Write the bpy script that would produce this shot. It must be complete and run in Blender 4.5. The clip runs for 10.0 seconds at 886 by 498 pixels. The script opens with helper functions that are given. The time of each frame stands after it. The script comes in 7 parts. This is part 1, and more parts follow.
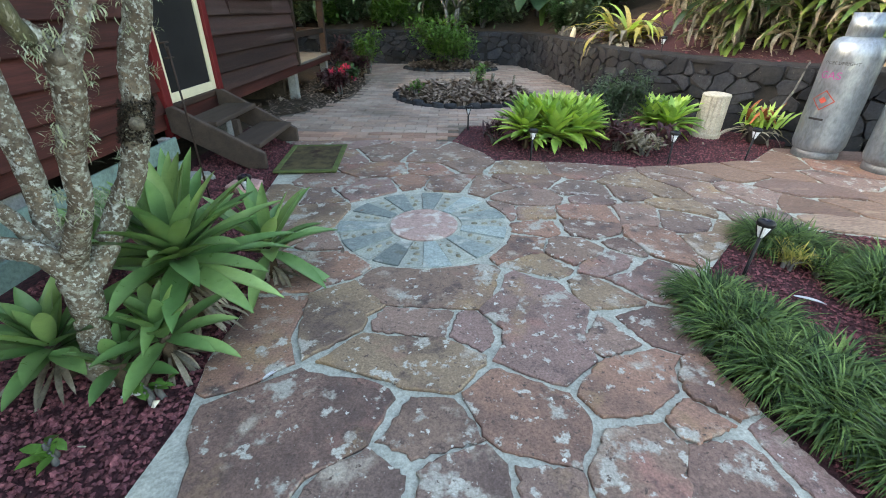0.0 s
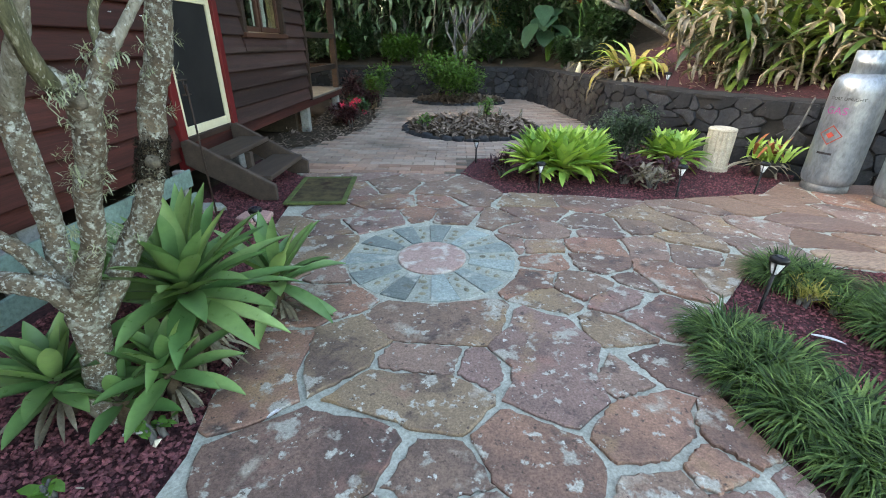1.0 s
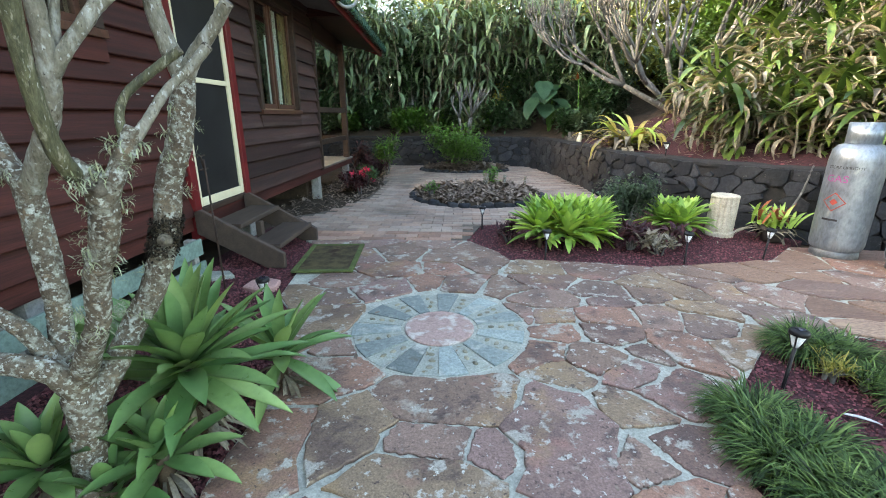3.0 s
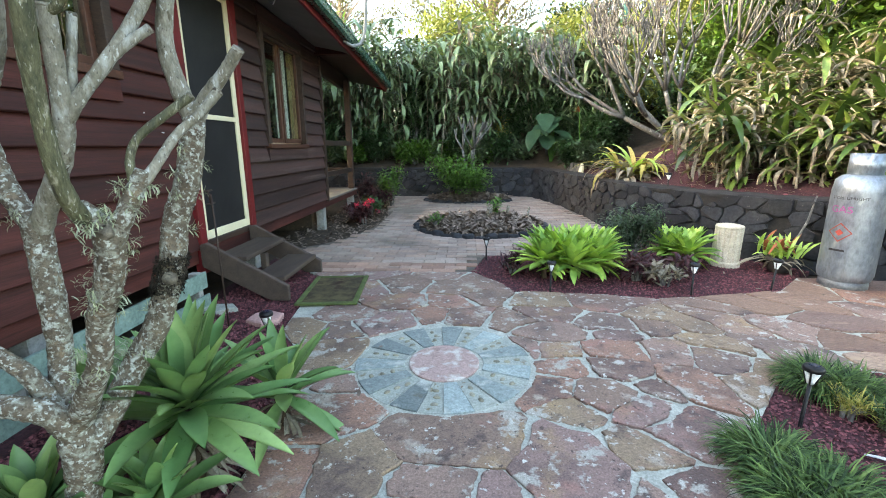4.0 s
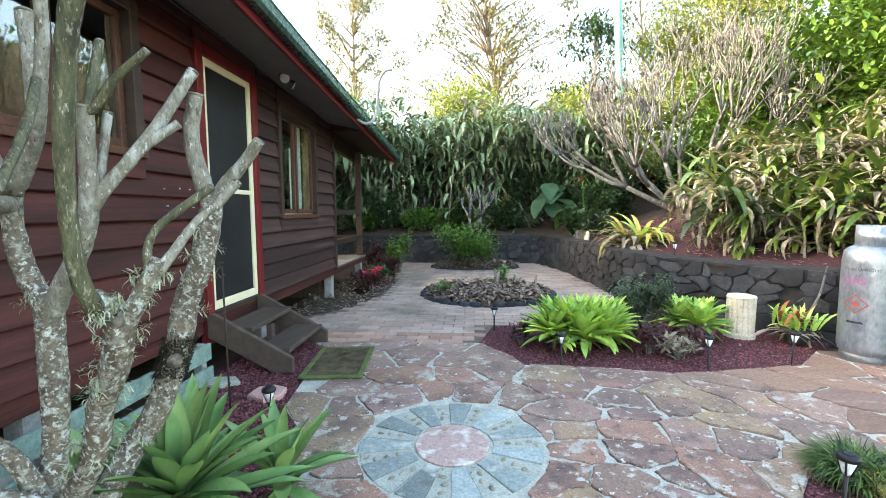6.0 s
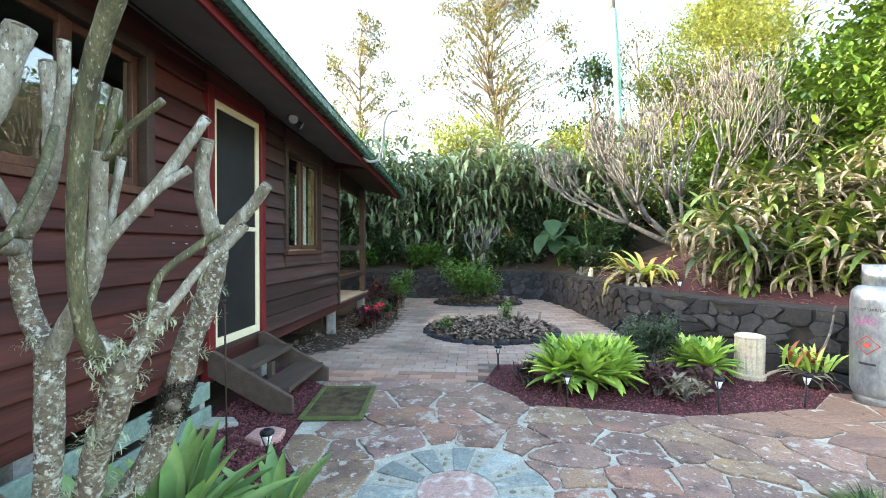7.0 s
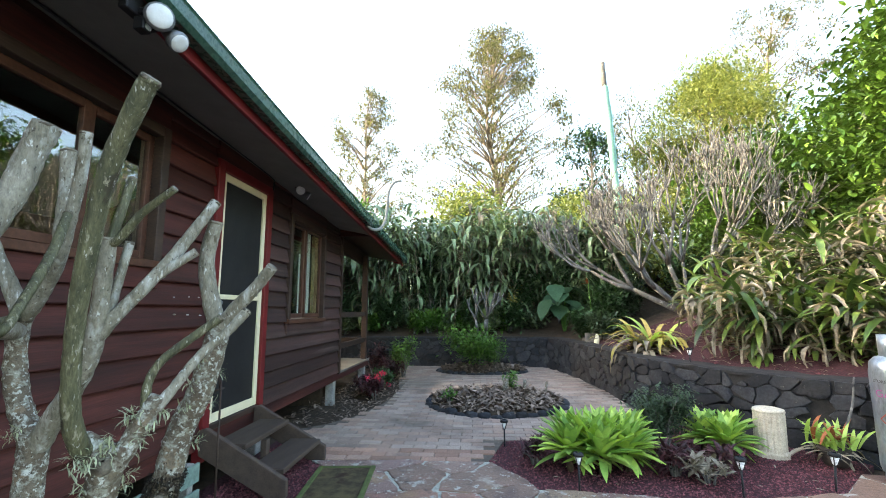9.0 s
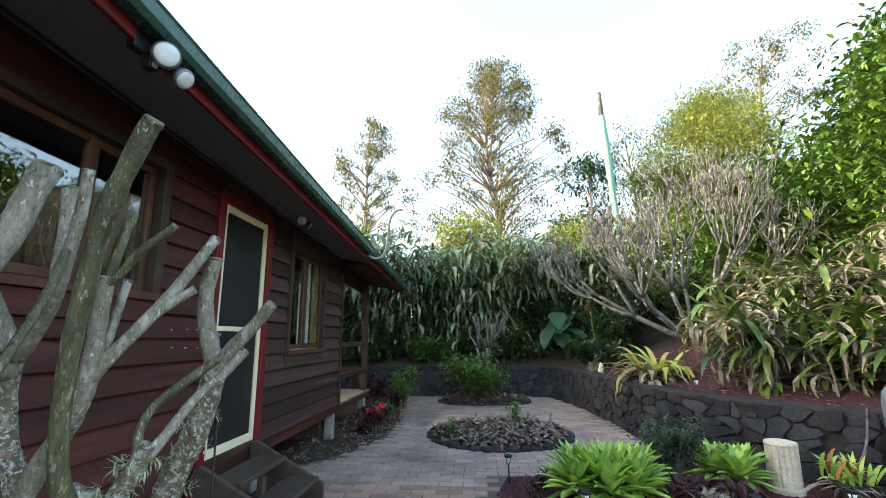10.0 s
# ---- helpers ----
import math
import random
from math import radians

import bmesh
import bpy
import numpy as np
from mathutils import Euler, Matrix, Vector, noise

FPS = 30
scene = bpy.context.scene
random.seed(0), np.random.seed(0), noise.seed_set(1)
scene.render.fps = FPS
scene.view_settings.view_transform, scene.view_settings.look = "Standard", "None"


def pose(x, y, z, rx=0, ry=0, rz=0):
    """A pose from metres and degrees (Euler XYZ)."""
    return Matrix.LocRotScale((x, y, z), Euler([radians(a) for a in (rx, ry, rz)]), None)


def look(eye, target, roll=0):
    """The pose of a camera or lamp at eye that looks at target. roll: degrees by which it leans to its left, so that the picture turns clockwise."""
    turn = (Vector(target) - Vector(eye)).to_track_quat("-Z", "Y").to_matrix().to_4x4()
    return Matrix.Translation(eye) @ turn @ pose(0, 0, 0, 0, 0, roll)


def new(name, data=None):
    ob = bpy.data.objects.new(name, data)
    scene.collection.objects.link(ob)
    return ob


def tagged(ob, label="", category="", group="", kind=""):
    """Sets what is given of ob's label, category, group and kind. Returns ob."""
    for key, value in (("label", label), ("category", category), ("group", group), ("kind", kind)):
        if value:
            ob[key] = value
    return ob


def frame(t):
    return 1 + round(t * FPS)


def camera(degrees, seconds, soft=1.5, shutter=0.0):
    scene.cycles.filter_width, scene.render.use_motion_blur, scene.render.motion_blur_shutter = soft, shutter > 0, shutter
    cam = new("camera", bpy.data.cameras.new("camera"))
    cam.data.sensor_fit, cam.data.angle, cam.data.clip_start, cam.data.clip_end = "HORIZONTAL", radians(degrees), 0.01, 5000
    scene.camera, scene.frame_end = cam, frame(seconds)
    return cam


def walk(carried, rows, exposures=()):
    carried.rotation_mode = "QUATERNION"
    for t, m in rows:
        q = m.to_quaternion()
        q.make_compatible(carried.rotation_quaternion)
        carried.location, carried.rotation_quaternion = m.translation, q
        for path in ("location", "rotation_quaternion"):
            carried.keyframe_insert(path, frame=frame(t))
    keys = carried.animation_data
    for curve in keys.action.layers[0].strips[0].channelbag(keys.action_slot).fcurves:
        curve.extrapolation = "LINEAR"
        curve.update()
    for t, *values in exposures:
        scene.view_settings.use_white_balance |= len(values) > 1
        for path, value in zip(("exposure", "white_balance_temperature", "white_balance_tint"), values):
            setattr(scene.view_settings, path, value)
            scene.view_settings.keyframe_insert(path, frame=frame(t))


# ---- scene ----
cam = camera(90.9, 10.0, soft=1.0)
EXPO = 3.3
PATH = [
    (0, (0.389, 0.164, 1.124), (0.378, 1.915, 0.158), 0.6),
    (0.5, (0.386, 0.175, 1.133), (0.357, 1.954, 0.22), 0.6),
    (1, (0.382, 0.184, 1.144), (0.337, 1.994, 0.294), 0.5),
    (1.5, (0.38, 0.192, 1.153), (0.325, 2.03, 0.367), 0.5),
    (2, (0.377, 0.199, 1.164), (0.315, 2.066, 0.448), 0.4),
    (2.5, (0.375, 0.207, 1.172), (0.306, 2.097, 0.521), 0.2),
    (4, (0.369, 0.227, 1.205), (0.273, 2.171, 0.745), -0.3),
    (4.5, (0.368, 0.229, 1.215), (0.263, 2.187, 0.821), -0.5),
    (5, (0.366, 0.231, 1.228), (0.254, 2.202, 0.909), -0.6),
    (5.5, (0.365, 0.233, 1.243), (0.245, 2.214, 0.996), -0.5),
    (7, (0.358, 0.235, 1.282), (0.217, 2.23, 1.271), -0.1),
    (7.5, (0.358, 0.235, 1.295), (0.212, 2.228, 1.357), -0.1),
    (8, (0.358, 0.234, 1.307), (0.209, 2.223, 1.447), -0.1),
    (8.5, (0.355, 0.236, 1.322), (0.205, 2.219, 1.529), -0.1),
    (9, (0.352, 0.24, 1.335), (0.202, 2.215, 1.612), -0.2),
    (9.5, (0.348, 0.247, 1.347), (0.199, 2.212, 1.684), -0.4),
    (10, (0.345, 0.253, 1.362), (0.195, 2.207, 1.76), -0.5),
]
walk(cam, [(t, look(eye, target, roll)) for t, eye, target, roll in PATH],
     exposures=[(0.0, EXPO - 0.02, 7950, 10), (4.5, EXPO + 0.34, 7700, 10), (5.5, EXPO + 0.48, 7700, 10), (7.5, EXPO + 0.38, 7550, 10), (9.0, EXPO, 7350, 10), (10.0, EXPO - 0.42, 7200, 10)])

# ---- light ----
SUN_AZ, SUN_EL = radians(-92.0), radians(17.0)
world = bpy.data.worlds.new("sky")
scene.world = world
world.use_nodes = True
wn = world.node_tree.nodes
sky = wn.new("ShaderNodeTexSky")
sky.sky_type, sky.sun_disc = "NISHITA", False
sky.sun_elevation, sky.sun_rotation = SUN_EL, SUN_AZ
sky.air_density, sky.dust_density, sky.ozone_density = 1.0, 2.5, 1.0
wn["Background"].inputs["Strength"].default_value = 0.15
world.node_tree.links.new(sky.outputs[0], wn["Background"].inputs["Color"])
sun_dir = Vector((math.sin(SUN_AZ) * math.cos(SUN_EL), math.cos(SUN_AZ) * math.cos(SUN_EL), math.sin(SUN_EL)))
sun = new("sun", bpy.data.lights.new("sun", "SUN"))
sun.data.energy, sun.data.angle, sun.data.color = 0.8, radians(0.6), (1.0, 0.93, 0.8)
sun.matrix_world = look(sun_dir * 60, (0, 0, 0))


# ---- materials ----
def mk(name, ca, cb, scale=6.0, rough=0.7, bump=0.2, vary=0.0, island=0.0, spots=(), trans=0.0, metal=0.0,
       stretch=(1, 1, 1), local=False, spec=0.2, palette=(), fine=9.0, relief=0.004, hue=0.0, grain=(0.72, 1.25), crust=0.0):
    """Two-scale noise colour with bump. spots: (colour, scale, from, to) layers; palette: base colours picked per object or island."""
    m = bpy.data.materials.new(name)
    m.use_nodes = True
    n, l = m.node_tree.nodes, m.node_tree.links
    b = n["Principled BSDF"]
    b.inputs["Roughness"].default_value, b.inputs["Metallic"].default_value = rough, metal
    b.inputs["Specular IOR Level"].default_value = spec
    geo, info = n.new("ShaderNodeNewGeometry"), n.new("ShaderNodeObjectInfo")
    tc = n.new("ShaderNodeTexCoord")
    mp = n.new("ShaderNodeMapping")
    mp.inputs["Scale"].default_value = stretch
    l.new(tc.outputs["Object"] if local else geo.outputs["Position"], mp.inputs["Vector"])
    if local:
        off = n.new("ShaderNodeVectorMath")
        off.operation = "SCALE"
        off.inputs[0].default_value = (37.0, 19.0, 53.0)
        l.new(info.outputs["Random"], off.inputs["Scale"])
        l.new(off.outputs[0], mp.inputs["Location"])

    def noise_tex(sc, det=4.0, rg=0.6):
        t = n.new("ShaderNodeTexNoise")
        t.inputs["Scale"].default_value, t.inputs["Detail"].default_value, t.inputs["Roughness"].default_value = sc, det, rg
        l.new(mp.outputs[0], t.inputs["Vector"])
        return t.outputs["Fac"]

    def remap(sock, a, c, lo=0.0, hi=1.0):
        r = n.new("ShaderNodeMapRange")
        for k, v in (("From Min", a), ("From Max", c), ("To Min", lo), ("To Max", hi)):
            r.inputs[k].default_value = v
        l.new(sock, r.inputs["Value"])
        return r.outputs[0]

    def mix(f, a, c, mode="MIX"):
        x = n.new("ShaderNodeMix")
        x.data_type, x.blend_type = "RGBA", mode
        for sock, v in ((x.inputs[0], f), (x.inputs[6], a), (x.inputs[7], c)):
            if isinstance(v, (int, float)):
                sock.default_value = v
            elif isinstance(v, tuple):
                sock.default_value = (*v, 1)
            else:
                l.new(v, sock)
        return x.outputs[2]

    big, small = noise_tex(scale), noise_tex(scale * fine, 3.0, 0.7)
    if palette:
        ramp = n.new("ShaderNodeValToRGB")
        ramp.color_ramp.interpolation = "CONSTANT"
        while len(ramp.color_ramp.elements) < len(palette):
            ramp.color_ramp.elements.new(0.5)
        for i, c in enumerate(palette):
            ramp.color_ramp.elements[i].position = i / len(palette)
            ramp.color_ramp.elements[i].color = (*c, 1)
        l.new(geo.outputs["Random Per Island"] if island else info.outputs["Random"], ramp.inputs[0])
        first = ramp.outputs[0]
        col = mix(remap(big, 0.35, 0.7, 0.0, 0.7), first, mix(0.55, first, cb))
    else:
        col = mix(remap(big, 0.35, 0.65), ca, cb)
    col = mix(1.0, col, mix(remap(small, 0.3, 0.7), (grain[0],) * 3, (grain[1],) * 3), "MULTIPLY")
    for amount, sock in ((vary, info.outputs["Random"]), (island, geo.outputs["Random Per Island"])):
        if amount:
            hsv = n.new("ShaderNodeHueSaturation")
            l.new(remap(sock, 0, 1, 1 - amount, 1 + amount), hsv.inputs["Value"])
            if hue:
                l.new(remap(sock, 0, 1, 0.5 + hue, 0.5 - hue), hsv.inputs["Hue"])
            l.new(col, hsv.inputs["Color"])
            col = hsv.outputs[0]
    for c, sc, a, e in spots:
        col = mix(remap(noise_tex(sc, 5.0, 0.62), a, e), col, c)
    if crust:
        col = mix(1.0, col, mix(remap(noise_tex(scale * fine * 1.7, 4.0, 0.8), 0.32, 0.68), (1 - crust,) * 3, (1 + crust * 0.7,) * 3), "MULTIPLY")
    l.new(col, b.inputs["Base Color"])
    l.new(remap(small, 0.3, 0.7, rough - 0.08, min(1.0, rough + 0.08)), b.inputs["Roughness"])
    if bump:
        bp = n.new("ShaderNodeBump")
        bp.inputs["Strength"].default_value, bp.inputs["Distance"].default_value = bump, relief
        l.new(mix(0.5, big, small), bp.inputs["Height"])
        l.new(bp.outputs[0], b.inputs["Normal"])
    if trans:
        t, ms = n.new("ShaderNodeBsdfTranslucent"), n.new("ShaderNodeMixShader")
        l.new(mix(1.0, col, (1.25, 1.25, 0.7), "MULTIPLY"), t.inputs[0])
        ms.inputs[0].default_value = trans
        l.new(b.outputs[0], ms.inputs[1])
        l.new(t.outputs[0], ms.inputs[2])
        l.new(ms.outputs[0], n["Material Output"].inputs[0])
    return m


def glass_material(name):
    m = bpy.data.materials.new(name)
    m.use_nodes = True
    n, l = m.node_tree.nodes, m.node_tree.links
    clear, gloss, lw, pw, sc, ms = (n.new("ShaderNode" + k) for k in ("BsdfTransparent", "BsdfGlossy", "LayerWeight", "Math", "Math", "MixShader"))
    clear.inputs[0].default_value = (0.85, 0.9, 0.88, 1)
    gloss.inputs["Roughness"].default_value = 0.015
    lw.inputs[0].default_value = 0.5
    pw.operation, sc.operation = "POWER", "MULTIPLY_ADD"
    pw.inputs[1].default_value = 4.0
    sc.inputs[1].default_value, sc.inputs[2].default_value = 0.7, 0.12
    l.new(lw.outputs["Facing"], pw.inputs[0])
    l.new(pw.outputs[0], sc.inputs[0])
    l.new(sc.outputs[0], ms.inputs[0])
    l.new(clear.outputs[0], ms.inputs[1])
    l.new(gloss.outputs[0], ms.inputs[2])
    l.new(ms.outputs[0], n["Material Output"].inputs[0])
    return m


LICHEN = (0.46, 0.44, 0.39)
M_STONE = mk("flagstone", (0.2, 0.13, 0.11), (0.13, 0.085, 0.07), 3.0, 0.55, 0.9, vary=0.2, fine=24, relief=0.01, grain=(0.75, 1.2), local=True, crust=0.42,
             palette=((0.3, 0.2, 0.155), (0.25, 0.158, 0.13), (0.31, 0.222, 0.15), (0.205, 0.142, 0.12), (0.31, 0.175, 0.128), (0.27, 0.18, 0.145), (0.235, 0.153, 0.135)),
             spots=(((0.115, 0.078, 0.07), 3.0, 0.5, 0.72), ((0.36, 0.24, 0.13), 2.6, 0.57, 0.74), ((0.33, 0.17, 0.14), 3.4, 0.57, 0.74), ((0.095, 0.068, 0.062), 7.0, 0.58, 0.7),
                    ((0.4, 0.34, 0.28), 5.0, 0.6, 0.7), ((0.38, 0.355, 0.31), 6.5, 0.585, 0.635), ((0.46, 0.44, 0.39), 15.0, 0.6, 0.645), ((0.58, 0.56, 0.51), 24.0, 0.65, 0.68), ((0.1, 0.07, 0.06), 42.0, 0.61, 0.67)))
M_STONE_RED = mk("red_flagstone", (0.3, 0.15, 0.09), (0.2, 0.11, 0.08), 3.0, 0.6, 0.8, vary=0.2, fine=22, relief=0.01, grain=(0.5, 1.5),
                 palette=((0.22, 0.14, 0.105), (0.25, 0.16, 0.115), (0.18, 0.12, 0.1), (0.27, 0.19, 0.14)), stretch=(0.5, 2.0, 1),
                 spots=(((0.14, 0.085, 0.07), 6.0, 0.56, 0.74), ((0.42, 0.3, 0.2), 5.0, 0.6, 0.75), (LICHEN, 7.0, 0.66, 0.7)))
M_MORTAR = mk("mortar", (0.46, 0.465, 0.405), (0.33, 0.34, 0.295), 9.0, 0.85, 0.5, crust=0.2, spots=(((0.2, 0.2, 0.17), 6.0, 0.6, 0.75),))
M_BLUESTONE = mk("blue_slate", (0.26, 0.3, 0.285), (0.16, 0.2, 0.195), 6.0, 0.5, 0.4, vary=0.5, crust=0.25, local=True, spots=(((0.42, 0.43, 0.39), 6.0, 0.55, 0.66), ((0.12, 0.12, 0.1), 9.0, 0.6, 0.7)))
M_DISC = mk("pink_stone", (0.42, 0.29, 0.26), (0.34, 0.225, 0.2), 7.0, 0.55, 0.4, crust=0.25, spots=(((0.55, 0.5, 0.46), 7.0, 0.5, 0.6), ((0.24, 0.16, 0.14), 12.0, 0.6, 0.7)))
M_GREYSTONE = mk("grey_mortar_wedge", (0.35, 0.37, 0.32), (0.27, 0.29, 0.26), 9.0, 0.8, 0.4, spots=(((0.2, 0.17, 0.11), 16.0, 0.58, 0.66),))
M_PEBBLE = mk("pebble", (0.27, 0.25, 0.18), (0.2, 0.19, 0.15), 20.0, 0.5, 0.2, vary=0.3)
M_BRICK = mk("paver", (0.24, 0.15, 0.12), (0.2, 0.15, 0.13), 4.0, 0.8, 0.35, vary=0.16, fine=16,
             palette=((0.38, 0.285, 0.235), (0.4, 0.28, 0.22), (0.34, 0.27, 0.225), (0.37, 0.29, 0.24)), crust=0.2,
             spots=(((0.13, 0.11, 0.095), 1.2, 0.5, 0.72), ((0.13, 0.14, 0.08), 2.0, 0.66, 0.8)))
M_SAND = mk("joint_sand", (0.15, 0.125, 0.105), (0.1, 0.085, 0.07), 8.0, 0.9, 0.3)
M_SCORIA = mk("scoria", (0.2, 0.068, 0.076), (0.1, 0.038, 0.045), 30.0, 0.75, 0.5, island=0.55, fine=6)
M_SCORIA_BED = mk("scoria_bed", (0.09, 0.035, 0.041), (0.04, 0.018, 0.022), 45.0, 0.9, 1.0, relief=0.015, fine=5,
                  spots=(((0.34, 0.22, 0.18), 60.0, 0.68, 0.72),))
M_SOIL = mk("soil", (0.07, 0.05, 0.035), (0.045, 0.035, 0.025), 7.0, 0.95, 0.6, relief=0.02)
M_BARK_MULCH = mk("mulch", (0.13, 0.1, 0.08), (0.27, 0.21, 0.17), 20.0, 0.9, 0.5, island=0.5)
M_BASALT = mk("basalt", (0.022, 0.025, 0.031), (0.038, 0.039, 0.042), 5.0, 0.75, 1.0, vary=0.45, relief=0.012, fine=7, grain=(0.6, 1.4),
              spots=(((0.018, 0.019, 0.022), 6.0, 0.55, 0.7), ((0.06, 0.07, 0.035), 3.0, 0.66, 0.8), ((0.13, 0.125, 0.11), 22.0, 0.66, 0.72)))
M_BASALT_FAR = mk("basalt_far", (0.022, 0.025, 0.031), (0.038, 0.039, 0.042), 5.0, 0.75, 1.0, island=0.4, relief=0.012, fine=7, grain=(0.6, 1.4),
                  spots=(((0.06, 0.07, 0.035), 3.0, 0.66, 0.8), ((0.12, 0.115, 0.1), 16.0, 0.66, 0.72)))
M_JOINT = mk("wall_joint", (0.02, 0.02, 0.021), (0.034, 0.033, 0.032), 9.0, 0.95, 0.4)
M_SIDING = mk("stained_siding", (0.084, 0.025, 0.0205), (0.04, 0.0145, 0.0125), 2.5, 0.6, 0.6, vary=0.3, stretch=(1, 0.25, 6), fine=10,
              spots=(((0.025, 0.012, 0.011), 1.4, 0.55, 0.75),))
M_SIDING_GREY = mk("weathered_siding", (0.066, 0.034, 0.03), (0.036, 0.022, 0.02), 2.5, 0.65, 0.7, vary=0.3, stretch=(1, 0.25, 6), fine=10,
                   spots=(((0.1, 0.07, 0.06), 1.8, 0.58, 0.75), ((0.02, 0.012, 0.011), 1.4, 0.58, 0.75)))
M_REDTRIM = mk("red_trim", (0.16, 0.017, 0.019), (0.12, 0.014, 0.015), 5.0, 0.45, 0.1, grain=(0.9, 1.08))
M_BROWN = mk("brown_timber", (0.055, 0.034, 0.026), (0.035, 0.024, 0.02), 4.0, 0.55, 0.3, vary=0.15, stretch=(1, 0.4, 3))
M_FRAME = mk("window_timber", (0.1, 0.045, 0.03), (0.07, 0.032, 0.022), 4.0, 0.45, 0.2, vary=0.1)
M_CREAM = mk("cream_paint", (0.72, 0.66, 0.46), (0.68, 0.61, 0.42), 6.0, 0.45, 0.0, grain=(0.95, 1.04))
M_SCREEN = mk("security_mesh", (0.012, 0.012, 0.013), (0.02, 0.02, 0.021), 3.0, 0.55, 0.2, fine=200)
M_TEAL = mk("green_gutter", (0.032, 0.095, 0.07), (0.027, 0.08, 0.06), 3.0, 0.28, 0.0, grain=(0.95, 1.04), spec=0.4)
M_ROOF = mk("roof_sheet", (0.05, 0.13, 0.09), (0.04, 0.1, 0.075), 3.0, 0.4, 0.1)
M_SOFFIT = mk("soffit_board", (0.17, 0.16, 0.15), (0.14, 0.13, 0.12), 3.0, 0.7, 0.1, grain=(0.92, 1.06))
M_GREENPLANK = mk("pale_green_paint", (0.2, 0.29, 0.25), (0.14, 0.21, 0.185), 5.0, 0.6, 0.25, vary=0.1, spots=(((0.12, 0.12, 0.1), 5.0, 0.62, 0.75),))
M_DECK = mk("deck_board", (0.22, 0.2, 0.17), (0.16, 0.15, 0.13), 4.0, 0.7, 0.3, vary=0.2)
M_CONC = mk("concrete", (0.3, 0.3, 0.28), (0.22, 0.22, 0.21), 6.0, 0.85, 0.4)
M_STEP = mk("step_timber", (0.085, 0.062, 0.05), (0.06, 0.045, 0.038), 5.0, 0.6, 0.3, vary=0.1, stretch=(3, 0.5, 3))
M_MAT = mk("mat_pile", (0.11, 0.09, 0.045), (0.045, 0.035, 0.022), 9.0, 0.95, 0.6, fine=25, spots=(((0.035, 0.02, 0.015), 5.0, 0.55, 0.68),))
M_MATEDGE = mk("mat_edge", (0.1, 0.13, 0.045), (0.07, 0.09, 0.035), 12.0, 0.9, 0.5)
M_BLACK = mk("black_plastic", (0.012, 0.012, 0.013), (0.018, 0.018, 0.02), 9.0, 0.35, 0.05)
M_LENS = mk("frosted_lens", (0.75, 0.77, 0.78), (0.65, 0.68, 0.7), 9.0, 0.3, 0.0)
M_FLOODLENS = mk("flood_lens", (0.72, 0.74, 0.75), (0.66, 0.68, 0.69), 30.0, 0.25, 0.0, grain=(0.94, 1.05))
M_SOLAR = mk("solar_cell", (0.012, 0.016, 0.03), (0.02, 0.025, 0.045), 40.0, 0.15, 0.0)
M_STEEL = mk("galvanised", (0.29, 0.33, 0.37), (0.19, 0.23, 0.27), 5.0, 0.36, 0.15, metal=0.6, fine=7, stretch=(1, 1, 0.5), spots=(((0.3, 0.29, 0.27), 6.0, 0.58, 0.76), ((0.48, 0.52, 0.54), 9.0, 0.6, 0.74)))
M_STEELDARK = mk("dull_steel", (0.2, 0.21, 0.22), (0.14, 0.15, 0.16), 8.0, 0.5, 0.15, metal=0.6)
M_PINKINK = mk("pink_ink", (0.5, 0.12, 0.36), (0.42, 0.1, 0.32), 20.0, 0.5, 0.0)
M_BLACKINK = mk("black_ink", (0.03, 0.03, 0.035), (0.05, 0.05, 0.05), 20.0, 0.5, 0.0)
M_REDINK = mk("red_ink", (0.5, 0.08, 0.06), (0.42, 0.08, 0.06), 20.0, 0.5, 0.0)
M_WHITEINK = mk("pale_ink", (0.6, 0.6, 0.62), (0.5, 0.5, 0.52), 20.0, 0.5, 0.0)
M_CREAMSTONE = mk("cream_concrete", (0.6, 0.54, 0.43), (0.48, 0.42, 0.33), 9.0, 0.8, 0.4, spots=(((0.28, 0.24, 0.18), 12.0, 0.6, 0.75),))
M_TERRA = mk("pink_slab", (0.5, 0.3, 0.27), (0.42, 0.26, 0.24), 8.0, 0.8, 0.2)
M_POT = mk("dark_pot", (0.03, 0.026, 0.024), (0.05, 0.04, 0.035), 8.0, 0.6, 0.2)
M_BARK = mk("lichen_bark", (0.15, 0.125, 0.09), (0.085, 0.062, 0.045), 22.0, 0.85, 1.0, fine=5, relief=0.008, grain=(0.7, 1.3),
            spots=(((0.05, 0.038, 0.03), 15.0, 0.57, 0.66), ((0.2, 0.15, 0.1), 30.0, 0.56, 0.64), ((0.28, 0.28, 0.23), 44.0, 0.5, 0.62), ((0.44, 0.45, 0.4), 85.0, 0.55, 0.62), ((0.48, 0.49, 0.45), 22.0, 0.61, 0.69), ((0.05, 0.04, 0.03), 120.0, 0.6, 0.66)))
M_BARKTOP = mk("smooth_bark", (0.27, 0.25, 0.2), (0.16, 0.145, 0.105), 14.0, 0.65, 1.0, fine=6, relief=0.006, stretch=(1.6, 1.6, 0.7), grain=(0.65, 1.3),
               spots=(((0.38, 0.38, 0.34), 16.0, 0.54, 0.66), ((0.1, 0.085, 0.055), 22.0, 0.59, 0.68), ((0.5, 0.5, 0.46), 60.0, 0.6, 0.66), ((0.06, 0.05, 0.04), 90.0, 0.62, 0.68)))
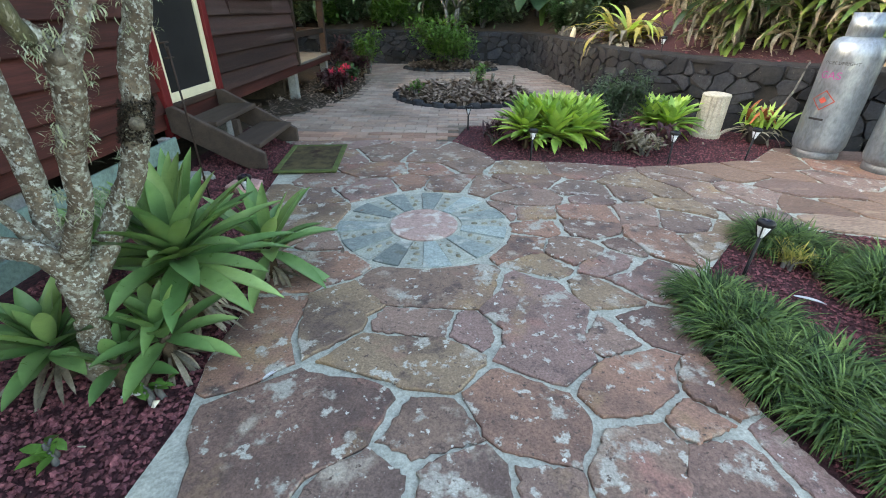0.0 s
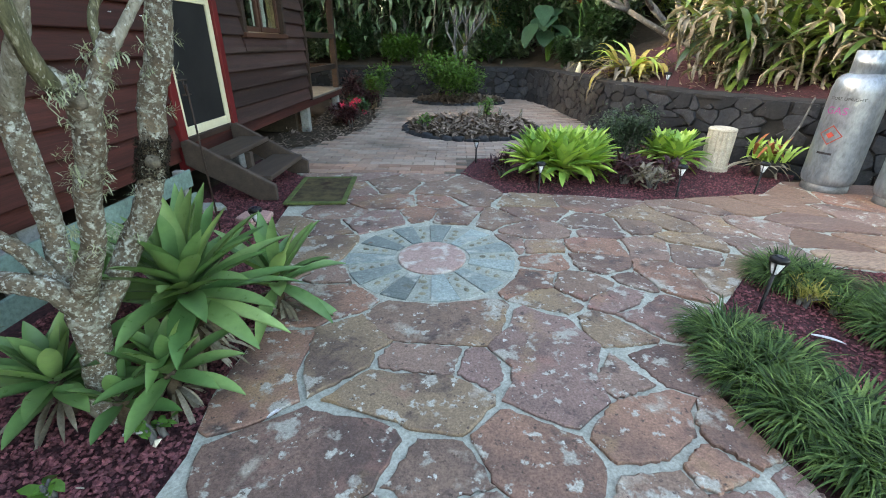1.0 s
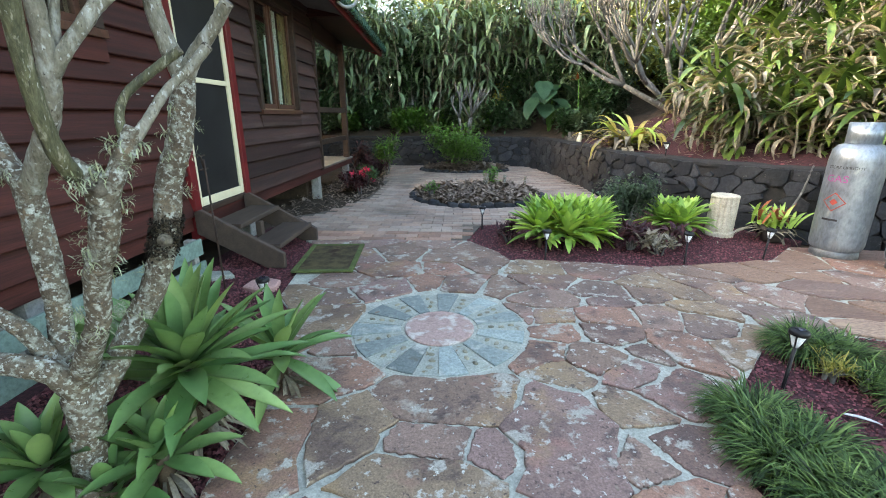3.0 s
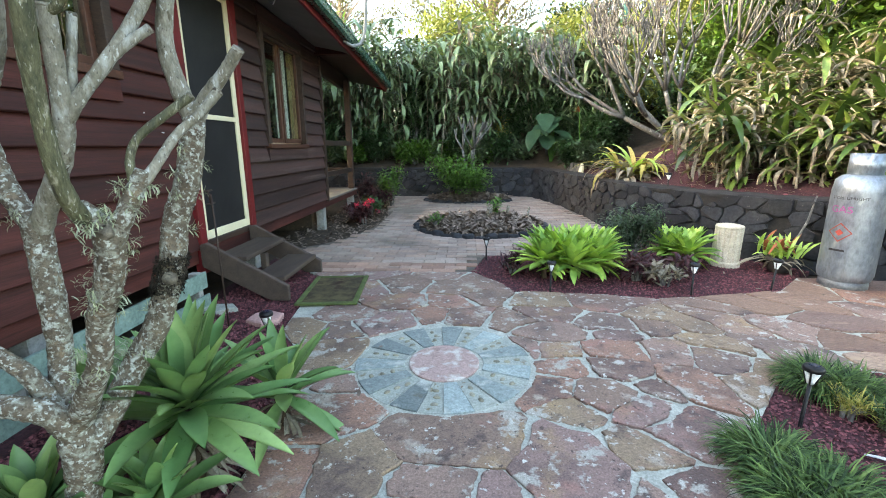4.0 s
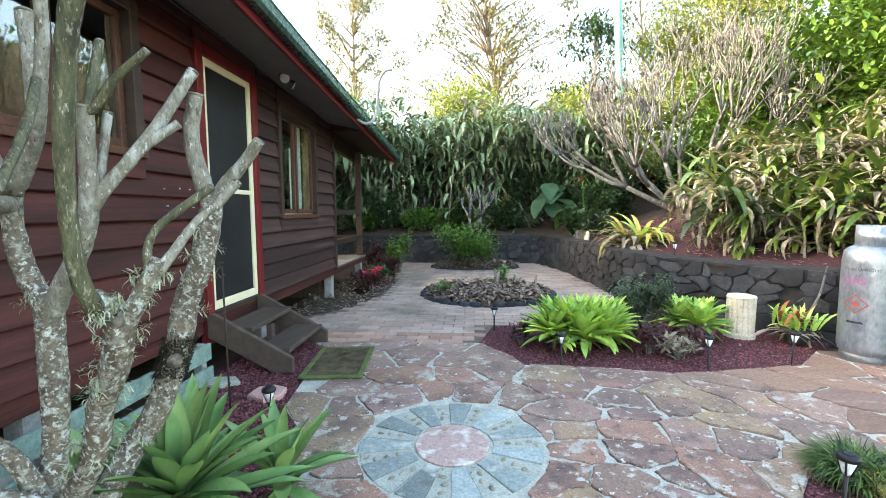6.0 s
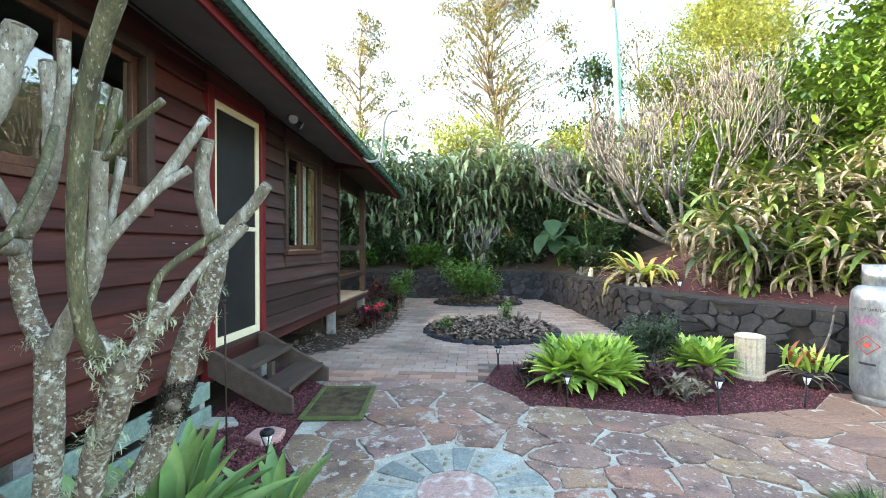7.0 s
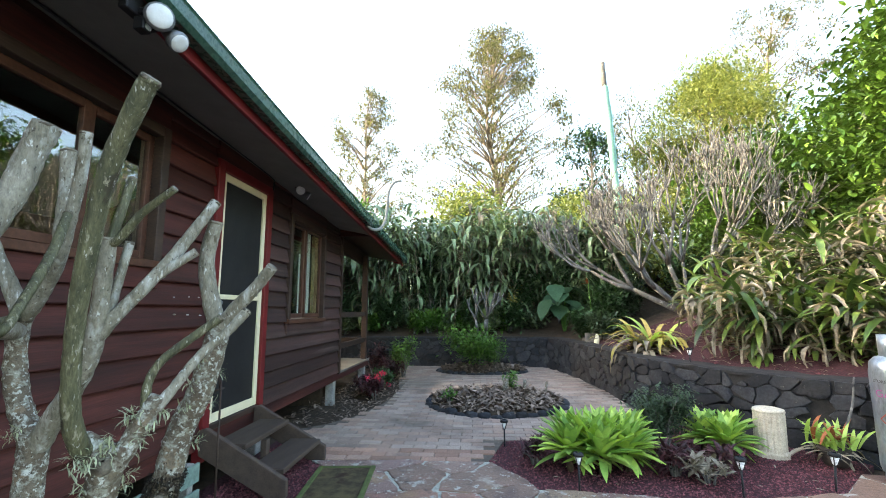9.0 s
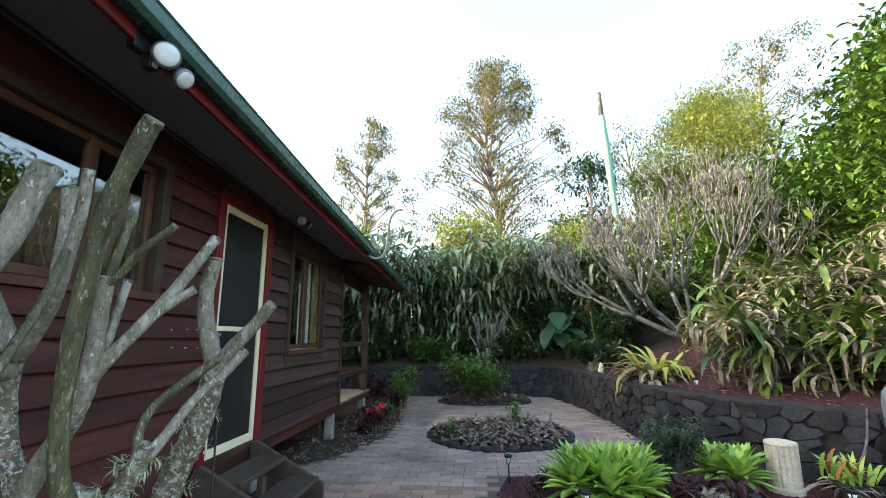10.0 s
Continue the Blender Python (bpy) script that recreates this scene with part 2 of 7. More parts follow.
M_BARKGREEN = mk("green_bark", (0.125, 0.12, 0.065), (0.06, 0.062, 0.036), 16.0, 0.55, 1.0, fine=6, relief=0.006, stretch=(2.2, 2.2, 0.5), grain=(0.6, 1.35),
                 spots=(((0.045, 0.04, 0.026), 18.0, 0.56, 0.66), ((0.27, 0.25, 0.18), 46.0, 0.58, 0.66), ((0.42, 0.41, 0.36), 80.0, 0.63, 0.69)))
M_CUT = mk("cut_wood", (0.2, 0.175, 0.135), (0.07, 0.058, 0.045), 30.0, 0.8, 0.5)
M_MOSS = mk("beard_lichen", (0.40, 0.44, 0.32), (0.30, 0.33, 0.22), 30.0, 0.9, 0.0, island=0.25, trans=0.2)
M_TWIG = mk("grey_twig", (0.15, 0.147, 0.14), (0.08, 0.078, 0.073), 6.0, 0.75, 0.3, fine=5, island=0.2, spots=(((0.33, 0.32, 0.3), 9.0, 0.58, 0.66),))
M_TRUNK = mk("gum_bark", (0.3, 0.26, 0.21), (0.16, 0.13, 0.1), 3.0, 0.85, 0.4)
M_AGAVE = mk("agave_leaf", (0.22, 0.355, 0.13), (0.115, 0.235, 0.075), 3.0, 0.34, 0.05, vary=0.25, trans=0.14, hue=0.02, spec=0.35, grain=(0.9, 1.1))
M_AGAVE_B = mk("bright_leaf", (0.42, 0.6, 0.15), (0.28, 0.46, 0.1), 6.0, 0.4, 0.05, vary=0.32, trans=0.25, hue=0.025, spec=0.3, grain=(0.88, 1.1))
M_GRASS = mk("mondo_leaf", (0.1, 0.17, 0.05), (0.03, 0.07, 0.022), 14.0, 0.45, 0.0, island=0.85, trans=0.15, hue=0.02, spec=0.2)
M_DRY = mk("dry_leaf", (0.32, 0.29, 0.235), (0.16, 0.135, 0.1), 9.0, 0.8, 0.1, island=0.35, trans=0.2)
M_STEM = mk("dry_stem", (0.1, 0.075, 0.05), (0.055, 0.04, 0.028), 30.0, 0.9, 0.5)
M_HEDGE = mk("hedge_leaf", (0.19, 0.27, 0.14), (0.1, 0.16, 0.085), 4.0, 0.35, 0.0, island=0.5, trans=0.2, hue=0.02, spec=0.5)
M_GINGER = mk("ginger_leaf", (0.11, 0.175, 0.038), (0.045, 0.09, 0.022), 4.0, 0.36, 0.0, island=0.7, trans=0.16, hue=0.03, spec=0.5)
M_DARKLEAF = mk("dark_leaf", (0.055, 0.115, 0.045), (0.035, 0.08, 0.034), 3.0, 0.4, 0.0, island=0.45, trans=0.15)
M_LIME = mk("lime_leaf", (0.29, 0.335, 0.12), (0.18, 0.225, 0.08), 2.0, 0.45, 0.0, island=0.4, trans=0.35, hue=0.02)
M_GUM = mk("gum_leaf", (0.19, 0.19, 0.115), (0.12, 0.125, 0.07), 1.0, 0.5, 0.0, island=0.4, trans=0.35)
M_GLOSSY = mk("glossy_leaf", (0.1, 0.19, 0.03), (0.035, 0.085, 0.018), 2.0, 0.32, 0.0, island=0.6, trans=0.08, spec=0.5)
M_SHRUB = mk("shrub_leaf", (0.11, 0.23, 0.05), (0.07, 0.16, 0.035), 3.0, 0.45, 0.0, island=0.4, trans=0.25)
M_FERN = mk("grey_green_leaf", (0.07, 0.11, 0.065), (0.045, 0.075, 0.045), 3.0, 0.5, 0.0, island=0.4, trans=0.2)
M_PURPLE = mk("purple_leaf", (0.09, 0.035, 0.04), (0.05, 0.025, 0.03), 5.0, 0.45, 0.0, island=0.4, trans=0.2)
M_PINK = mk("pink_petal", (0.55, 0.05, 0.12), (0.42, 0.03, 0.1), 9.0, 0.5, 0.0, island=0.3, trans=0.3)
M_YELLOW = mk("yellowing_leaf", (0.46, 0.39, 0.13), (0.33, 0.32, 0.09), 4.0, 0.5, 0.0, island=0.4, trans=0.3, hue=0.03)
M_ELEPHANT = mk("elephant_ear", (0.04, 0.095, 0.05), (0.028, 0.07, 0.036), 3.0, 0.4, 0.1, island=0.2, trans=0.2)
M_ORANGE = mk("orange_bract", (0.4, 0.13, 0.05), (0.3, 0.1, 0.05), 6.0, 0.5, 0.0, island=0.3, trans=0.2)
M_POLE = mk("teal_pole", (0.2, 0.38, 0.32), (0.14, 0.29, 0.24), 2.0, 0.7, 0.3)
M_GLASS = glass_material("window_glass")
M_CURTAIN = mk("curtain", (0.78, 0.75, 0.68), (0.72, 0.69, 0.62), 4.0, 0.9, 0.0, grain=(0.95, 1.04))
M_DRAPE = mk("tan_curtain", (0.5, 0.34, 0.16), (0.28, 0.16, 0.07), 9.0, 0.9, 0.0, stretch=(1, 1, 0.4))
M_ROOM = mk("room_wall", (0.35, 0.26, 0.18), (0.28, 0.2, 0.14), 3.0, 0.8, 0.1)


# ---- building helpers ----
def mesh_of(name, verts, faces, smooth=True):
    me = bpy.data.meshes.new(name)
    me.from_pydata([tuple(v) for v in verts], [], [tuple(f) for f in faces])
    if smooth:
        me.polygons.foreach_set("use_smooth", [True] * len(me.polygons))
    me.update()
    return me


def mesh_fast(name, verts, faces, smooth=True):
    """A mesh from arrays in which all faces have the same number of corners."""
    me = bpy.data.meshes.new(name)
    k = faces.shape[1]
    me.vertices.add(len(verts))
    me.vertices.foreach_set("co", np.asarray(verts, dtype=np.float32).ravel())
    me.loops.add(faces.size)
    me.loops.foreach_set("vertex_index", faces.astype(np.int32).ravel())
    me.polygons.add(len(faces))
    me.polygons.foreach_set("loop_start", np.arange(0, faces.size, k, dtype=np.int32))
    me.polygons.foreach_set("use_smooth", np.full(len(faces), smooth))
    me.update(calc_edges=True)
    me.validate()
    return me


def put(name, me, material, parent=None, label="", m=None):
    ob = new(name, me)
    if material is not None and not me.materials:
        me.materials.append(material)
    if parent is not None:
        ob.parent = parent
    if m is not None:
        ob.matrix_local = m
    if label:
        ob["label"] = label
    return ob


def part(name, bm, material, parent, label=""):
    me = bpy.data.meshes.new(name)
    bm.to_mesh(me)
    bm.free()
    return put(name, me, material, parent, label)


def thing(name, label, category, at=(0, 0, 0), group="", kind=""):
    ob = new(name)
    ob.location = at
    ob.empty_display_size = 0.1
    return tagged(ob, label, category, group, kind)


def box_bm(x0, x1, y0, y1, z0, z1, bevel=0.004):
    bm = bmesh.new()
    bmesh.ops.create_cube(bm, size=1.0, matrix=Matrix.Translation(((x0 + x1) / 2, (y0 + y1) / 2, (z0 + z1) / 2)) @ Matrix.Diagonal((x1 - x0, y1 - y0, z1 - z0, 1)))
    if bevel:
        bmesh.ops.bevel(bm, geom=bm.edges[:], offset=bevel, segments=1, affect="EDGES")
    return bm


def box(name, x0, x1, y0, y1, z0, z1, material, parent, label="", bevel=0.004):
    return part(name, box_bm(x0, x1, y0, y1, z0, z1, bevel), material, parent, label)


def prism(name, outline, y0, y1, material, parent, label="", bevel=0.003):
    """An x-z outline drawn out along y."""
    bm = bmesh.new()
    a = [bm.verts.new((x, y0, z)) for x, z in outline]
    c = [bm.verts.new((x, y1, z)) for x, z in outline]
    bm.faces.new(a[::-1])
    bm.faces.new(c)
    for i in range(len(a)):
        j = (i + 1) % len(a)
        bm.faces.new((a[i], a[j], c[j], c[i]))
    bmesh.ops.recalc_face_normals(bm, faces=bm.faces[:])
    if bevel:
        bmesh.ops.bevel(bm, geom=bm.edges[:], offset=bevel, segments=1, affect="EDGES")
    return part(name, bm, material, parent, label)


def box_bm_mesh(name, *args):
    me = bpy.data.meshes.new(name)
    bm = box_bm(*args)
    bm.to_mesh(me)
    bm.free()
    return me


class Geo:
    """Collects pieces for one mesh."""

    def __init__(self):
        self.v, self.f, self.n = [], [], 0

    def add(self, v, f):
        self.v.append(np.asarray(v, dtype=float))
        self.f.append(np.asarray(f) + self.n)
        self.n += len(v)

    def mesh(self, name, smooth=True):
        return mesh_fast(name, np.concatenate(self.v), np.concatenate(self.f), smooth)


def tube(points, radii, sides=8, cap=True, wobble=0.0, rng=None):
    """Verts and quads of a tapered tube with rounded or cut ends."""
    pts = [Vector(p) for p in points]
    verts, faces = [], []
    ref = Vector((0.31, 0.17, 0.93))
    rows = len(pts)
    for i, p in enumerate(pts):
        d = (pts[min(i + 1, rows - 1)] - pts[max(i - 1, 0)]).normalized()
        u = d.cross(ref)
        u = u.normalized() if u.length > 1e-3 else d.orthogonal().normalized()
        w = d.cross(u)
        for k in range(sides):
            a = 2 * math.pi * k / sides
            r = radii[i] * (1 + (rng.uniform(-wobble, wobble) if wobble else 0))
            verts.append(p + (u * math.cos(a) + w * math.sin(a)) * r)
    for i in range(rows - 1):
        for k in range(sides):
            k2 = (k + 1) % sides
            faces.append((i * sides + k, i * sides + k2, (i + 1) * sides + k2, (i + 1) * sides + k))
    if cap:
        for i, flip in ((0, True), (rows - 1, False)):
            for k in range(0, sides - 2, 2):
                q = [i * sides, i * sides + k + 1, i * sides + k + 2, i * sides + (k + 3) % sides]
                faces.append(tuple(q[::-1] if flip else q))
    return np.array([tuple(v) for v in verts]), np.array(faces)


def spline(points, steps=4):
    """Points on a smooth curve through the given points (any number of columns)."""
    p = np.array(points, dtype=float)
    p = np.vstack([2 * p[0] - p[1], p, 2 * p[-1] - p[-2]])
    out = []
    for i in range(1, len(p) - 2):
        for s in np.linspace(0, 1, steps, endpoint=False):
            a, b, c, d = p[i - 1], p[i], p[i + 1], p[i + 2]
            out.append(0.5 * (2 * b + (c - a) * s + (2 * a - 5 * b + 4 * c - d) * s * s + (3 * b - a - 3 * c + d) * s ** 3))
    out.append(p[-2])
    return np.array(out)


def leaves(base, az, el, length, width, droop, n=4, fold=0.25, peak=0.45, mid=True, curl=0.0):
    """Many strap or lance leaves at once. base: N x 3; az, el, droop in radians; droop: how far the tip bends down."""
    base = np.asarray(base, float)
    N = len(base)
    az, el, length, width, droop = (np.broadcast_to(np.asarray(a, float), (N,)) for a in (az, el, length, width, droop))
    s = np.linspace(0, 1, n + 1)
    cen = np.zeros((N, n + 1, 3))
    cen[:, 0] = base
    ang = el[:, None] - droop[:, None] * s[None, :] ** 1.4
    turn = az[:, None] + curl * s[None, :]
    step = length[:, None] / n
    for i in range(1, n + 1):
        e, a = (ang[:, i] + ang[:, i - 1]) / 2, (turn[:, i] + turn[:, i - 1]) / 2
        cen[:, i] = cen[:, i - 1] + step * np.stack([np.cos(e) * np.cos(a), np.cos(e) * np.sin(a), np.sin(e)], 1)
    side = np.stack([-np.sin(turn), np.cos(turn), np.zeros_like(turn)], 2)
    up = np.stack([-np.sin(ang) * np.cos(turn), -np.sin(ang) * np.sin(turn), np.cos(ang)], 2)
    prof = np.where(s < peak, 0.45 + 0.55 * np.sin(s / peak * math.pi / 2), np.cos((s - peak) / (1 - peak) * math.pi / 2) ** 0.8)
    prof = np.maximum(prof, 0.03)
    half = width[:, None] * prof[None, :] / 2
    cols = [-1, 0, 1] if mid else [-1, 1]
    v = np.stack([cen + side * (half * c)[..., None] + up * (half * fold * abs(c))[..., None] for c in cols], 2)
    C = len(cols)
    idx = np.arange(N * (n + 1) * C).reshape(N, n + 1, C)
    f = np.stack([idx[:, :-1, :-1], idx[:, :-1, 1:], idx[:, 1:, 1:], idx[:, 1:, :-1]], 3).reshape(-1, 4)
    return v.reshape(-1, 3), f


def rocks(rng, centres, size):
    """Small rough stones, eight faces each."""
    N = len(centres)
    o = np.array([(1, 0, 0), (-1, 0, 0), (0, 1, 0), (0, -1, 0), (0, 0, 1), (0, 0, -1)], float)
    r = o[None] * rng.uniform(0.6, 1.3, (N, 6, 1)) + rng.normal(0, 0.18, (N, 6, 3))
    a = rng.uniform(0, 6.28, N)
    c, s = np.cos(a)[:, None], np.sin(a)[:, None]
    x, y = r[..., 0] * c - r[..., 1] * s, r[..., 0] * s + r[..., 1] * c
    r = np.stack([x, y, r[..., 2] * 0.7], 2) * np.broadcast_to(size, (N,))[:, None, None]
    f = np.array([(0, 2, 4), (2, 1, 4), (1, 3, 4), (3, 0, 4), (2, 0, 5), (1, 2, 5), (3, 1, 5), (0, 3, 5)])
    return (np.asarray(centres)[:, None] + r).reshape(-1, 3), (f[None] + 6 * np.arange(N)[:, None, None]).reshape(-1, 3)


def inside(poly, x, y):
    """Which of the points lie in a polygon."""
    x, y = np.asarray(x, float), np.asarray(y, float)
    hit = np.zeros(np.shape(x), bool)
    for i in range(len(poly)):
        (x0, y0), (x1, y1) = poly[i], poly[i - 1]
        cross = ((y0 > y) != (y1 > y)) & (x < (x1 - x0) * (y - y0) / ((y1 - y0) or 1e-9) + x0)
        hit ^= cross
    return hit


def scatter(rng, poly, count):
    p = np.array(poly)
    lo, hi = p.min(0), p.max(0)
    q = rng.uniform(lo, hi, (count * 4, 2))
    return q[inside(poly, q[:, 0], q[:, 1])][:count]


def cells(seeds, gap, within, angles=24, reach=0.9, rough=0.012, seed=0):
    """Outlines of irregular stones that share out an area: each seed is a short spine (x0, y0, x1, y1) and a half width."""
    S = np.array(seeds, float)
    out = []
    r = np.linspace(0.01, reach, 90)
    for i, (x0, y0, x1, y1, w) in enumerate(S):
        cx, cy = (x0 + x1) / 2, (y0 + y1) / 2
        near = np.argsort((S[:, :2].T[0] + S[:, 2] - 2 * cx) ** 2 + (S[:, 1] + S[:, 3] - 2 * cy) ** 2)[1:19]
        th = np.linspace(0, 2 * math.pi, angles, endpoint=False) + 0.13 * i
        px, py = cx + np.cos(th)[:, None] * r, cy + np.sin(th)[:, None] * r

        def dist(k):
            a0, b0, a1, b1, wk = S[k]
            dx, dy = a1 - a0, b1 - b0
            t = np.clip(((px - a0) * dx + (py - b0) * dy) / max(dx * dx + dy * dy, 1e-9), 0, 1)
            return np.hypot(px - a0 - t * dx, py - b0 - t * dy) - wk

        mine = dist(i)
        other = np.min([dist(k) for k in near], axis=0)
        wob = np.array([[noise.noise((float(a) * 5, float(b) * 5, seed)) for a, b in zip(px[q, ::9], py[q, ::9])] for q in range(angles)])
        wob = np.repeat(wob, 9, axis=1)[:, :90] * rough
        ok = (other - mine > gap + wob) & within(px, py)
        stop = np.where(ok.all(1), len(r) - 1, np.argmin(ok, axis=1) - 1)
        if (stop < 1).sum() > angles / 3:
            continue
        rad = np.maximum(r[np.maximum(stop, 0)], 0.015)
        out.append((cx, cy, np.cos(th) * rad, np.sin(th) * rad))
    return out


def straighten(dx, dy, tol):
    """The same outline with its small waves taken out, so that edges run straight between corners."""
    p = np.column_stack([dx, dy])
    n = len(p)
    keep = set()

    def split(i, j):
        a, b = p[i % n], p[j % n]
        d = b - a
        best, at = tol, None
        for k in range(i + 1, j):
            q = p[k % n] - a
            h = abs(d[0] * q[1] - d[1] * q[0]) / max(np.hypot(*d), 1e-6)
            if h > best:
                best, at = h, k
        if at is not None:
            split(i, at)
            split(at, j)
        keep.add(j % n)

    i0 = int(np.argmax(np.hypot(dx, dy)))
    far = i0 + int(np.argmax([np.hypot(*(p[(i0 + k) % n] - p[i0])) for k in range(n)]))
    split(i0, far)
    split(far, i0 + n)
    order = sorted(keep)
    out = p.copy()
    for a, b in zip(order, order[1:] + [order[0] + n]):
        for k in range(a + 1, b):
            t = (k - a) / (b - a)
            out[k % n] = p[a] * (1 - t) + p[b % n] * t
    return out[:, 0], out[:, 1]


def slab_mesh(name, dx, dy, low, high, chamfer=0.012, bulge=0.0):
    """A stone slab over an outline, with a worn edge."""
    k = len(dx)
    rad = np.hypot(dx, dy)
    shrink = np.maximum(1 - chamfer / np.maximum(rad, 0.02), 0.5)
    rings = [(dx, dy, low), (dx, dy, high - chamfer * 0.7 - bulge), (dx * shrink, dy * shrink, high - bulge * 0.6)]
    v = [(a, b, z) for X, Y, z in rings for a, b in zip(X, Y)] + [(0, 0, high)]
    f = []
    for q in (0, 1):
        for i in range(k):
            j = (i + 1) % k
            f.append((q * k + i, q * k + j, (q + 1) * k + j, (q + 1) * k + i))
    f += [(2 * k + i, 2 * k + (i + 1) % k, 3 * k) for i in range(k)]
    return mesh_of(name, v, f, smooth=bulge > 0)


def sheet(name, poly, z, material, kind="structure", label="", category="ground", step=0.0):
    bm = bmesh.new()
    face = bm.faces.new([bm.verts.new((x, y, z)) for x, y in poly])
    if face.normal.z < 0:
        face.normal_flip()
    bm.normal_update()
    low = [bm.verts.new((x, y, z - 0.05)) for x, y in poly]
    vs = list(face.verts)
    n = len(vs)
    order = {(round(v.co.x, 5), round(v.co.y, 5)): v for v in low}
    for i in range(n):
        a, b = vs[i], vs[(i + 1) % n]
        bm.faces.new((b, a, order[(round(a.co.x, 5), round(a.co.y, 5))], order[(round(b.co.x, 5), round(b.co.y, 5))]))
    bmesh.ops.recalc_face_normals(bm, faces=bm.faces[:])
    return tagged(part(name, bm, material, None), label, category, kind=kind)


# ---- ground, beds and banks ----
bm = bmesh.new()
bmesh.ops.create_grid(bm, x_segments=8, y_segments=8, size=400, matrix=Matrix.Translation((0, 100, -0.07)))
tagged(part("ground", bm, M_SOIL, None), "dark bare garden soil under the whole place", "ground", kind="structure")

FLAG_AREA = [(-0.46, -3.0), (-0.44, 0.85), (-0.42, 1.1), (-0.47, 1.36), (-0.45, 1.9), (-0.52, 2.2), (-0.62, 2.6), (-0.85, 2.9), (-0.9, 3.36), (-0.98, 4.15),
             (-1.15, 4.3), (0.44, 4.36), (0.72, 3.96), (0.8, 3.77), (1.05, 3.74), (1.5, 3.71), (1.95, 3.62), (2.31, 3.69), (3.04, 3.86), (3.45, 4.25), (4.6, 4.1), (7.0, 3.8),
             (7.0, 2.2), (2.9, 2.4), (2.5, 2.52), (1.98, 2.33), (1.5, 1.8), (1.36, 1.4), (1.42, 1.12), (1.5, 0.8), (1.6, -3.0)]
tagged(sheet("mortar_bed", FLAG_AREA, -0.003, M_MORTAR), "pale grey-green mortar between flagstones", "paving")
LEFT_BED = [(-1.76, -3.0), (-0.46, -3.0), (-0.44, 0.85), (-0.42, 1.1), (-0.47, 1.36), (-0.45, 1.9), (-0.52, 2.2), (-0.62, 2.6), (-0.85, 2.9), (-0.9, 3.36), (-0.98, 4.15),
            (-1.15, 4.3), (-1.76, 4.9)]
tagged(sheet("gravel_bed", LEFT_BED, -0.02, M_SCORIA_BED), "dark red scoria gravel bed beside the cabin", "gravel bed")
MID_BED = [(0.44, 4.36), (0.72, 3.96), (0.8, 3.77), (1.05, 3.74), (1.5, 3.71), (1.95, 3.62), (2.31, 3.69), (3.04, 3.86), (3.45, 4.25), (3.75, 4.5), (2.9, 5.8), (2.55, 6.5),
           (2.1, 5.9), (1.6, 5.35), (1.1, 5.1), (0.62, 5.0)]
tagged(sheet("gravel_bed", MID_BED, -0.01, M_SCORIA_BED), "red scoria bed in front of the basalt wall", "gravel bed")
RIGHT_BED = [(1.6, -3.0), (1.5, 0.8), (1.42, 1.12), (1.36, 1.4), (1.5, 1.8), (1.98, 2.33), (2.5, 2.52), (2.9, 2.4), (7.0, 2.2), (7.0, -3.0)]
tagged(sheet("gravel_bed", RIGHT_BED, -0.01, M_SCORIA_BED), "red scoria bed under mondo grass", "gravel bed")

WALL_LINE = spline([(-6.0, 11.0), (-3.0, 11.05), (-0.5, 11.0), (1.4, 11.0), (2.02, 10.9), (2.25, 9.9), (2.42, 8.5), (2.55, 6.95), (2.9, 5.8), (3.4, 4.95), (4.0, 4.45), (5.0, 4.2), (9.0, 3.9)], 6)
WALL_H = 0.68


def along_wall(points):
    d = np.gradient(points, axis=0)
    d /= np.linalg.norm(d, axis=1)[:, None]
    return np.stack([-d[:, 1], d[:, 0]], 1)


OUT = along_wall(WALL_LINE)
bank_steps = [0.3, 0.55, 0.9, 1.5, 2.3, 3.5, 6.0, 12.0, 30.0, 70.0]
rngb = np.random.default_rng(5)
rows = []
for d in bank_steps:
    p = WALL_LINE + OUT * d
    h = WALL_H - 0.06 + 0.27 * (min(d, 6.0) - 0.3) + (0.04 * (d - 6) if d > 6 else 0)
    rows.append(np.column_stack([p, np.full(len(p), h) + rngb.normal(0, 0.015 * min(d, 3), len(p))]))
nb, wl = len(rows), len(WALL_LINE)
ids = np.arange(nb * wl).reshape(nb, wl)
quads = np.stack([ids[:-1, :-1], ids[1:, :-1], ids[1:, 1:], ids[:-1, 1:]], 2)[..., ::-1]
TURN_AT = 32
for part_quads, mt, lab in ((quads[:, :TURN_AT], M_SOIL, "dark soil terrace behind the far wall"), (quads[:, TURN_AT:], M_SCORIA_BED, "red scoria garden bank rising behind the wall")):
    used, back = np.unique(part_quads, return_inverse=True)
    tagged(put("garden_bank", mesh_fast("garden_bank", np.concatenate(rows)[used], back.reshape(-1, 4)), mt), lab, "bank", kind="structure")


def bank_height(x, y):
    d = np.min(np.hypot(WALL_LINE[:, 0] - x, WALL_LINE[:, 1] - y))
    return WALL_H - 0.06 + 0.27 * (min(d, 6.0) - 0.3) + (0.04 * (d - 6) if d > 6 else 0)


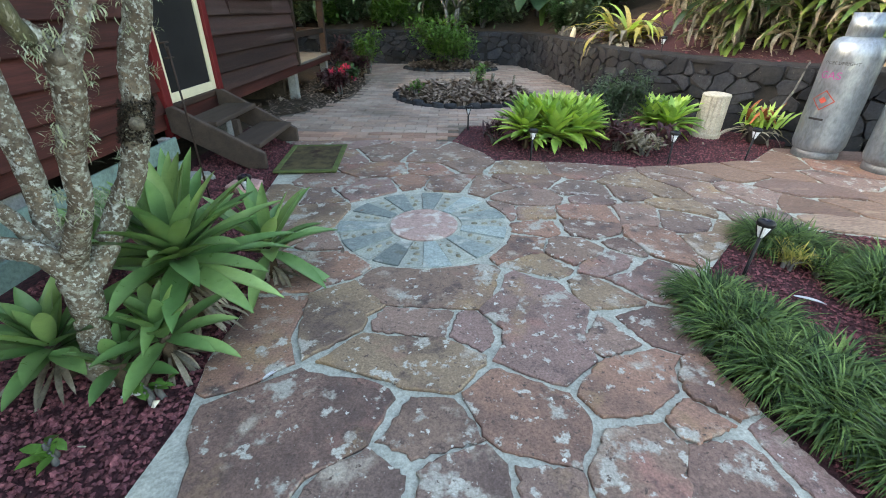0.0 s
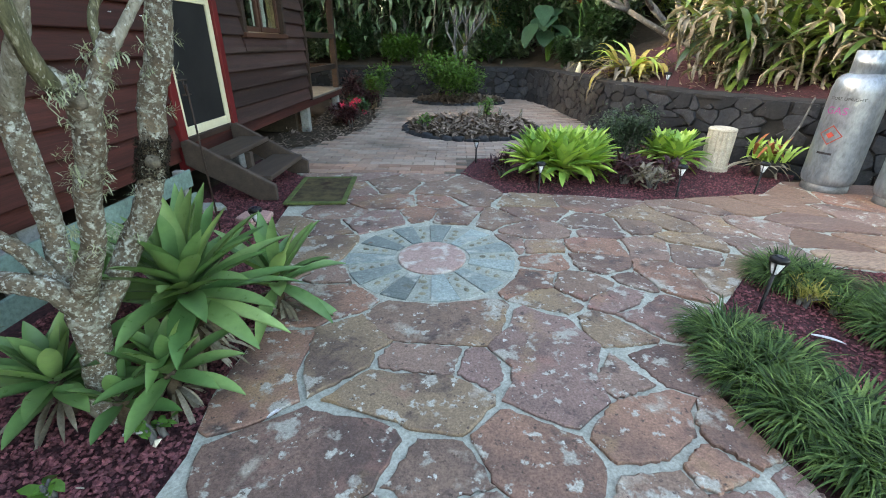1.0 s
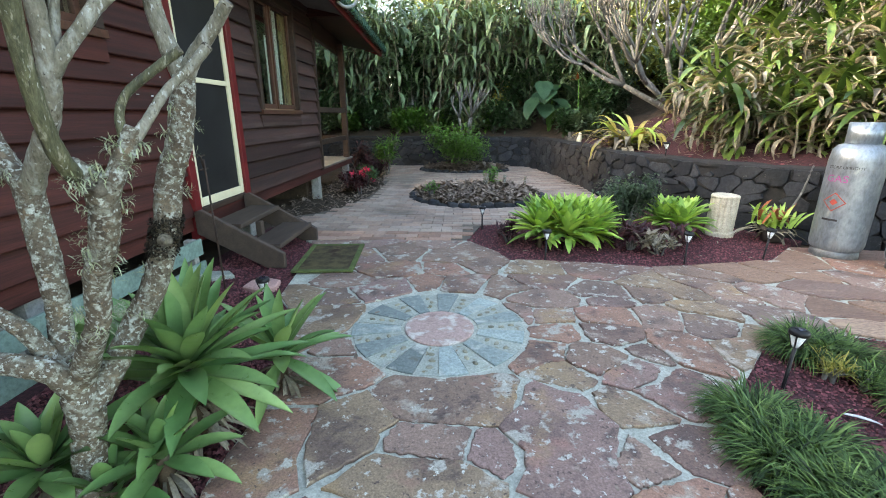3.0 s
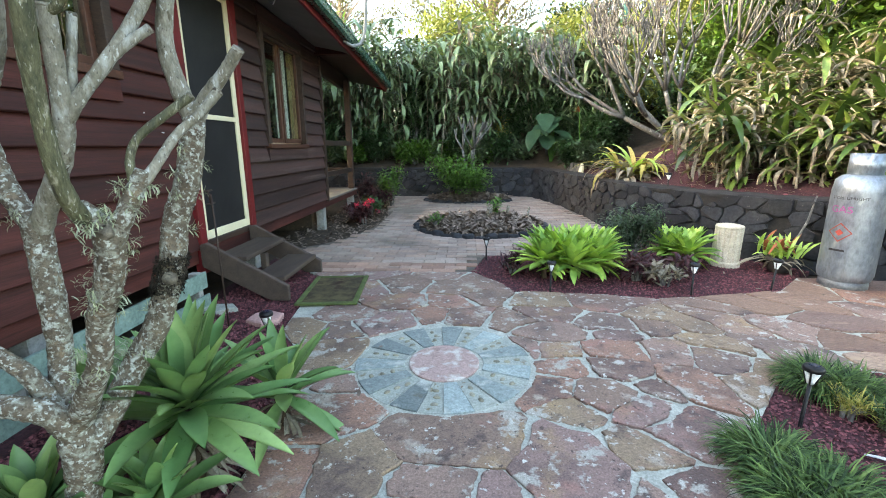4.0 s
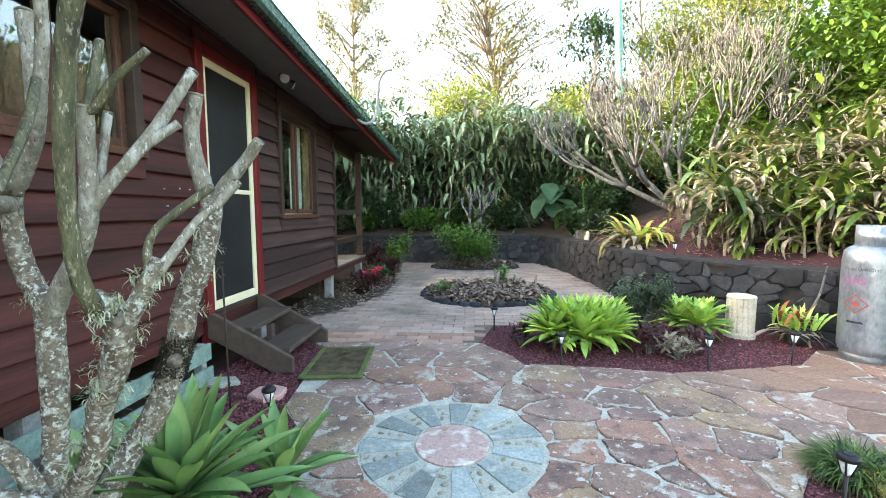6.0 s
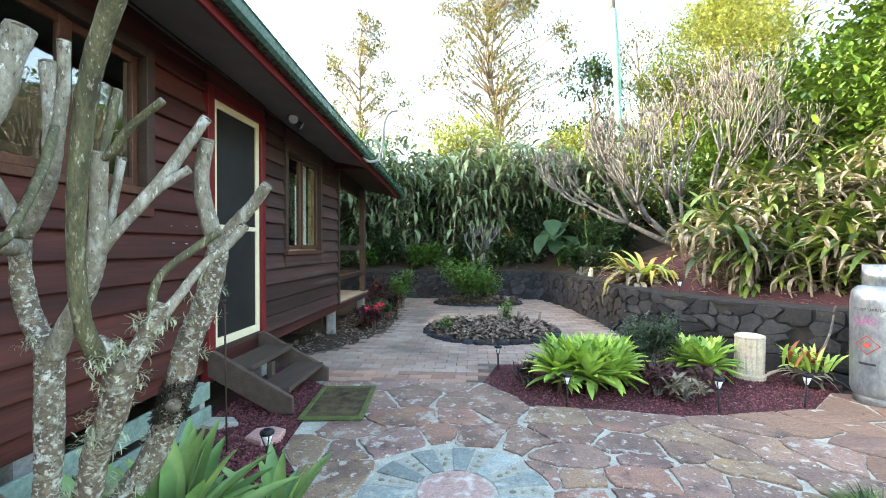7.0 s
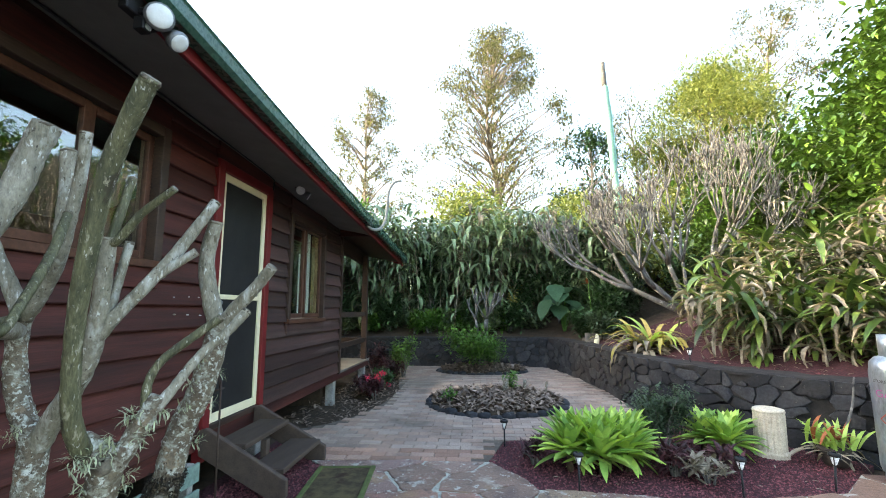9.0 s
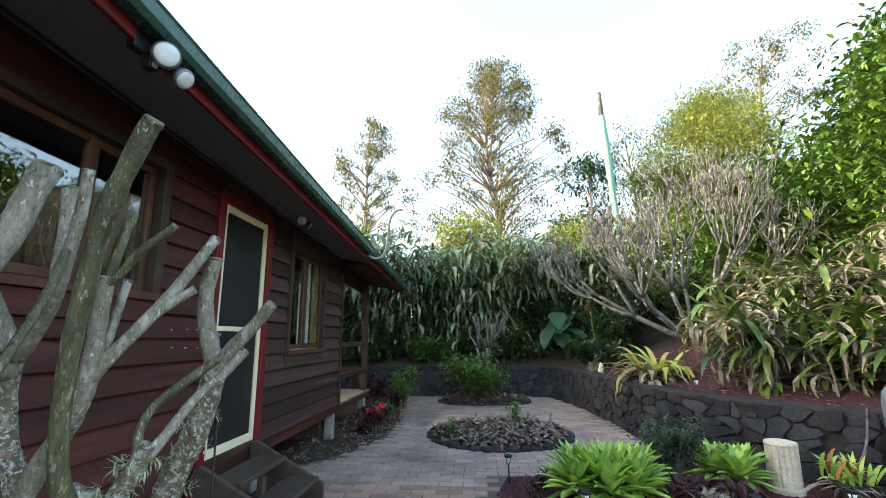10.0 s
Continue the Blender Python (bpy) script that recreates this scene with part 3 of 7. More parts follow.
# retaining wall: a dark core with a face of separate stones
core = []
for d, z in ((0.03, -0.1), (0.03, WALL_H - 0.05), (0.33, WALL_H - 0.05), (0.33, -0.1)):
    p = WALL_LINE + OUT * d
    core.append(np.column_stack([p, np.full(wl, z)]))
ids = np.arange(4 * wl).reshape(4, wl)
ids = np.vstack([ids, ids[:1]])
retaining_wall = tagged(put("retaining_wall", mesh_fast("retaining_wall", np.concatenate(core), np.stack([ids[:-1, :-1], ids[1:, :-1], ids[1:, 1:], ids[:-1, 1:]], 2).reshape(-1, 4), False), M_JOINT),
                        "dark basalt rubble retaining wall with mossy stones", "wall", kind="structure")
seg = np.linalg.norm(np.diff(WALL_LINE, axis=0), axis=1)
WALL_S = np.concatenate([[0], np.cumsum(seg)])


def wall_point(s):
    x = np.interp(s, WALL_S, WALL_LINE[:, 0])
    y = np.interp(s, WALL_S, WALL_LINE[:, 1])
    nx = np.interp(s, WALL_S, OUT[:, 0])
    ny = np.interp(s, WALL_S, OUT[:, 1])
    return np.stack([x, y], -1), np.stack([nx, ny], -1)


rng = np.random.default_rng(11)
wall_seeds = []
s = 3.0
while s < WALL_S[-1] - 3.2:
    big = rng.uniform(0.8, 1.25)
    z = rng.uniform(0.0, 0.1)
    while z < WALL_H + 0.05:
        ln = rng.uniform(0.01, 0.17)
        tl = rng.uniform(-0.7, 0.7)
        cx, cz, w = s + rng.uniform(-0.08, 0.08), z, rng.uniform(0.02, 0.075)
        wall_seeds.append((cx - ln * math.cos(tl), cz - ln * math.sin(tl), cx + ln * math.cos(tl), cz + ln * math.sin(tl), w))
        z += rng.uniform(0.11, 0.19) * big
    s += rng.uniform(0.17, 0.27) * big
wall_cells = cells(wall_seeds, 0.004, lambda a, b: (b > -0.06) & (b < WALL_H - 0.01), angles=18, reach=0.5, rough=0.015, seed=3)
far_wall = Geo()
for cx, cz, dx, dz in wall_cells:
    k = len(dx)
    dx, dz = straighten(dx, dz, 0.009)
    proud = rng.uniform(0.0, 0.016)
    rings = []
    for scale, depth in ((1.0, 0.06), (1.0, 0.01), (0.96, -proud * 0.8), (0.5, -proud)):
        p, o = wall_point(cx + dx * scale)
        rings.append(np.column_stack([p + o * depth, cz + dz * scale]))
    v = np.concatenate(rings)
    q = np.arange(4 * k).reshape(4, k)
    f = np.concatenate([np.stack([q[:-1], np.roll(q[:-1], -1, 1), np.roll(q[1:], -1, 1), q[1:]], 2).reshape(-1, 4),
                        np.array([(q[3, 0], q[3, i], q[3, i + 1], q[3, i + 2]) for i in range(1, k - 2, 2)])])
    if cx > WALL_S[24] + 0.3:
        put("stone", mesh_fast("stone", v, f, False), M_BASALT, retaining_wall)
    else:
        far_wall.add(v, f)
cap = []
for d, z in ((0.012, WALL_H - 0.05), (0.014, WALL_H - 0.012), (0.06, WALL_H + 0.002), (0.3, WALL_H + 0.002), (0.34, WALL_H - 0.06)):
    p = WALL_LINE + OUT * d
    cap.append(np.column_stack([p + rng.normal(0, 0.004, p.shape), z + rng.normal(0, 0.005, wl)]))
ids = np.arange(5 * wl).reshape(5, wl)
put("mortar_cap", mesh_fast("mortar_cap", np.concatenate(cap), np.stack([ids[:-1, :-1], ids[1:, :-1], ids[1:, 1:], ids[:-1, 1:]], 2).reshape(-1, 4), False), M_JOINT, retaining_wall, "dark weathered mortar capping")
ob = put("far_stones", far_wall.mesh("far_stones", False), M_BASALT_FAR, retaining_wall)
ob["kind"] = "stuff"

# brick paving
BRICK_AREA = [(-1.15, 4.32), (0.44, 4.38), (0.6, 5.0), (1.1, 5.12), (1.6, 5.37), (2.1, 5.92), (2.52, 6.5), (2.42, 8.5), (2.25, 9.9), (1.95, 10.93), (-1.9, 11.0), (-1.25, 9.3), (-0.98, 7.9),
              (-1.02, 6.8), (-1.24, 5.95), (-1.45, 5.6), (-1.75, 5.3), (-1.75, 4.9)]
tagged(sheet("paving_base", BRICK_AREA, -0.014, M_SAND), "sandy base under brick pavers", "paving")


# ---- cabin ----
WX = -1.786                     # face of the side wall
Y_BACK, Y_END = -3.0, 6.9       # wall from behind the camera to its corner
Z0, Z1 = 0.40, 2.84
DOOR = (3.635, 4.405, 0.455, 2.495)
WIN_B = (5.05, 6.09, 1.25, 2.38)
WIN_A = (1.0, 2.9, 1.67, 2.5)
cabin = thing("cabin", "dark red-brown weatherboard timber cabin on stumps with green gutter", "cabin")
openings = [(DOOR[0] - 0.09, DOOR[1] + 0.09, 0.0, DOOR[3] + 0.09), (WIN_B[0] - 0.01, WIN_B[1] + 0.01, WIN_B[2] - 0.01, WIN_B[3] + 0.01),
            (WIN_A[0] - 0.01, WIN_A[1] + 0.01, WIN_A[2] - 0.01, WIN_A[3] + 0.01)]
z = Z0
step = 0.162
rng = np.random.default_rng(2)
while z < Z1 - 0.02:
    top = min(z + step + 0.02, Z1)
    spans = [(Y_BACK, Y_END)]
    for a, b, c, d in openings:
        if c < top - 0.05 and d > z + 0.05:
            spans = [p for s0, s1 in spans for p in ((s0, min(s1, a)), (max(s0, b), s1)) if p[1] - p[0] > 0.02]
    for y0, y1 in spans:
        cuts = [y0]
        if y1 - y0 > 4.5:
            cuts.append(y0 + rng.uniform(1.6, 2.6))
        cuts.append(y1)
        for a, b in zip(cuts, cuts[1:]):
            lip = rng.uniform(-0.002, 0.003)
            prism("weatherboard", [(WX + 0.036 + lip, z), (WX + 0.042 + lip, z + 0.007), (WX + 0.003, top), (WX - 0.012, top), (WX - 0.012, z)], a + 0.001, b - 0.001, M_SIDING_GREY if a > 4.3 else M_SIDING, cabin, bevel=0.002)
    z += step
# core walls round the rooms, with the openings left free
for y0, y1, z0, z1 in ((Y_BACK, WIN_A[0], Z0, Z1), (WIN_A[0], WIN_A[1], Z0, WIN_A[2]), (WIN_A[0], WIN_A[1], WIN_A[3], Z1), (WIN_A[1], DOOR[0], Z0, Z1),
                       (DOOR[0], DOOR[1], DOOR[3], Z1), (DOOR[1], WIN_B[0], Z0, Z1), (WIN_B[0], WIN_B[1], Z0, WIN_B[2]), (WIN_B[0], WIN_B[1], WIN_B[3], Z1), (WIN_B[1], Y_END - 0.02, Z0, Z1)):
    box("wall_core", WX - 0.11, WX - 0.013, y0, y1, z0, z1, M_ROOM, cabin, bevel=0)
box("end_wall", -6.5, WX - 0.013, Y_END - 0.12, Y_END - 0.005, Z0, Z1, M_SIDING, cabin)
box("back_wall", -6.6, -6.5, Y_BACK, Y_END, Z0, Z1, M_ROOM, cabin)
box("rear_wall", -6.5, WX - 0.013, Y_BACK - 0.1, Y_BACK, Z0, Z1, M_SIDING, cabin)
box("floor", -6.5, WX - 0.02, Y_BACK, Y_END, Z0 - 0.12, Z0 - 0.02, M_BROWN, cabin)
box("bearer", WX - 0.05, WX + 0.012, Y_BACK, 8.85, 0.285, Z0 - 0.002, M_SIDING, cabin, "red-stained timber bearer")
box("corner_trim", WX - 0.06, WX + 0.056, Y_END - 0.005, Y_END + 0.045, Z0 - 0.02, Z1, M_BROWN, cabin)
for y in (-2.0, 0.2, 2.2, 4.6, 6.9, 8.7):
    box("pier", WX - 0.14, WX - 0.02, y - 0.06, y + 0.06, -0.1, 0.285, M_CONC, cabin, "grey concrete stump", 0.008)
# added unseen panels in soil colour, keeping daylight out from under the floor
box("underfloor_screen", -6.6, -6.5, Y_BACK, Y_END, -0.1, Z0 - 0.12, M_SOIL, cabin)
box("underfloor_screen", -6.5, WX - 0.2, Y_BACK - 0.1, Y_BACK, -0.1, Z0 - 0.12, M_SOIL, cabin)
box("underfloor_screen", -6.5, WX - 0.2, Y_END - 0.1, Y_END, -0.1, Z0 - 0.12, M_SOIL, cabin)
for y, z in (((3.143, 1.429), (3.306, 1.436), (3.419, 1.436), (3.169, 1.310), (3.310, 1.306), (3.457, 1.302))):
    box("screw_head", WX + 0.004, WX + 0.04, y - 0.0025, y + 0.0025, z - 0.003, z + 0.003, M_LENS, cabin, bevel=0.001)
# eaves and roof: a raked lining under the rafters, the eave line falling a little towards the far end
EX = -1.105
EAVE_END = 9.65
FALL = Matrix(((1, -0.02, 0, 0.05), (0, 1, 0, 0), (0, -0.042, 1, 0.105), (0, 0, 0, 1)))


def eave(ob):
    ob.data.transform(FALL)
    return ob


eave(prism("soffit", [(EX - 0.02, 2.655), (EX - 0.02, 2.675), (WX - 0.12, 2.835), (WX - 0.12, 2.815)], Y_BACK - 0.4, Y_END, M_SOFFIT, cabin, "grey eave lining", 0.002))
# past the wall corner the same lining continues in dark brown
eave(prism("veranda_ceiling", [(EX - 0.02, 2.655), (EX - 0.02, 2.675), (WX - 0.12, 2.835), (WX - 0.12, 2.815)], Y_END + 0.002, EAVE_END - 0.03, M_BROWN, cabin, "dark brown veranda lining", 0.002))
for y in np.arange(Y_BACK + 0.6, Y_END - 0.1, 1.2):
    eave(prism("joint_strip", [(EX - 0.02, 2.648), (EX - 0.02, 2.654), (WX + 0.06, 2.803), (WX + 0.06, 2.797)], y - 0.02, y + 0.02, M_SOFFIT, cabin, bevel=0.001))
eave(box("fascia", EX - 0.03, EX, Y_BACK - 0.4, EAVE_END, 2.6, 2.76, M_REDTRIM, cabin, "dark red fascia board"))
eave(prism("gutter", [(EX + 0.002, 2.665), (EX + 0.075, 2.655), (EX + 0.1, 2.68), (EX + 0.105, 2.74), (EX + 0.115, 2.755), (EX + 0.095, 2.755), (EX + 0.085, 2.69), (EX + 0.065, 2.67), (EX + 0.012, 2.68), (EX + 0.012, 2.75), (EX + 0.002, 2.75)],
           Y_BACK - 0.4, EAVE_END, M_TEAL, cabin, "dark green quad gutter", 0.002))
eave(prism("roof", [(EX + 0.05, 2.762), (EX + 0.05, 2.79), (-4.1, 3.87), (-4.1, 3.84)], Y_BACK - 0.5, EAVE_END + 0.05, M_ROOF, cabin, "green sheet metal roof", 0.002))
eave(prism("roof", [(-4.1, 3.84), (-4.1, 3.87), (-7.2, 2.79), (-7.2, 2.76)], Y_BACK - 0.5, EAVE_END + 0.05, M_ROOF, cabin, "green sheet metal roof", 0.002))
eave(prism("barge_board", [(EX, 2.6), (EX, 2.75), (-4.1, 3.83), (-7.1, 2.75), (-7.1, 2.6), (-4.1, 3.68)], EAVE_END, EAVE_END + 0.03, M_REDTRIM, cabin))
eave(prism("gable", [(EX - 0.1, 2.66), (-4.1, 3.72), (-7.0, 2.66)], Y_END - 0.1, Y_END - 0.02, M_SIDING, cabin))
eave(prism("veranda_ceiling", [(WX - 0.12, 2.815), (WX - 0.12, 2.83), (-4.1, 3.66), (-4.1, 3.64)], Y_END, EAVE_END - 0.03, M_BROWN, cabin, "dark brown veranda lining", 0.002))
# veranda
box("deck", -6.5, WX + 0.02, Y_END + 0.05, 8.9, Z0 - 0.03, Z0 + 0.005, M_DECK, cabin, "weathered grey veranda deck")
box("joist", -6.5, WX - 0.06, 8.8, 8.86, 0.22, Z0 - 0.035, M_SIDING, cabin)
for x in (WX - 0.06, -4.2):
    box("veranda_post", x - 0.05, x + 0.05, 8.72, 8.82, Z0, 2.4, M_BROWN, cabin, bevel=0.006)
for x0, x1, y0, y1 in ((WX - 0.09, WX - 0.03, Y_END + 0.04, 8.72), (-4.15, WX - 0.1, 8.74, 8.8)):
    for z in (0.77, 1.26):
        box("rail", x0, x1, y0, y1, z - 0.04, z + 0.04, M_BROWN, cabin)
eave(box("veranda_beam", WX - 0.1, WX - 0.02, Y_END + 0.04, 9.3, 2.54, 2.8, M_BROWN, cabin))

# door
door = put("door", box_bm_mesh("door", WX - 0.02, WX + 0.018, DOOR[0] + 0.06, DOOR[1] - 0.06, DOOR[2] + 0.05, DOOR[3] - 0.06), M_SCREEN, cabin, "closed black mesh security screen door in a cream frame")
for y0, y1, z0, z1, n in ((DOOR[0], DOOR[0] + 0.06, DOOR[2], DOOR[3], "stile"), (DOOR[1] - 0.06, DOOR[1], DOOR[2], DOOR[3], "stile"),
                          (DOOR[0] + 0.06, DOOR[1] - 0.06, DOOR[3] - 0.06, DOOR[3], "top_rail"), (DOOR[0] + 0.06, DOOR[1] - 0.06, DOOR[2], DOOR[2] + 0.07, "bottom_rail"),
                          (DOOR[0] + 0.06, DOOR[1] - 0.06, 1.43, 1.47, "lock_rail")):
    box(n, WX + 0.0, WX + 0.032, y0, y1, z0, z1, M_CREAM, door, "cream painted metal", 0.003)
bm = bmesh.new()
bmesh.ops.create_uvsphere(bm, u_segments=12, v_segments=8, radius=0.022, matrix=Matrix.Translation((WX + 0.055, DOOR[0] + 0.03, 1.4)) @ Matrix.Diagonal((1.1, 1, 1, 1)))
part("handle", bm, M_STEELDARK, door, "dull metal door knob")
for y0, y1, z0, z1 in ((DOOR[0] - 0.09, DOOR[0] - 0.002, 0.2, DOOR[3] + 0.09), (DOOR[1] + 0.002, DOOR[1] + 0.09, 0.2, DOOR[3] + 0.09), (DOOR[0] - 0.002, DOOR[1] + 0.002, DOOR[3] + 0.002, DOOR[3] + 0.09)):
    box("door_casing", WX - 0.02, WX + 0.056, y0, y1, z0, z1, M_REDTRIM, cabin, "dark red door casing")
box("door_header", WX - 0.02, WX + 0.045, DOOR[0] - 0.09, DOOR[1] + 0.09, DOOR[3] + 0.092, DOOR[3] + 0.26, M_SIDING, cabin)
box("door_sill", WX - 0.03, WX + 0.05, DOOR[0] - 0.002, DOOR[1] + 0.002, DOOR[2] - 0.05, DOOR[2] - 0.004, M_BROWN, cabin)
box("kickboard", WX - 0.02, WX + 0.03, DOOR[0] - 0.002, DOOR[1] + 0.002, 0.2, DOOR[2] - 0.052, M_SIDING, cabin)


def window(y0, y1, z0, z1, bars, label, curtain):
    w = put("window", box_bm_mesh("window", WX - 0.02, WX + 0.072, y0 - 0.07, y1 + 0.07, z0 - 0.06, z0 - 0.012), M_FRAME, cabin, label)
    for a, b, c, d, n in ((y0 - 0.07, y0, z0 - 0.01, z1 + 0.07, "casing"), (y1, y1 + 0.07, z0 - 0.01, z1 + 0.07, "casing"), (y0, y1, z1, z1 + 0.07, "casing")):
        box(n, WX - 0.02, WX + 0.056, a, b, c, d, M_BROWN, w)
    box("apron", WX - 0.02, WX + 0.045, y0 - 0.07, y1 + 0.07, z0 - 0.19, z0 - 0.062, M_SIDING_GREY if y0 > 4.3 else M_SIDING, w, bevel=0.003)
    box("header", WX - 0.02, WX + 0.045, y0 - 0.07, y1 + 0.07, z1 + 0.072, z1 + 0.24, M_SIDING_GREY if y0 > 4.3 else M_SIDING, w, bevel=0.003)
    edges = [y0] + bars + [y1]
    for i, (a, b) in enumerate(zip(edges, edges[1:])):
        off = -0.03 + 0.014 * (i % 2)
        for p, q, r, t in ((a, a + 0.045, z0, z1), (b - 0.045, b, z0, z1), (a + 0.045, b - 0.045, z0, z0 + 0.05), (a + 0.045, b - 0.045, z1 - 0.05, z1)):
            box("sash", WX + off - 0.02, WX + off + 0.018, p + 0.001, q - 0.001, r, t, M_FRAME, w, bevel=0.003)
        pane = box("pane", WX + off - 0.004, WX + off, a + 0.04, b - 0.04, z0 + 0.045, z1 - 0.045, M_GLASS, w, "clear glass", 0)
        pane.visible_shadow = False
    for a, b in curtain:
        k = 24
        v, f = [], []
        for i in range(k + 1):
            y = a + (b - a) * i / k
            x = WX - 0.052 - 0.006 * math.sin(i * 1.9)
            v += [(x, y, z0 + 0.02), (x, y, z1), (x - 0.004, y, z0 + 0.02), (x - 0.004, y, z1)]
        for i in range(k):
            q = i * 4
            f += [(q, q + 4, q + 5, q + 1), (q + 2, q + 3, q + 7, q + 6)]
        put("curtain", mesh_of("curtain", v, f), M_CURTAIN, w, "pale hanging curtain")
    return w


win_b = window(*WIN_B, [5.55], "timber-framed sliding window with a pale curtain", [])
box("curtain", WX - 0.034, WX - 0.026, 5.66, 5.76, WIN_B[2] + 0.055, WIN_B[3] - 0.06, M_CURTAIN, win_b, "pale hanging curtain", 0.002)
box("curtain", WX - 0.034, WX - 0.026, 5.83, 6.04, WIN_B[2] + 0.055, WIN_B[3] - 0.06, M_DRAPE, win_b, "tan patterned curtain", 0.002)
box("curtain", WX - 0.046, WX - 0.04, 5.44, 5.48, WIN_B[2] + 0.055, WIN_B[3] - 0.35, M_CURTAIN, win_b, "pale hanging curtain", 0.002)
window(*WIN_A, [1.45, 2.4], "wide timber-framed window reflecting the garden", [])

# lamps under the eaves
def floodlight(at, aim, parent, size):
    m = look(at, aim)
    g = Geo()
    prof = [(-0.02, 0.035), (-0.015, 0.055), (0.0, 0.058), (0.03, 0.05), (0.065, 0.032), (0.1, 0.026), (0.12, 0.02)]
    g.add(*tube([m @ Vector((0, 0, z * size)) for z, r in prof], [r * size for z, r in prof], 16))
    head = put("lamp_head", g.mesh("lamp_head"), M_STEELDARK, parent, "grey floodlight head")
    g = Geo()
    g.add(*tube([m @ Vector((0, 0, -0.0225 * size)), m @ Vector((0, 0, -0.0215 * size)), m @ Vector((0, 0, -0.014 * size))], [0.02 * size, 0.046 * size, 0.05 * size], 16))
    put("lens", g.mesh("lens"), M_FLOODLENS, head, "pale frosted lens")


twin = thing("floodlight", "twin grey floodlight with sensor fixed to the red fascia", "floodlight")
box("bracket", -1.133, -1.09, 1.8, 1.93, 2.6, 2.69, M_BLACK, twin)
floodlight((-1.01, 1.885, 2.605), (0.6, 0.3, 1.9), twin, 1.05)
floodlight((-0.985, 1.975, 2.545), (0.4, 1.9, 1.35), twin, 0.85)
box("arm", -1.1, -1.02, 1.86, 1.89, 2.61, 2.64, M_BLACK, twin)
box("arm", -1.1, -1.0, 1.93, 1.955, 2.58, 2.6, M_BLACK, twin)
box("sensor", -1.11, -1.06, 1.86, 1.91, 2.54, 2.6, M_BLACK, twin, "black movement sensor with a pale window")
box("sensor_window", -1.059, -1.056, 1.872, 1.9, 2.548, 2.572, M_LENS, twin)
single = thing("floodlight", "small twin floodlight under the eave beside the door", "floodlight")
box("bracket", -1.57, -1.5, 4.64, 4.72, 2.63, 2.7, M_BLACK, single)
floodlight((-1.5, 4.62, 2.6), (0.3, 1.5, 1.7), single, 0.95)
floodlight((-1.49, 4.8, 2.585), (0.3, 5.6, 1.5), single, 0.8)
hook = thing("roof_bracket", "bent grey metal pipe bracket on the gutter", "bracket")
g = Geo()
pts = spline([(-1.16, 6.1, 2.5), (-1.08, 6.2, 2.46), (-1.0, 6.35, 2.52), (-0.955, 6.4, 2.66), (-0.93, 6.4, 2.85), (-0.91, 6.4, 3.06), (-0.83, 6.4, 3.2), (-0.72, 6.4, 3.22)], 4)
g.add(*tube(pts, [0.021] * len(pts), 8))
put("pipe", g.mesh("pipe"), M_CONC, hook)

# skirting boards painted pale green
for z0, z1, x in ((0.15, 0.275, -1.61), (-0.03, 0.1, -1.60)):
    tagged(box("skirting_board", x - 0.022, x, Y_BACK, 3.36, z0, z1, M_GREENPLANK, None, bevel=0.003), "pale green painted plank under the cabin wall", "plank", group="skirting boards")
for y in (0.4, 1.9, 3.3):
    tagged(box("skirting_post", -1.70, -1.633, y - 0.03, y + 0.03, -0.03, 0.28, M_CONC, None), "grey stump behind the green planks", "post")

# steps
steps = thing("wooden_steps", "dark brown two-tread timber steps at the cabin door", "steps")
SX0, SX1, SY0, SY1 = WX + 0.06, -1.04, 3.5, 4.36
for y in (SY0, SY1 - 0.045):
    prism("stringer", [(SX0, 0.27), (SX0, 0.45), (SX0 + 0.05, 0.465), (SX1, 0.115), (SX1, -0.01), (SX1 - 0.15, -0.01)], y, y + 0.045, M_STEP, steps, bevel=0.006)
for x, zt in ((-1.66, 0.345), (-1.36, 0.18)):
    box("tread", x, x + 0.28, SY0 + 0.046, SY1 - 0.046, zt - 0.04, zt, M_STEP, steps, "worn grey-brown tread", 0.006)
box("riser_block", -1.42, -1.37, 3.86, 3.92, 0.0, 0.29, M_STEP, steps)

# door mat
mat_thing = thing("door_mat", "worn green-brown door mat on the flagstones", "mat")
box("mat_pad", -0.93, -0.53, 3.4, 4.06, 0.008, 0.022, M_MAT, mat_thing, bevel=0.004)
for x0, x1, y0, y1 in ((-0.97, -0.93, 3.36, 4.1), (-0.53, -0.49, 3.36, 4.1), (-0.93, -0.53, 3.36, 3.4), (-0.93, -0.53, 4.06, 4.1)):
    box("border", x0, x1, y0, y1, 0.007, 0.027, M_MATEDGE, mat_thing, "mossy green rubber edge", 0.004)
mat_thing.matrix_world = Matrix.Translation((-0.73, 3.73, 0)) @ Matrix.Rotation(radians(5), 4, "Z") @ Matrix.Translation((0.73, -3.73, 0))
ob = put("stepping_slab", slab_mesh("stepping_slab", np.array([0.12, 0.1, 0, -0.11, -0.12, 0.02]), np.array([-0.05, 0.08, 0.12, 0.07, -0.06, -0.12]), -0.03, 0.02), M_TERRA)
ob.location = (-1.05, 3.1, 0)
tagged(ob, "pale pink flat slab on red gravel", "slab")
ob = put("stepping_slab", slab_mesh("stepping_slab", np.array([0.13, 0.05, -0.12, -0.14, 0.0]), np.array([0.0, 0.09, 0.07, -0.05, -0.08]), -0.03, 0.016), M_GREYSTONE)
ob.location = (-1.48, 3.28, 0)
tagged(ob, "pale grey flat slab lying on red gravel", "slab")


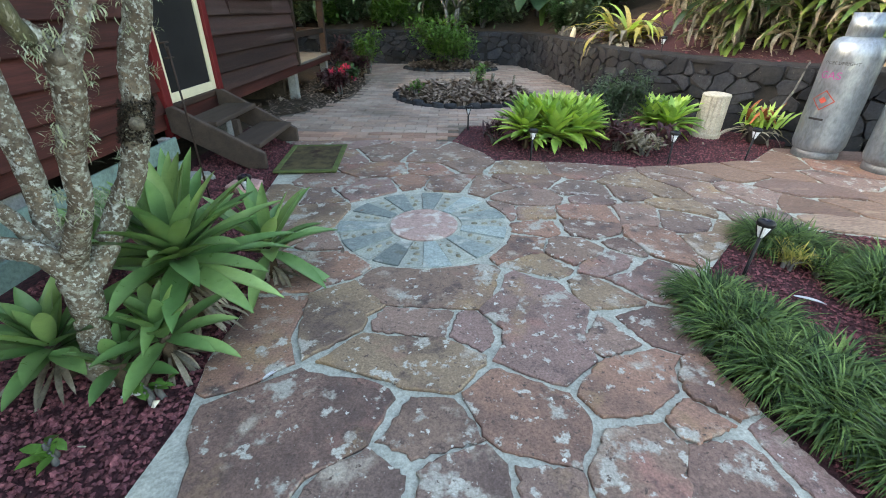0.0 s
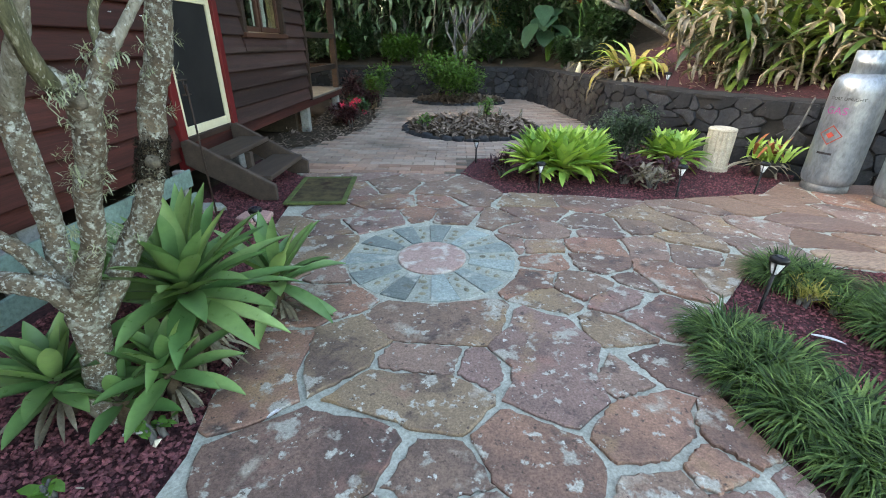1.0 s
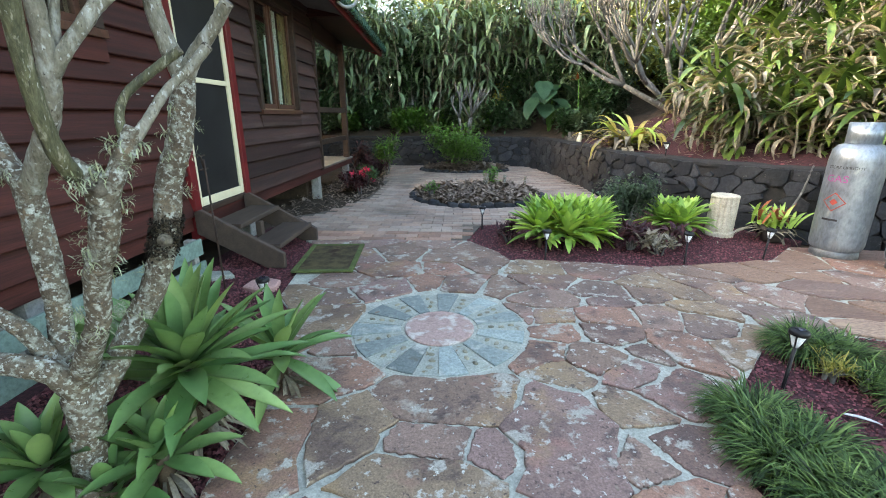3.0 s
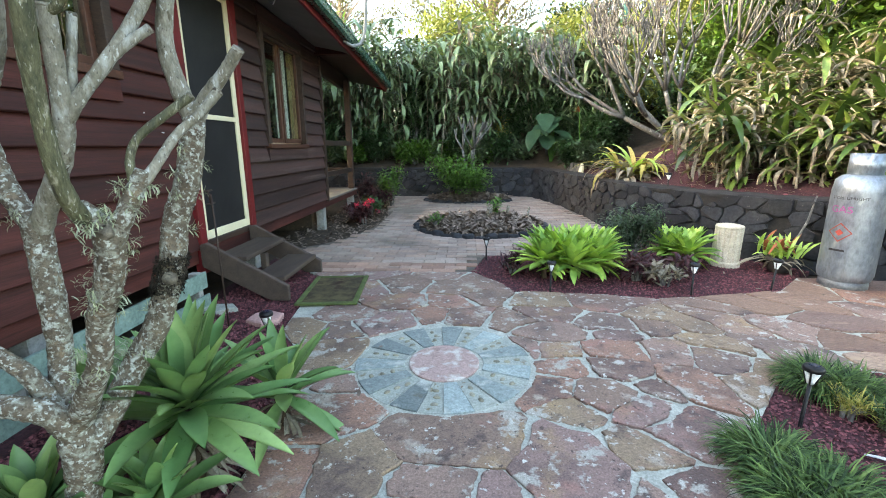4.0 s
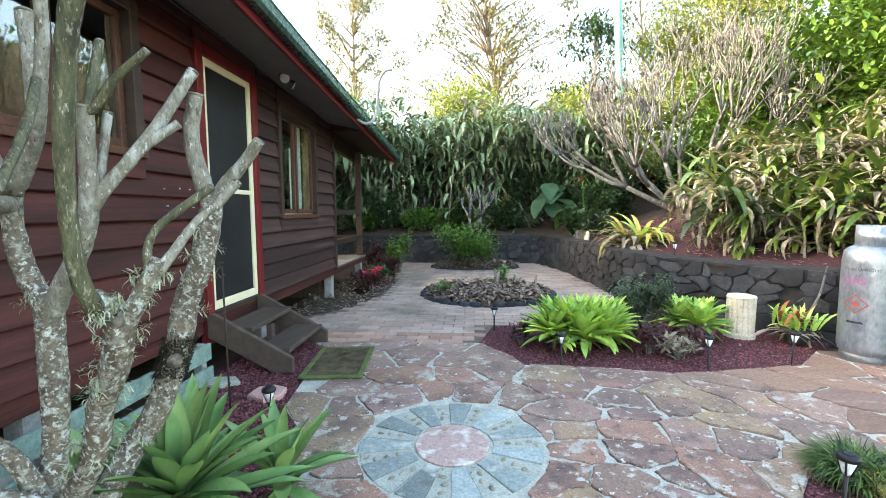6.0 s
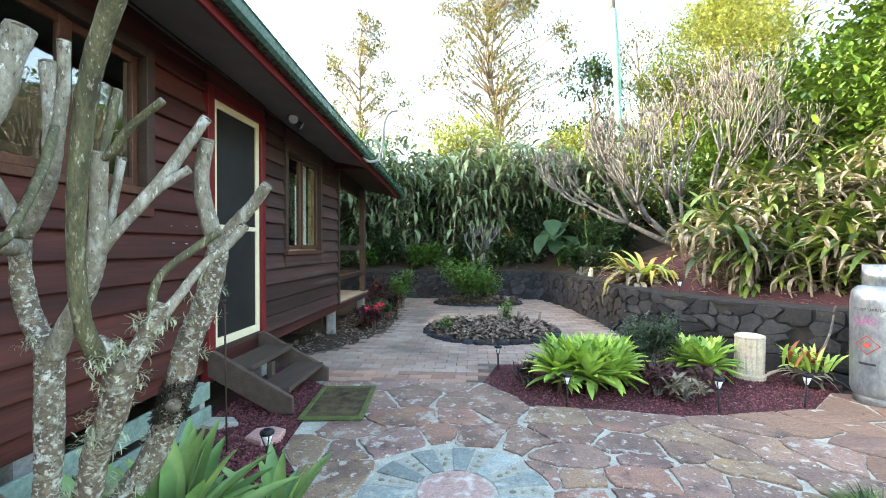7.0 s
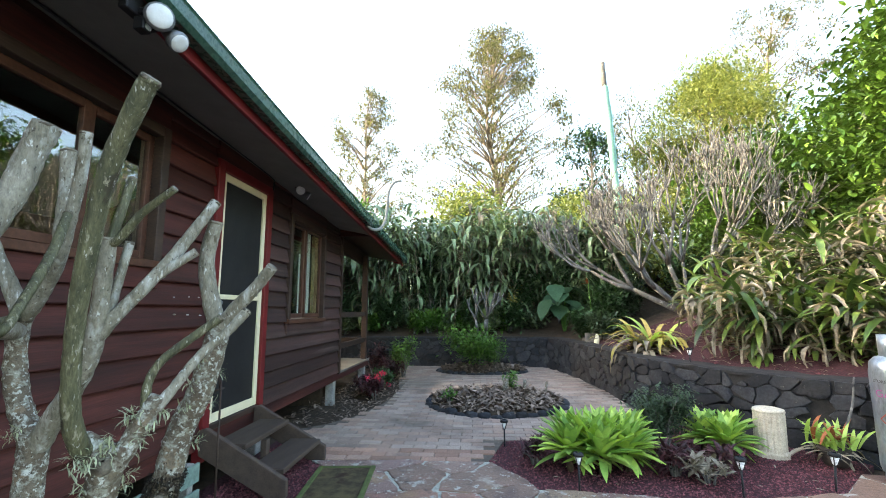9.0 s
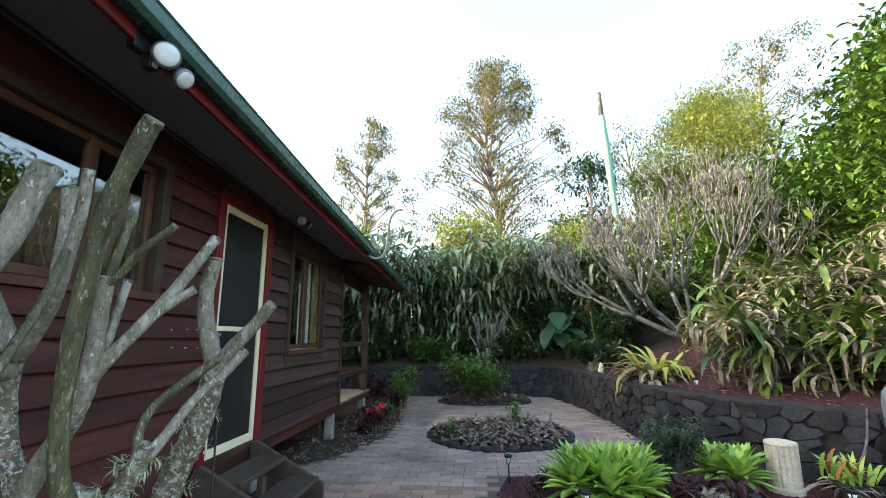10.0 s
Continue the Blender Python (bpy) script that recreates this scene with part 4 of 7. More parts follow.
# ---- lamps and small things ----
def solar_lamp(x, y, z, height, lean=(0, 0), label="black solar garden stake lamp with frosted white lens"):
    lamp = thing("solar_lamp", label, "garden lamp", group="solar stake lamps")
    g = Geo()
    g.add(*tube([(0, 0, -0.05), (0, 0, 0.0), (0, 0, height - 0.085)], [0.004, 0.008, 0.008], 8))
    put("stake", g.mesh("stake"), M_BLACK, lamp)
    g = Geo()
    g.add(*tube([(0, 0, height - 0.09), (0, 0, height - 0.085), (0, 0, height - 0.03), (0, 0, height - 0.028)], [0.008, 0.014, 0.031, 0.02], 12))
    shade = put("lens", g.mesh("lens"), M_LENS, lamp, "frosted white lens")
    for k in range(4):
        a = k * math.pi / 2 + 0.4
        g = Geo()
        c, s2 = math.cos(a), math.sin(a)
        g.add(*tube([(0.013 * c, 0.013 * s2, height - 0.09), (0.033 * c, 0.033 * s2, height - 0.028)], [0.004, 0.004], 5))
        put("rib", g.mesh("rib"), M_BLACK, shade)
    g = Geo()
    g.add(*tube([(0, 0, height - 0.03), (0, 0, height - 0.027), (0, 0, height - 0.012), (0, 0, height - 0.004), (0, 0, height - 0.003)], [0.034, 0.04, 0.04, 0.033, 0.01], 16))
    cap = put("cap", g.mesh("cap"), M_BLACK, lamp)
    part("solar_panel", box_bm(-0.016, 0.016, -0.016, 0.016, height - 0.003, height, 0.001), M_SOLAR, cap)
    lamp.matrix_world = pose(x, y, z, lean[0], lean[1], 20)
    return lamp


for x, y, z, h, lean in ((-0.8, 2.6, 0, 0.26, (0, 0)), (1.1, 3.78, 0, 0.27, (0, 0)), (0.61, 4.83, 0, 0.25, (0, 0)), (2.25, 3.75, 0, 0.27, (0, 0)), (2.99, 3.9, 0, 0.27, (2, 3)),
                         (1.85, 1.99, 0, 0.29, (0, 3)), (2.98, 6.0, 0.66, 0.2, (0, 0))):
    solar_lamp(x, y, z, h, lean)

stake = thing("garden_stake", "thin rusty metal garden stake with a small crossbar", "stake")
g = Geo()
g.add(*tube([(-1.2, 2.88, -0.05), (-1.21, 2.88, 0.92)], [0.0065, 0.0065], 6))
g.add(*tube([(-1.23, 2.84, 0.94), (-1.23, 2.93, 0.94)], [0.0055, 0.0055], 6))
g.add(*tube([(-1.22, 2.84, 0.86), (-1.22, 2.93, 0.86)], [0.0055, 0.0055], 6))
g.add(*tube([(-1.22, 2.885, 0.86), (-1.23, 2.885, 0.94)], [0.0055, 0.0055], 6))
put("rod", g.mesh("rod"), M_BROWN, stake)

# fluted cream bollard
def bollard(x, y):
    k, R, H = 64, 0.126, 0.42
    v, f = [], []
    prof = [(0.0, 1.12), (0.04, 1.12), (0.055, 1.02), (0.39, 1.0), (0.405, 1.03), (0.42, 0.98), (0.425, 0.85)]
    for z, s2 in prof:
        for i in range(k):
            a = 2 * math.pi * i / k
            groove = -0.012 * (i % 4 == 0) * (0.05 < z < 0.4) + 0.004 * math.sin(3 * a + 9 * z)
            v.append(((R * s2 + groove) * math.cos(a), (R * s2 + groove) * math.sin(a), z))
    n = len(prof)
    for j in range(n - 1):
        for i in range(k):
            i2 = (i + 1) % k
            f.append((j * k + i, j * k + i2, (j + 1) * k + i2, (j + 1) * k + i))
    f.append(tuple((n - 1) * k + i for i in range(k)))
    ob = put("log_bollard", mesh_of("log_bollard", v, f, False), M_CREAMSTONE)
    ob.location = (x, y, -0.01)
    tagged(ob, "cream concrete garden bollard with log-like vertical grooves", "bollard")


bollard(3.06, 4.72)


def gas_cylinder(x, y, turn, written):
    gas = thing("gas_cylinder", "tall galvanised gas cylinder standing by the stone wall", "gas cylinder", group="gas cylinders")
    R = 0.19
    prof = [(0.06, 0.1), (0.065, 0.15), (0.085, 0.178), (0.13, R), (0.16, R), (0.85, R), (0.875, R), (0.9, R - 0.003), (0.97, 0.178), (1.01, 0.145), (1.03, 0.09), (1.032, 0.02)]
    g = Geo()
    g.add(*tube([(0, 0, z) for z, r in prof], [r for z, r in prof], 40, cap=False))
    body = put("tank", g.mesh("tank"), M_STEEL, gas)
    g = Geo()
    g.add(*tube([(0, 0, z) for z in (0.0, 0.012, 0.09, 0.09, 0.012)], [0.165, 0.17, 0.165, 0.158, 0.16], 32, cap=False))
    put("foot_ring", g.mesh("foot_ring"), M_STEELDARK, gas, "dull steel foot ring")
    k = 36
    v, f = [], []
    for r in (0.115, 0.108):
        for z in (1.0, 1.2):
            for i in range(k + 1):
                a = radians(30) + radians(300) * i / k
                v.append((r * math.cos(a), r * math.sin(a), z))
    for i in range(k):
        n = k + 1
        f += [(i, i + 1, n + i + 1, n + i), (2 * n + i, 3 * n + i, 3 * n + i + 1, 2 * n + i + 1), (n + i, n + i + 1, 3 * n + i + 1, 3 * n + i), (i, 2 * n + i, 2 * n + i + 1, i + 1)]
    put("collar", mesh_of("collar", v, f), M_STEEL, gas, "curled steel valve guard")
    g = Geo()
    g.add(*tube([(0, 0, 1.02), (0, 0, 1.08), (0, 0, 1.12)], [0.03, 0.025, 0.02], 10))
    g.add(*tube([(0, 0, 1.06), (0.06, 0, 1.06)], [0.018, 0.018], 8))
    put("valve", g.mesh("valve"), M_STEELDARK, gas, "brass-grey valve")

    def wrap(name, text_body, size, z, a0, material):
        cu = bpy.data.curves.new(name, "FONT")
        cu.body, cu.size, cu.align_x, cu.align_y = text_body, size, "CENTER", "CENTER"
        tmp = bpy.data.objects.new(name, cu)
        scene.collection.objects.link(tmp)
        me = bpy.data.meshes.new_from_object(tmp.evaluated_get(bpy.context.evaluated_depsgraph_get()))
        bpy.data.objects.remove(tmp)
        b2 = bmesh.new()
        b2.from_mesh(me)
        bmesh.ops.subdivide_edges(b2, edges=[e for e in b2.edges if e.calc_length() > 0.03], cuts=2)
        for w in b2.verts:
            a = a0 + w.co.x / R
            w.co = Vector(((R + 0.002) * math.cos(a), (R + 0.002) * math.sin(a), z + w.co.y))
        part(name, b2, material, body)

    def wrap_quad(name, pts, z, a0, material, lift=0.002):
        b2 = bmesh.new()
        b2.faces.new([b2.verts.new(((R + lift) * math.cos(a0 + p / R), (R + lift) * math.sin(a0 + p / R), z + q)) for p, q in pts])
        part(name, b2, material, body)

    a0 = radians(turn)
    if written:
        wrap("marking", "GAS", 0.085, 0.72, a0 - 0.1, M_PINKINK)
        wrap("marking", "STORE UPRIGHT", 0.034, 0.82, a0 + 0.1, M_BLACKINK)
        for w, h2, z in ((0.11, 0.009, 0.36),):
            wrap_quad("marking", [(-w / 2, -h2), (0, -h2), (w / 2, -h2), (w / 2, h2), (0, h2), (-w / 2, h2)], z, a0, M_BLACKINK)
        for q, mt, lift in ((0.085, M_REDINK, 0.002), (0.074, M_STEEL, 0.0028), (0.03, M_REDINK, 0.004)):
            wrap_quad("hazard_diamond", [(-q, 0), (-q / 2, -q / 2), (0, -q), (q / 2, -q / 2), (q, 0), (q / 2, q / 2), (0, q), (-q / 2, q / 2)], 0.52, a0, mt, lift)
    else:
        for z, w in ((0.7, 0.14), (0.6, 0.1)):
            wrap_quad("marking", [(-w / 2, -0.012), (0, -0.012), (w / 2, -0.012), (w / 2, 0.012), (0, 0.012), (-w / 2, 0.012)], z, a0, M_BLACKINK)
    gas.matrix_world = pose(x, y, 0.0) @ Matrix.Diagonal((1, 1, 0.94, 1))
    return gas


gas_cylinder(3.66, 4.02, -156, True)
gas_cylinder(3.93, 3.58, -160, False)


# ---- plants near the camera ----
def pruned_frangipani():
    tree = thing("frangipani", "pruned bare frangipani with grey lichen-crusted trunks", "tree")
    rng = random.Random(4)

    nub = np.random.default_rng(21)

    def limb(name, pts, radii, material, parent, steps=8, sides=14, cut=True, scars=90):
        q = spline([(*p, r * 0.89) for p, r in zip(pts, radii)], steps)
        g = Geo()
        g.add(*tube([tuple(p[:3]) for p in q], [p[3] * rng.uniform(0.96, 1.05) for p in q], sides, wobble=0.035, rng=rng))
        # leaf scars and small knobs on the bark
        length = float(np.linalg.norm(np.diff(q[:, :3], axis=0), axis=1).sum())
        n = max(6, int(scars * length))
        t = nub.uniform(0, len(q) - 1.01, n)
        i = t.astype(int)
        p = q[i] + (q[i + 1] - q[i]) * (t - i)[:, None]
        d = q[i + 1, :3] - q[i, :3]
        d /= np.linalg.norm(d, axis=1)[:, None]
        side = np.cross(d, nub.normal(0, 1, (n, 3)))
        side /= np.linalg.norm(side, axis=1)[:, None]
        v, f = rocks(nub, p[:, :3] + side * (p[:, 3:] * 0.95), nub.uniform(0.002, 0.0055, n))
        g.add(v, np.column_stack([f, f[:, -1]]))
        ob = put(name, g.mesh(name), material, parent)
        if cut:
            a, b = Vector(q[-1][:3]), Vector(q[-2][:3])
            d = (a - b).normalized()
            g = Geo()
            g.add(*tube([a - d * 0.006, a + d * 0.002, a + d * 0.001, a - d * 0.006], [q[-1][3] * 1.04, q[-1][3] * 0.95, q[-1][3] * 0.6, q[-1][3] * 0.25], sides, wobble=0.09, rng=rng))
            put("cut_end", g.mesh("cut_end"), M_CUT, ob, "pale sawn end")
        return ob

    trunk = limb("trunk", [(-0.77, 1.27, -0.05), (-0.755, 1.27, 0.18), (-0.735, 1.27, 0.3), (-0.73, 1.27, 0.405), (-0.733, 1.28, 0.47)], [0.066, 0.054, 0.052, 0.054, 0.036], M_BARK, tree, cut=False)
    # two low limbs towards the cabin
    limb("limb", [(-0.726, 1.27, 0.4), (-0.738, 1.22, 0.5), (-0.79, 1.19, 0.54), (-0.9, 1.18, 0.56), (-1.1, 1.17, 0.6)], [0.048, 0.038, 0.034, 0.031, 0.027], M_BARK, trunk)
    limb("limb", [(-0.76, 1.26, 0.47), (-0.805, 1.25, 0.585), (-0.84, 1.24, 0.64), (-0.93, 1.22, 0.72)], [0.03, 0.026, 0.024, 0.023], M_BARK, trunk)
    # three standing trunks
    a = limb("limb", [(-0.733, 1.27, 0.42), (-0.777, 1.3, 0.523), (-0.795, 1.33, 0.611), (-0.79, 1.335, 0.715), (-0.803, 1.35, 0.94), (-0.796, 1.35, 1.02)], [0.044, 0.036, 0.034, 0.0355, 0.038, 0.04], M_BARK, trunk, cut=False)
    b = limb("limb", [(-0.726, 1.27, 0.44), (-0.614, 1.22, 0.587), (-0.55, 1.195, 0.68), (-0.51, 1.175, 0.8), (-0.436, 1.14, 0.915), (-0.403, 1.12, 0.998), (-0.402, 1.112, 1.062)], [0.042, 0.034, 0.031, 0.0325, 0.033, 0.0335, 0.03], M_BARK, trunk, cut=False)
    c = limb("limb", [(-0.719, 1.27, 0.36), (-0.695, 1.34, 0.423), (-0.655, 1.43, 0.55), (-0.588, 1.45, 0.66), (-0.547, 1.47, 0.782), (-0.523, 1.48, 0.868), (-0.499, 1.49, 0.996), (-0.446, 1.49, 1.112), (-0.413, 1.49, 1.244), (-0.4, 1.49, 1.31)],
             [0.048, 0.042, 0.042, 0.043, 0.041, 0.041, 0.042, 0.039, 0.036, 0.031], M_BARK, trunk, cut=False)
    mr = np.random.default_rng(12)
    n = 1500
    t = mr.uniform(0, 1, n)[:, None]
    a2 = mr.uniform(0, 6.28, n)
    B = np.array([-0.55, 1.468, 0.77]) * (1 - t) + np.array([-0.52, 1.481, 0.885]) * t + 0.041 * np.column_stack([np.cos(a2), np.sin(a2), mr.normal(0, 0.2, n)])
    v, f = leaves(B, a2 + mr.normal(0, 0.7, n), mr.uniform(-0.9, 0.9, n), mr.uniform(0.005, 0.014, n), 0.006, mr.uniform(-0.5, 1.8, n), n=3)
    put("dark_moss", mesh_fast("dark_moss", v, f), mk("dark_moss", (0.02, 0.017, 0.013), (0.045, 0.036, 0.026), 30.0, 0.95, 0.0, island=0.4), c, "blackened moss round a pruned knot")["kind"] = "stuff"
    g = Geo()
    g.add(*tube([(-0.52, 1.455, 0.82), (-0.508, 1.432, 0.822), (-0.506, 1.428, 0.822), (-0.511, 1.438, 0.822)], [0.022, 0.02, 0.015, 0.008], 12, wobble=0.1, rng=rng))
    put("knot", g.mesh("knot"), M_CUT, c, "round grey pruned knot")
    # the trunk beside the cabin wall: left fork, then its branches
    fork = limb("branch", [(-0.797, 1.35, 0.98), (-0.856, 1.36, 1.063), (-0.897, 1.37, 1.147), (-0.91, 1.37, 1.248), (-0.904, 1.37, 1.345)], [0.034, 0.031, 0.03, 0.028, 0.027], M_BARK, a, cut=False)
    limb("branch", [(-0.906, 1.37, 1.32), (-0.936, 1.36, 1.4), (-0.968, 1.34, 1.484), (-1.01, 1.33, 1.6)], [0.0235, 0.022, 0.02, 0.018], M_BARKTOP, fork)
    mid3 = limb("branch", [(-0.9, 1.37, 1.32), (-0.852, 1.36, 1.375), (-0.788, 1.34, 1.466), (-0.742, 1.32, 1.6), (-0.717, 1.31, 1.711), (-0.705, 1.3, 1.819)], [0.0265, 0.024, 0.021, 0.018, 0.0165, 0.0165], M_BARKTOP, fork)
    limb("branch", [(-0.809, 1.36, 1.45), (-0.815, 1.37, 1.567), (-0.815, 1.37, 1.687), (-0.822, 1.37, 1.797)], [0.019, 0.022, 0.022, 0.0235], M_BARKTOP, mid3)
    limb("branch", [(-0.9, 1.36, 1.32), (-0.76, 1.1, 1.29), (-0.6, 1.05, 1.287), (-0.623, 1.12, 1.367), (-0.658, 1.2, 1.475), (-0.69, 1.26, 1.585)], [0.012, 0.011, 0.0106, 0.0115, 0.0125, 0.012], M_BARKGREEN, fork)
    limb("branch", [(-0.91, 1.37, 1.28), (-0.8, 1.12, 1.32), (-0.64, 1.0, 1.41), (-0.586, 1.03, 1.567), (-0.575, 1.05, 1.66), (-0.558, 1.06, 1.729)], [0.028, 0.028, 0.028, 0.0285, 0.0285, 0.029], M_BARKTOP, fork)
    # its right fork
    m2 = limb("branch", [(-0.795, 1.35, 0.985), (-0.727, 1.33, 1.078), (-0.64, 1.3, 1.182), (-0.599, 1.28, 1.273), (-0.575, 1.26, 1.405), (-0.564, 1.25, 1.517)], [0.033, 0.0285, 0.025, 0.0245, 0.0215, 0.0215], M_BARKTOP, a)
    limb("branch", [(-0.562, 1.25, 1.5), (-0.531, 1.25, 1.517), (-0.48, 1.25, 1.578), (-0.399, 1.25, 1.639)], [0.0155, 0.012, 0.0112, 0.0102], M_BARKGREEN, m2)
    limb("branch", [(-0.566, 1.26, 1.51), (-0.559, 1.28, 1.608), (-0.557, 1.3, 1.685)], [0.012, 0.012, 0.011], M_BARKGREEN, m2)
    dg = limb("branch", [(-0.6, 1.28, 1.265), (-0.561, 1.29, 1.321), (-0.517, 1.33, 1.401), (-0.47, 1.38, 1.503), (-0.409, 1.44, 1.652)], [0.0217, 0.0195, 0.0184, 0.0178, 0.0165], M_BARKTOP, m2)
    limb("branch", [(-0.515, 1.335, 1.41), (-0.467, 1.36, 1.458), (-0.419, 1.38, 1.496)], [0.0144, 0.0138, 0.0133], M_BARKTOP, dg)
    limb("branch", [(-0.585, 1.29, 1.3), (-0.579, 1.31, 1.407), (-0.565, 1.32, 1.516)], [0.0138, 0.0125, 0.0126], M_BARKTOP, m2)
    # forward trunk: a tall stem on a stub, and a twin fork
    stub = limb("branch", [(-0.4, 1.112, 1.03), (-0.42, 1.098, 1.07), (-0.42, 1.08, 1.085)], [0.03, 0.023, 0.0205], M_BARK, b, cut=False)
    limb("branch", [(-0.42, 1.085, 1.06), (-0.413, 1.05, 1.112), (-0.408, 1.03, 1.181), (-0.394, 1.01, 1.296), (-0.367, 0.99, 1.435), (-0.323, 0.97, 1.597), (-0.257, 0.95, 1.725), (-0.236, 0.945, 1.757)], [0.0205, 0.019, 0.0175, 0.0171, 0.0192, 0.0196, 0.02, 0.02], M_BARKGREEN, stub)
    right = limb("branch", [(-0.4, 1.11, 1.0), (-0.363, 1.12, 1.057), (-0.34, 1.14, 1.116), (-0.324, 1.15, 1.157)], [0.03, 0.0235, 0.0215, 0.0175], M_BARK, b, cut=False)
    limb("branch", [(-0.34, 1.14, 1.125), (-0.35, 1.15, 1.178), (-0.34, 1.17, 1.224), (-0.304, 1.2, 1.266), (-0.25, 1.24, 1.319)], [0.013, 0.0103, 0.0103, 0.0106, 0.011], M_BARKGREEN, right)
    limb("branch", [(-0.328, 1.15, 1.13), (-0.306, 1.17, 1.169), (-0.284, 1.22, 1.233), (-0.249, 1.26, 1.281), (-0.22, 1.3, 1.334)], [0.0145, 0.0122, 0.0115, 0.0119, 0.0135], M_BARKTOP, right)
    g = Geo()
    g.add(*tube([(-0.385, 1.1, 1.03), (-0.378, 1.082, 1.035), (-0.377, 1.079, 1.035), (-0.38, 1.085, 1.035)], [0.018, 0.016, 0.011, 0.005], 12, wobble=0.1, rng=rng))
    put("knot", g.mesh("knot"), M_CUT, b, "round grey pruned knot")
    # fork of the trunk nearest the path
    limb("branch", [(-0.405, 1.49, 1.28), (-0.426, 1.48, 1.355), (-0.451, 1.48, 1.479), (-0.425, 1.47, 1.6)], [0.031, 0.0275, 0.0242, 0.023], M_BARKTOP, c)
    limb("branch", [(-0.4, 1.49, 1.285), (-0.341, 1.47, 1.347), (-0.283, 1.46, 1.403), (-0.233, 1.45, 1.459)], [0.028, 0.0224, 0.019, 0.0175], M_BARKTOP, c)
    # hanging tufts of beard lichen
    nrng = np.random.default_rng(8)
    spots = []
    for p, q, r, n in (((-0.5, 1.17, 0.8), (-0.403, 1.12, 1.0), 0.034, 24), ((-0.6, 1.21, 0.6), (-0.5, 1.17, 0.8), 0.034, 12), ((-0.4, 1.11, 1.03), (-0.33, 1.14, 1.13), 0.026, 18),
                       ((-0.42, 1.08, 1.06), (-0.41, 1.1, 1.04), 0.026, 8), ((-0.5, 1.49, 0.95), (-0.42, 1.49, 1.22), 0.04, 8), ((-0.8, 1.35, 0.8), (-0.85, 1.36, 1.05), 0.036, 5), ((-0.66, 1.42, 0.55), (-0.55, 1.47, 0.76), 0.044, 9)):
        for _ in range(n):
            t = nrng.uniform()
            az = nrng.uniform(0, 6.28)
            spots.append(((np.array(p) * (1 - t) + np.array(q) * t) + r * np.array([math.cos(az), math.sin(az), 0]), az))
    B, A = [], []
    for p, az in spots:
        for _ in range(16):
            B.append(p + nrng.normal(0, 0.007, 3))
            A.append(az + nrng.normal(0, 0.9))
    n = len(B)
    v, f = leaves(B, A, nrng.uniform(-0.8, 1.0, n), nrng.uniform(0.012, 0.036, n), nrng.uniform(0.002, 0.004, n), nrng.uniform(-1.0, 2.6, n), n=4, mid=False)
    put("lichen", mesh_fast("lichen", v, f), M_MOSS, tree, "pale green hanging lichen tufts")
    return tree


pruned_frangipani()


def rosette(name, at, count, length, width, material, seed, label, category="agave", flat=0.15, stem=0.1, parent=None, dry=0, tilt=(0.0, 0.0), power=0.9):
    r = np.random.default_rng(seed)
    plant = thing(name, label, category, group="agaves")
    t = np.linspace(0, 1, count)
    az = np.arange(count) * 2.39996 + r.normal(0, 0.15, count)
    el = flat - 0.2 + (1.5 - flat * 0.5) * t ** power + r.normal(0, 0.06, count)
    el = np.minimum(el, 1.5)
    L = length * (0.95 - 0.3 * t ** 2) * r.uniform(0.85, 1.1, count)
    base = np.column_stack([0.02 * np.cos(az), 0.02 * np.sin(az), stem + 0.10 * t * length / 0.4])
    el = el + tilt[0] * np.cos(az - tilt[1])
    for i in range(count):
        v, f = leaves(base[i:i + 1], az[i], el[i], L[i], width * r.uniform(0.85, 1.1), r.uniform(0.15, 0.6) * (1 - 0.6 * t[i]), n=9, fold=0.42, peak=0.42, curl=r.normal(0, 0.12))
        k = len(v)
        low = v.copy()
        low[:, 2] -= 0.003
        me = mesh_fast("leaf", np.vstack([v, low]), np.vstack([f, f[:, ::-1] + k]))
        put("leaf", me, material, plant)
    g = Geo()
    g.add(*tube([(0, 0, -0.05), (0, 0, stem * 0.6), (0, 0, stem + 0.1)], [0.03, 0.026, 0.02], 8))
    put("stem", g.mesh("stem"), M_STEM, plant, "dry brown stem")
    if dry:
        a2 = r.uniform(0, 6.28, dry)
        v, f = leaves(np.column_stack([0.03 * np.cos(a2), 0.03 * np.sin(a2), r.uniform(0.03, stem, dry)]), a2, r.uniform(-0.9, 0.1, dry), r.uniform(0.1, 0.22, dry), 0.02, r.uniform(-0.2, 1.2, dry), n=5, fold=0.6)
        put("dead_foliage", mesh_fast("dead_foliage", v, f), M_DRY, plant, "shrivelled brown dead leaves")
    plant.location = at
    return plant


BIG = "large fleshy green foxtail agave rosette on red gravel"
rosette("agave", (-0.6, 1.55, 0.0), 52, 0.42, 0.08, M_AGAVE, 1, BIG, stem=0.27, dry=90, tilt=(-0.28, -0.95), flat=0.05, power=0.7)
rosette("agave", (-0.58, 1.33, 0.0), 22, 0.26, 0.064, M_AGAVE, 2, "smaller dark green agave rosette low on the gravel", stem=0.1, dry=22)
rosette("agave", (-0.92, 1.27, 0.0), 26, 0.27, 0.068, M_AGAVE, 3, "smaller dark green agave rosette low on the gravel", stem=0.1, dry=20)
rosette("agave", (-0.7, 1.24, 0.0), 12, 0.2, 0.06, M_AGAVE, 11, "small green agave pup at the foot of the frangipani", stem=0.06)
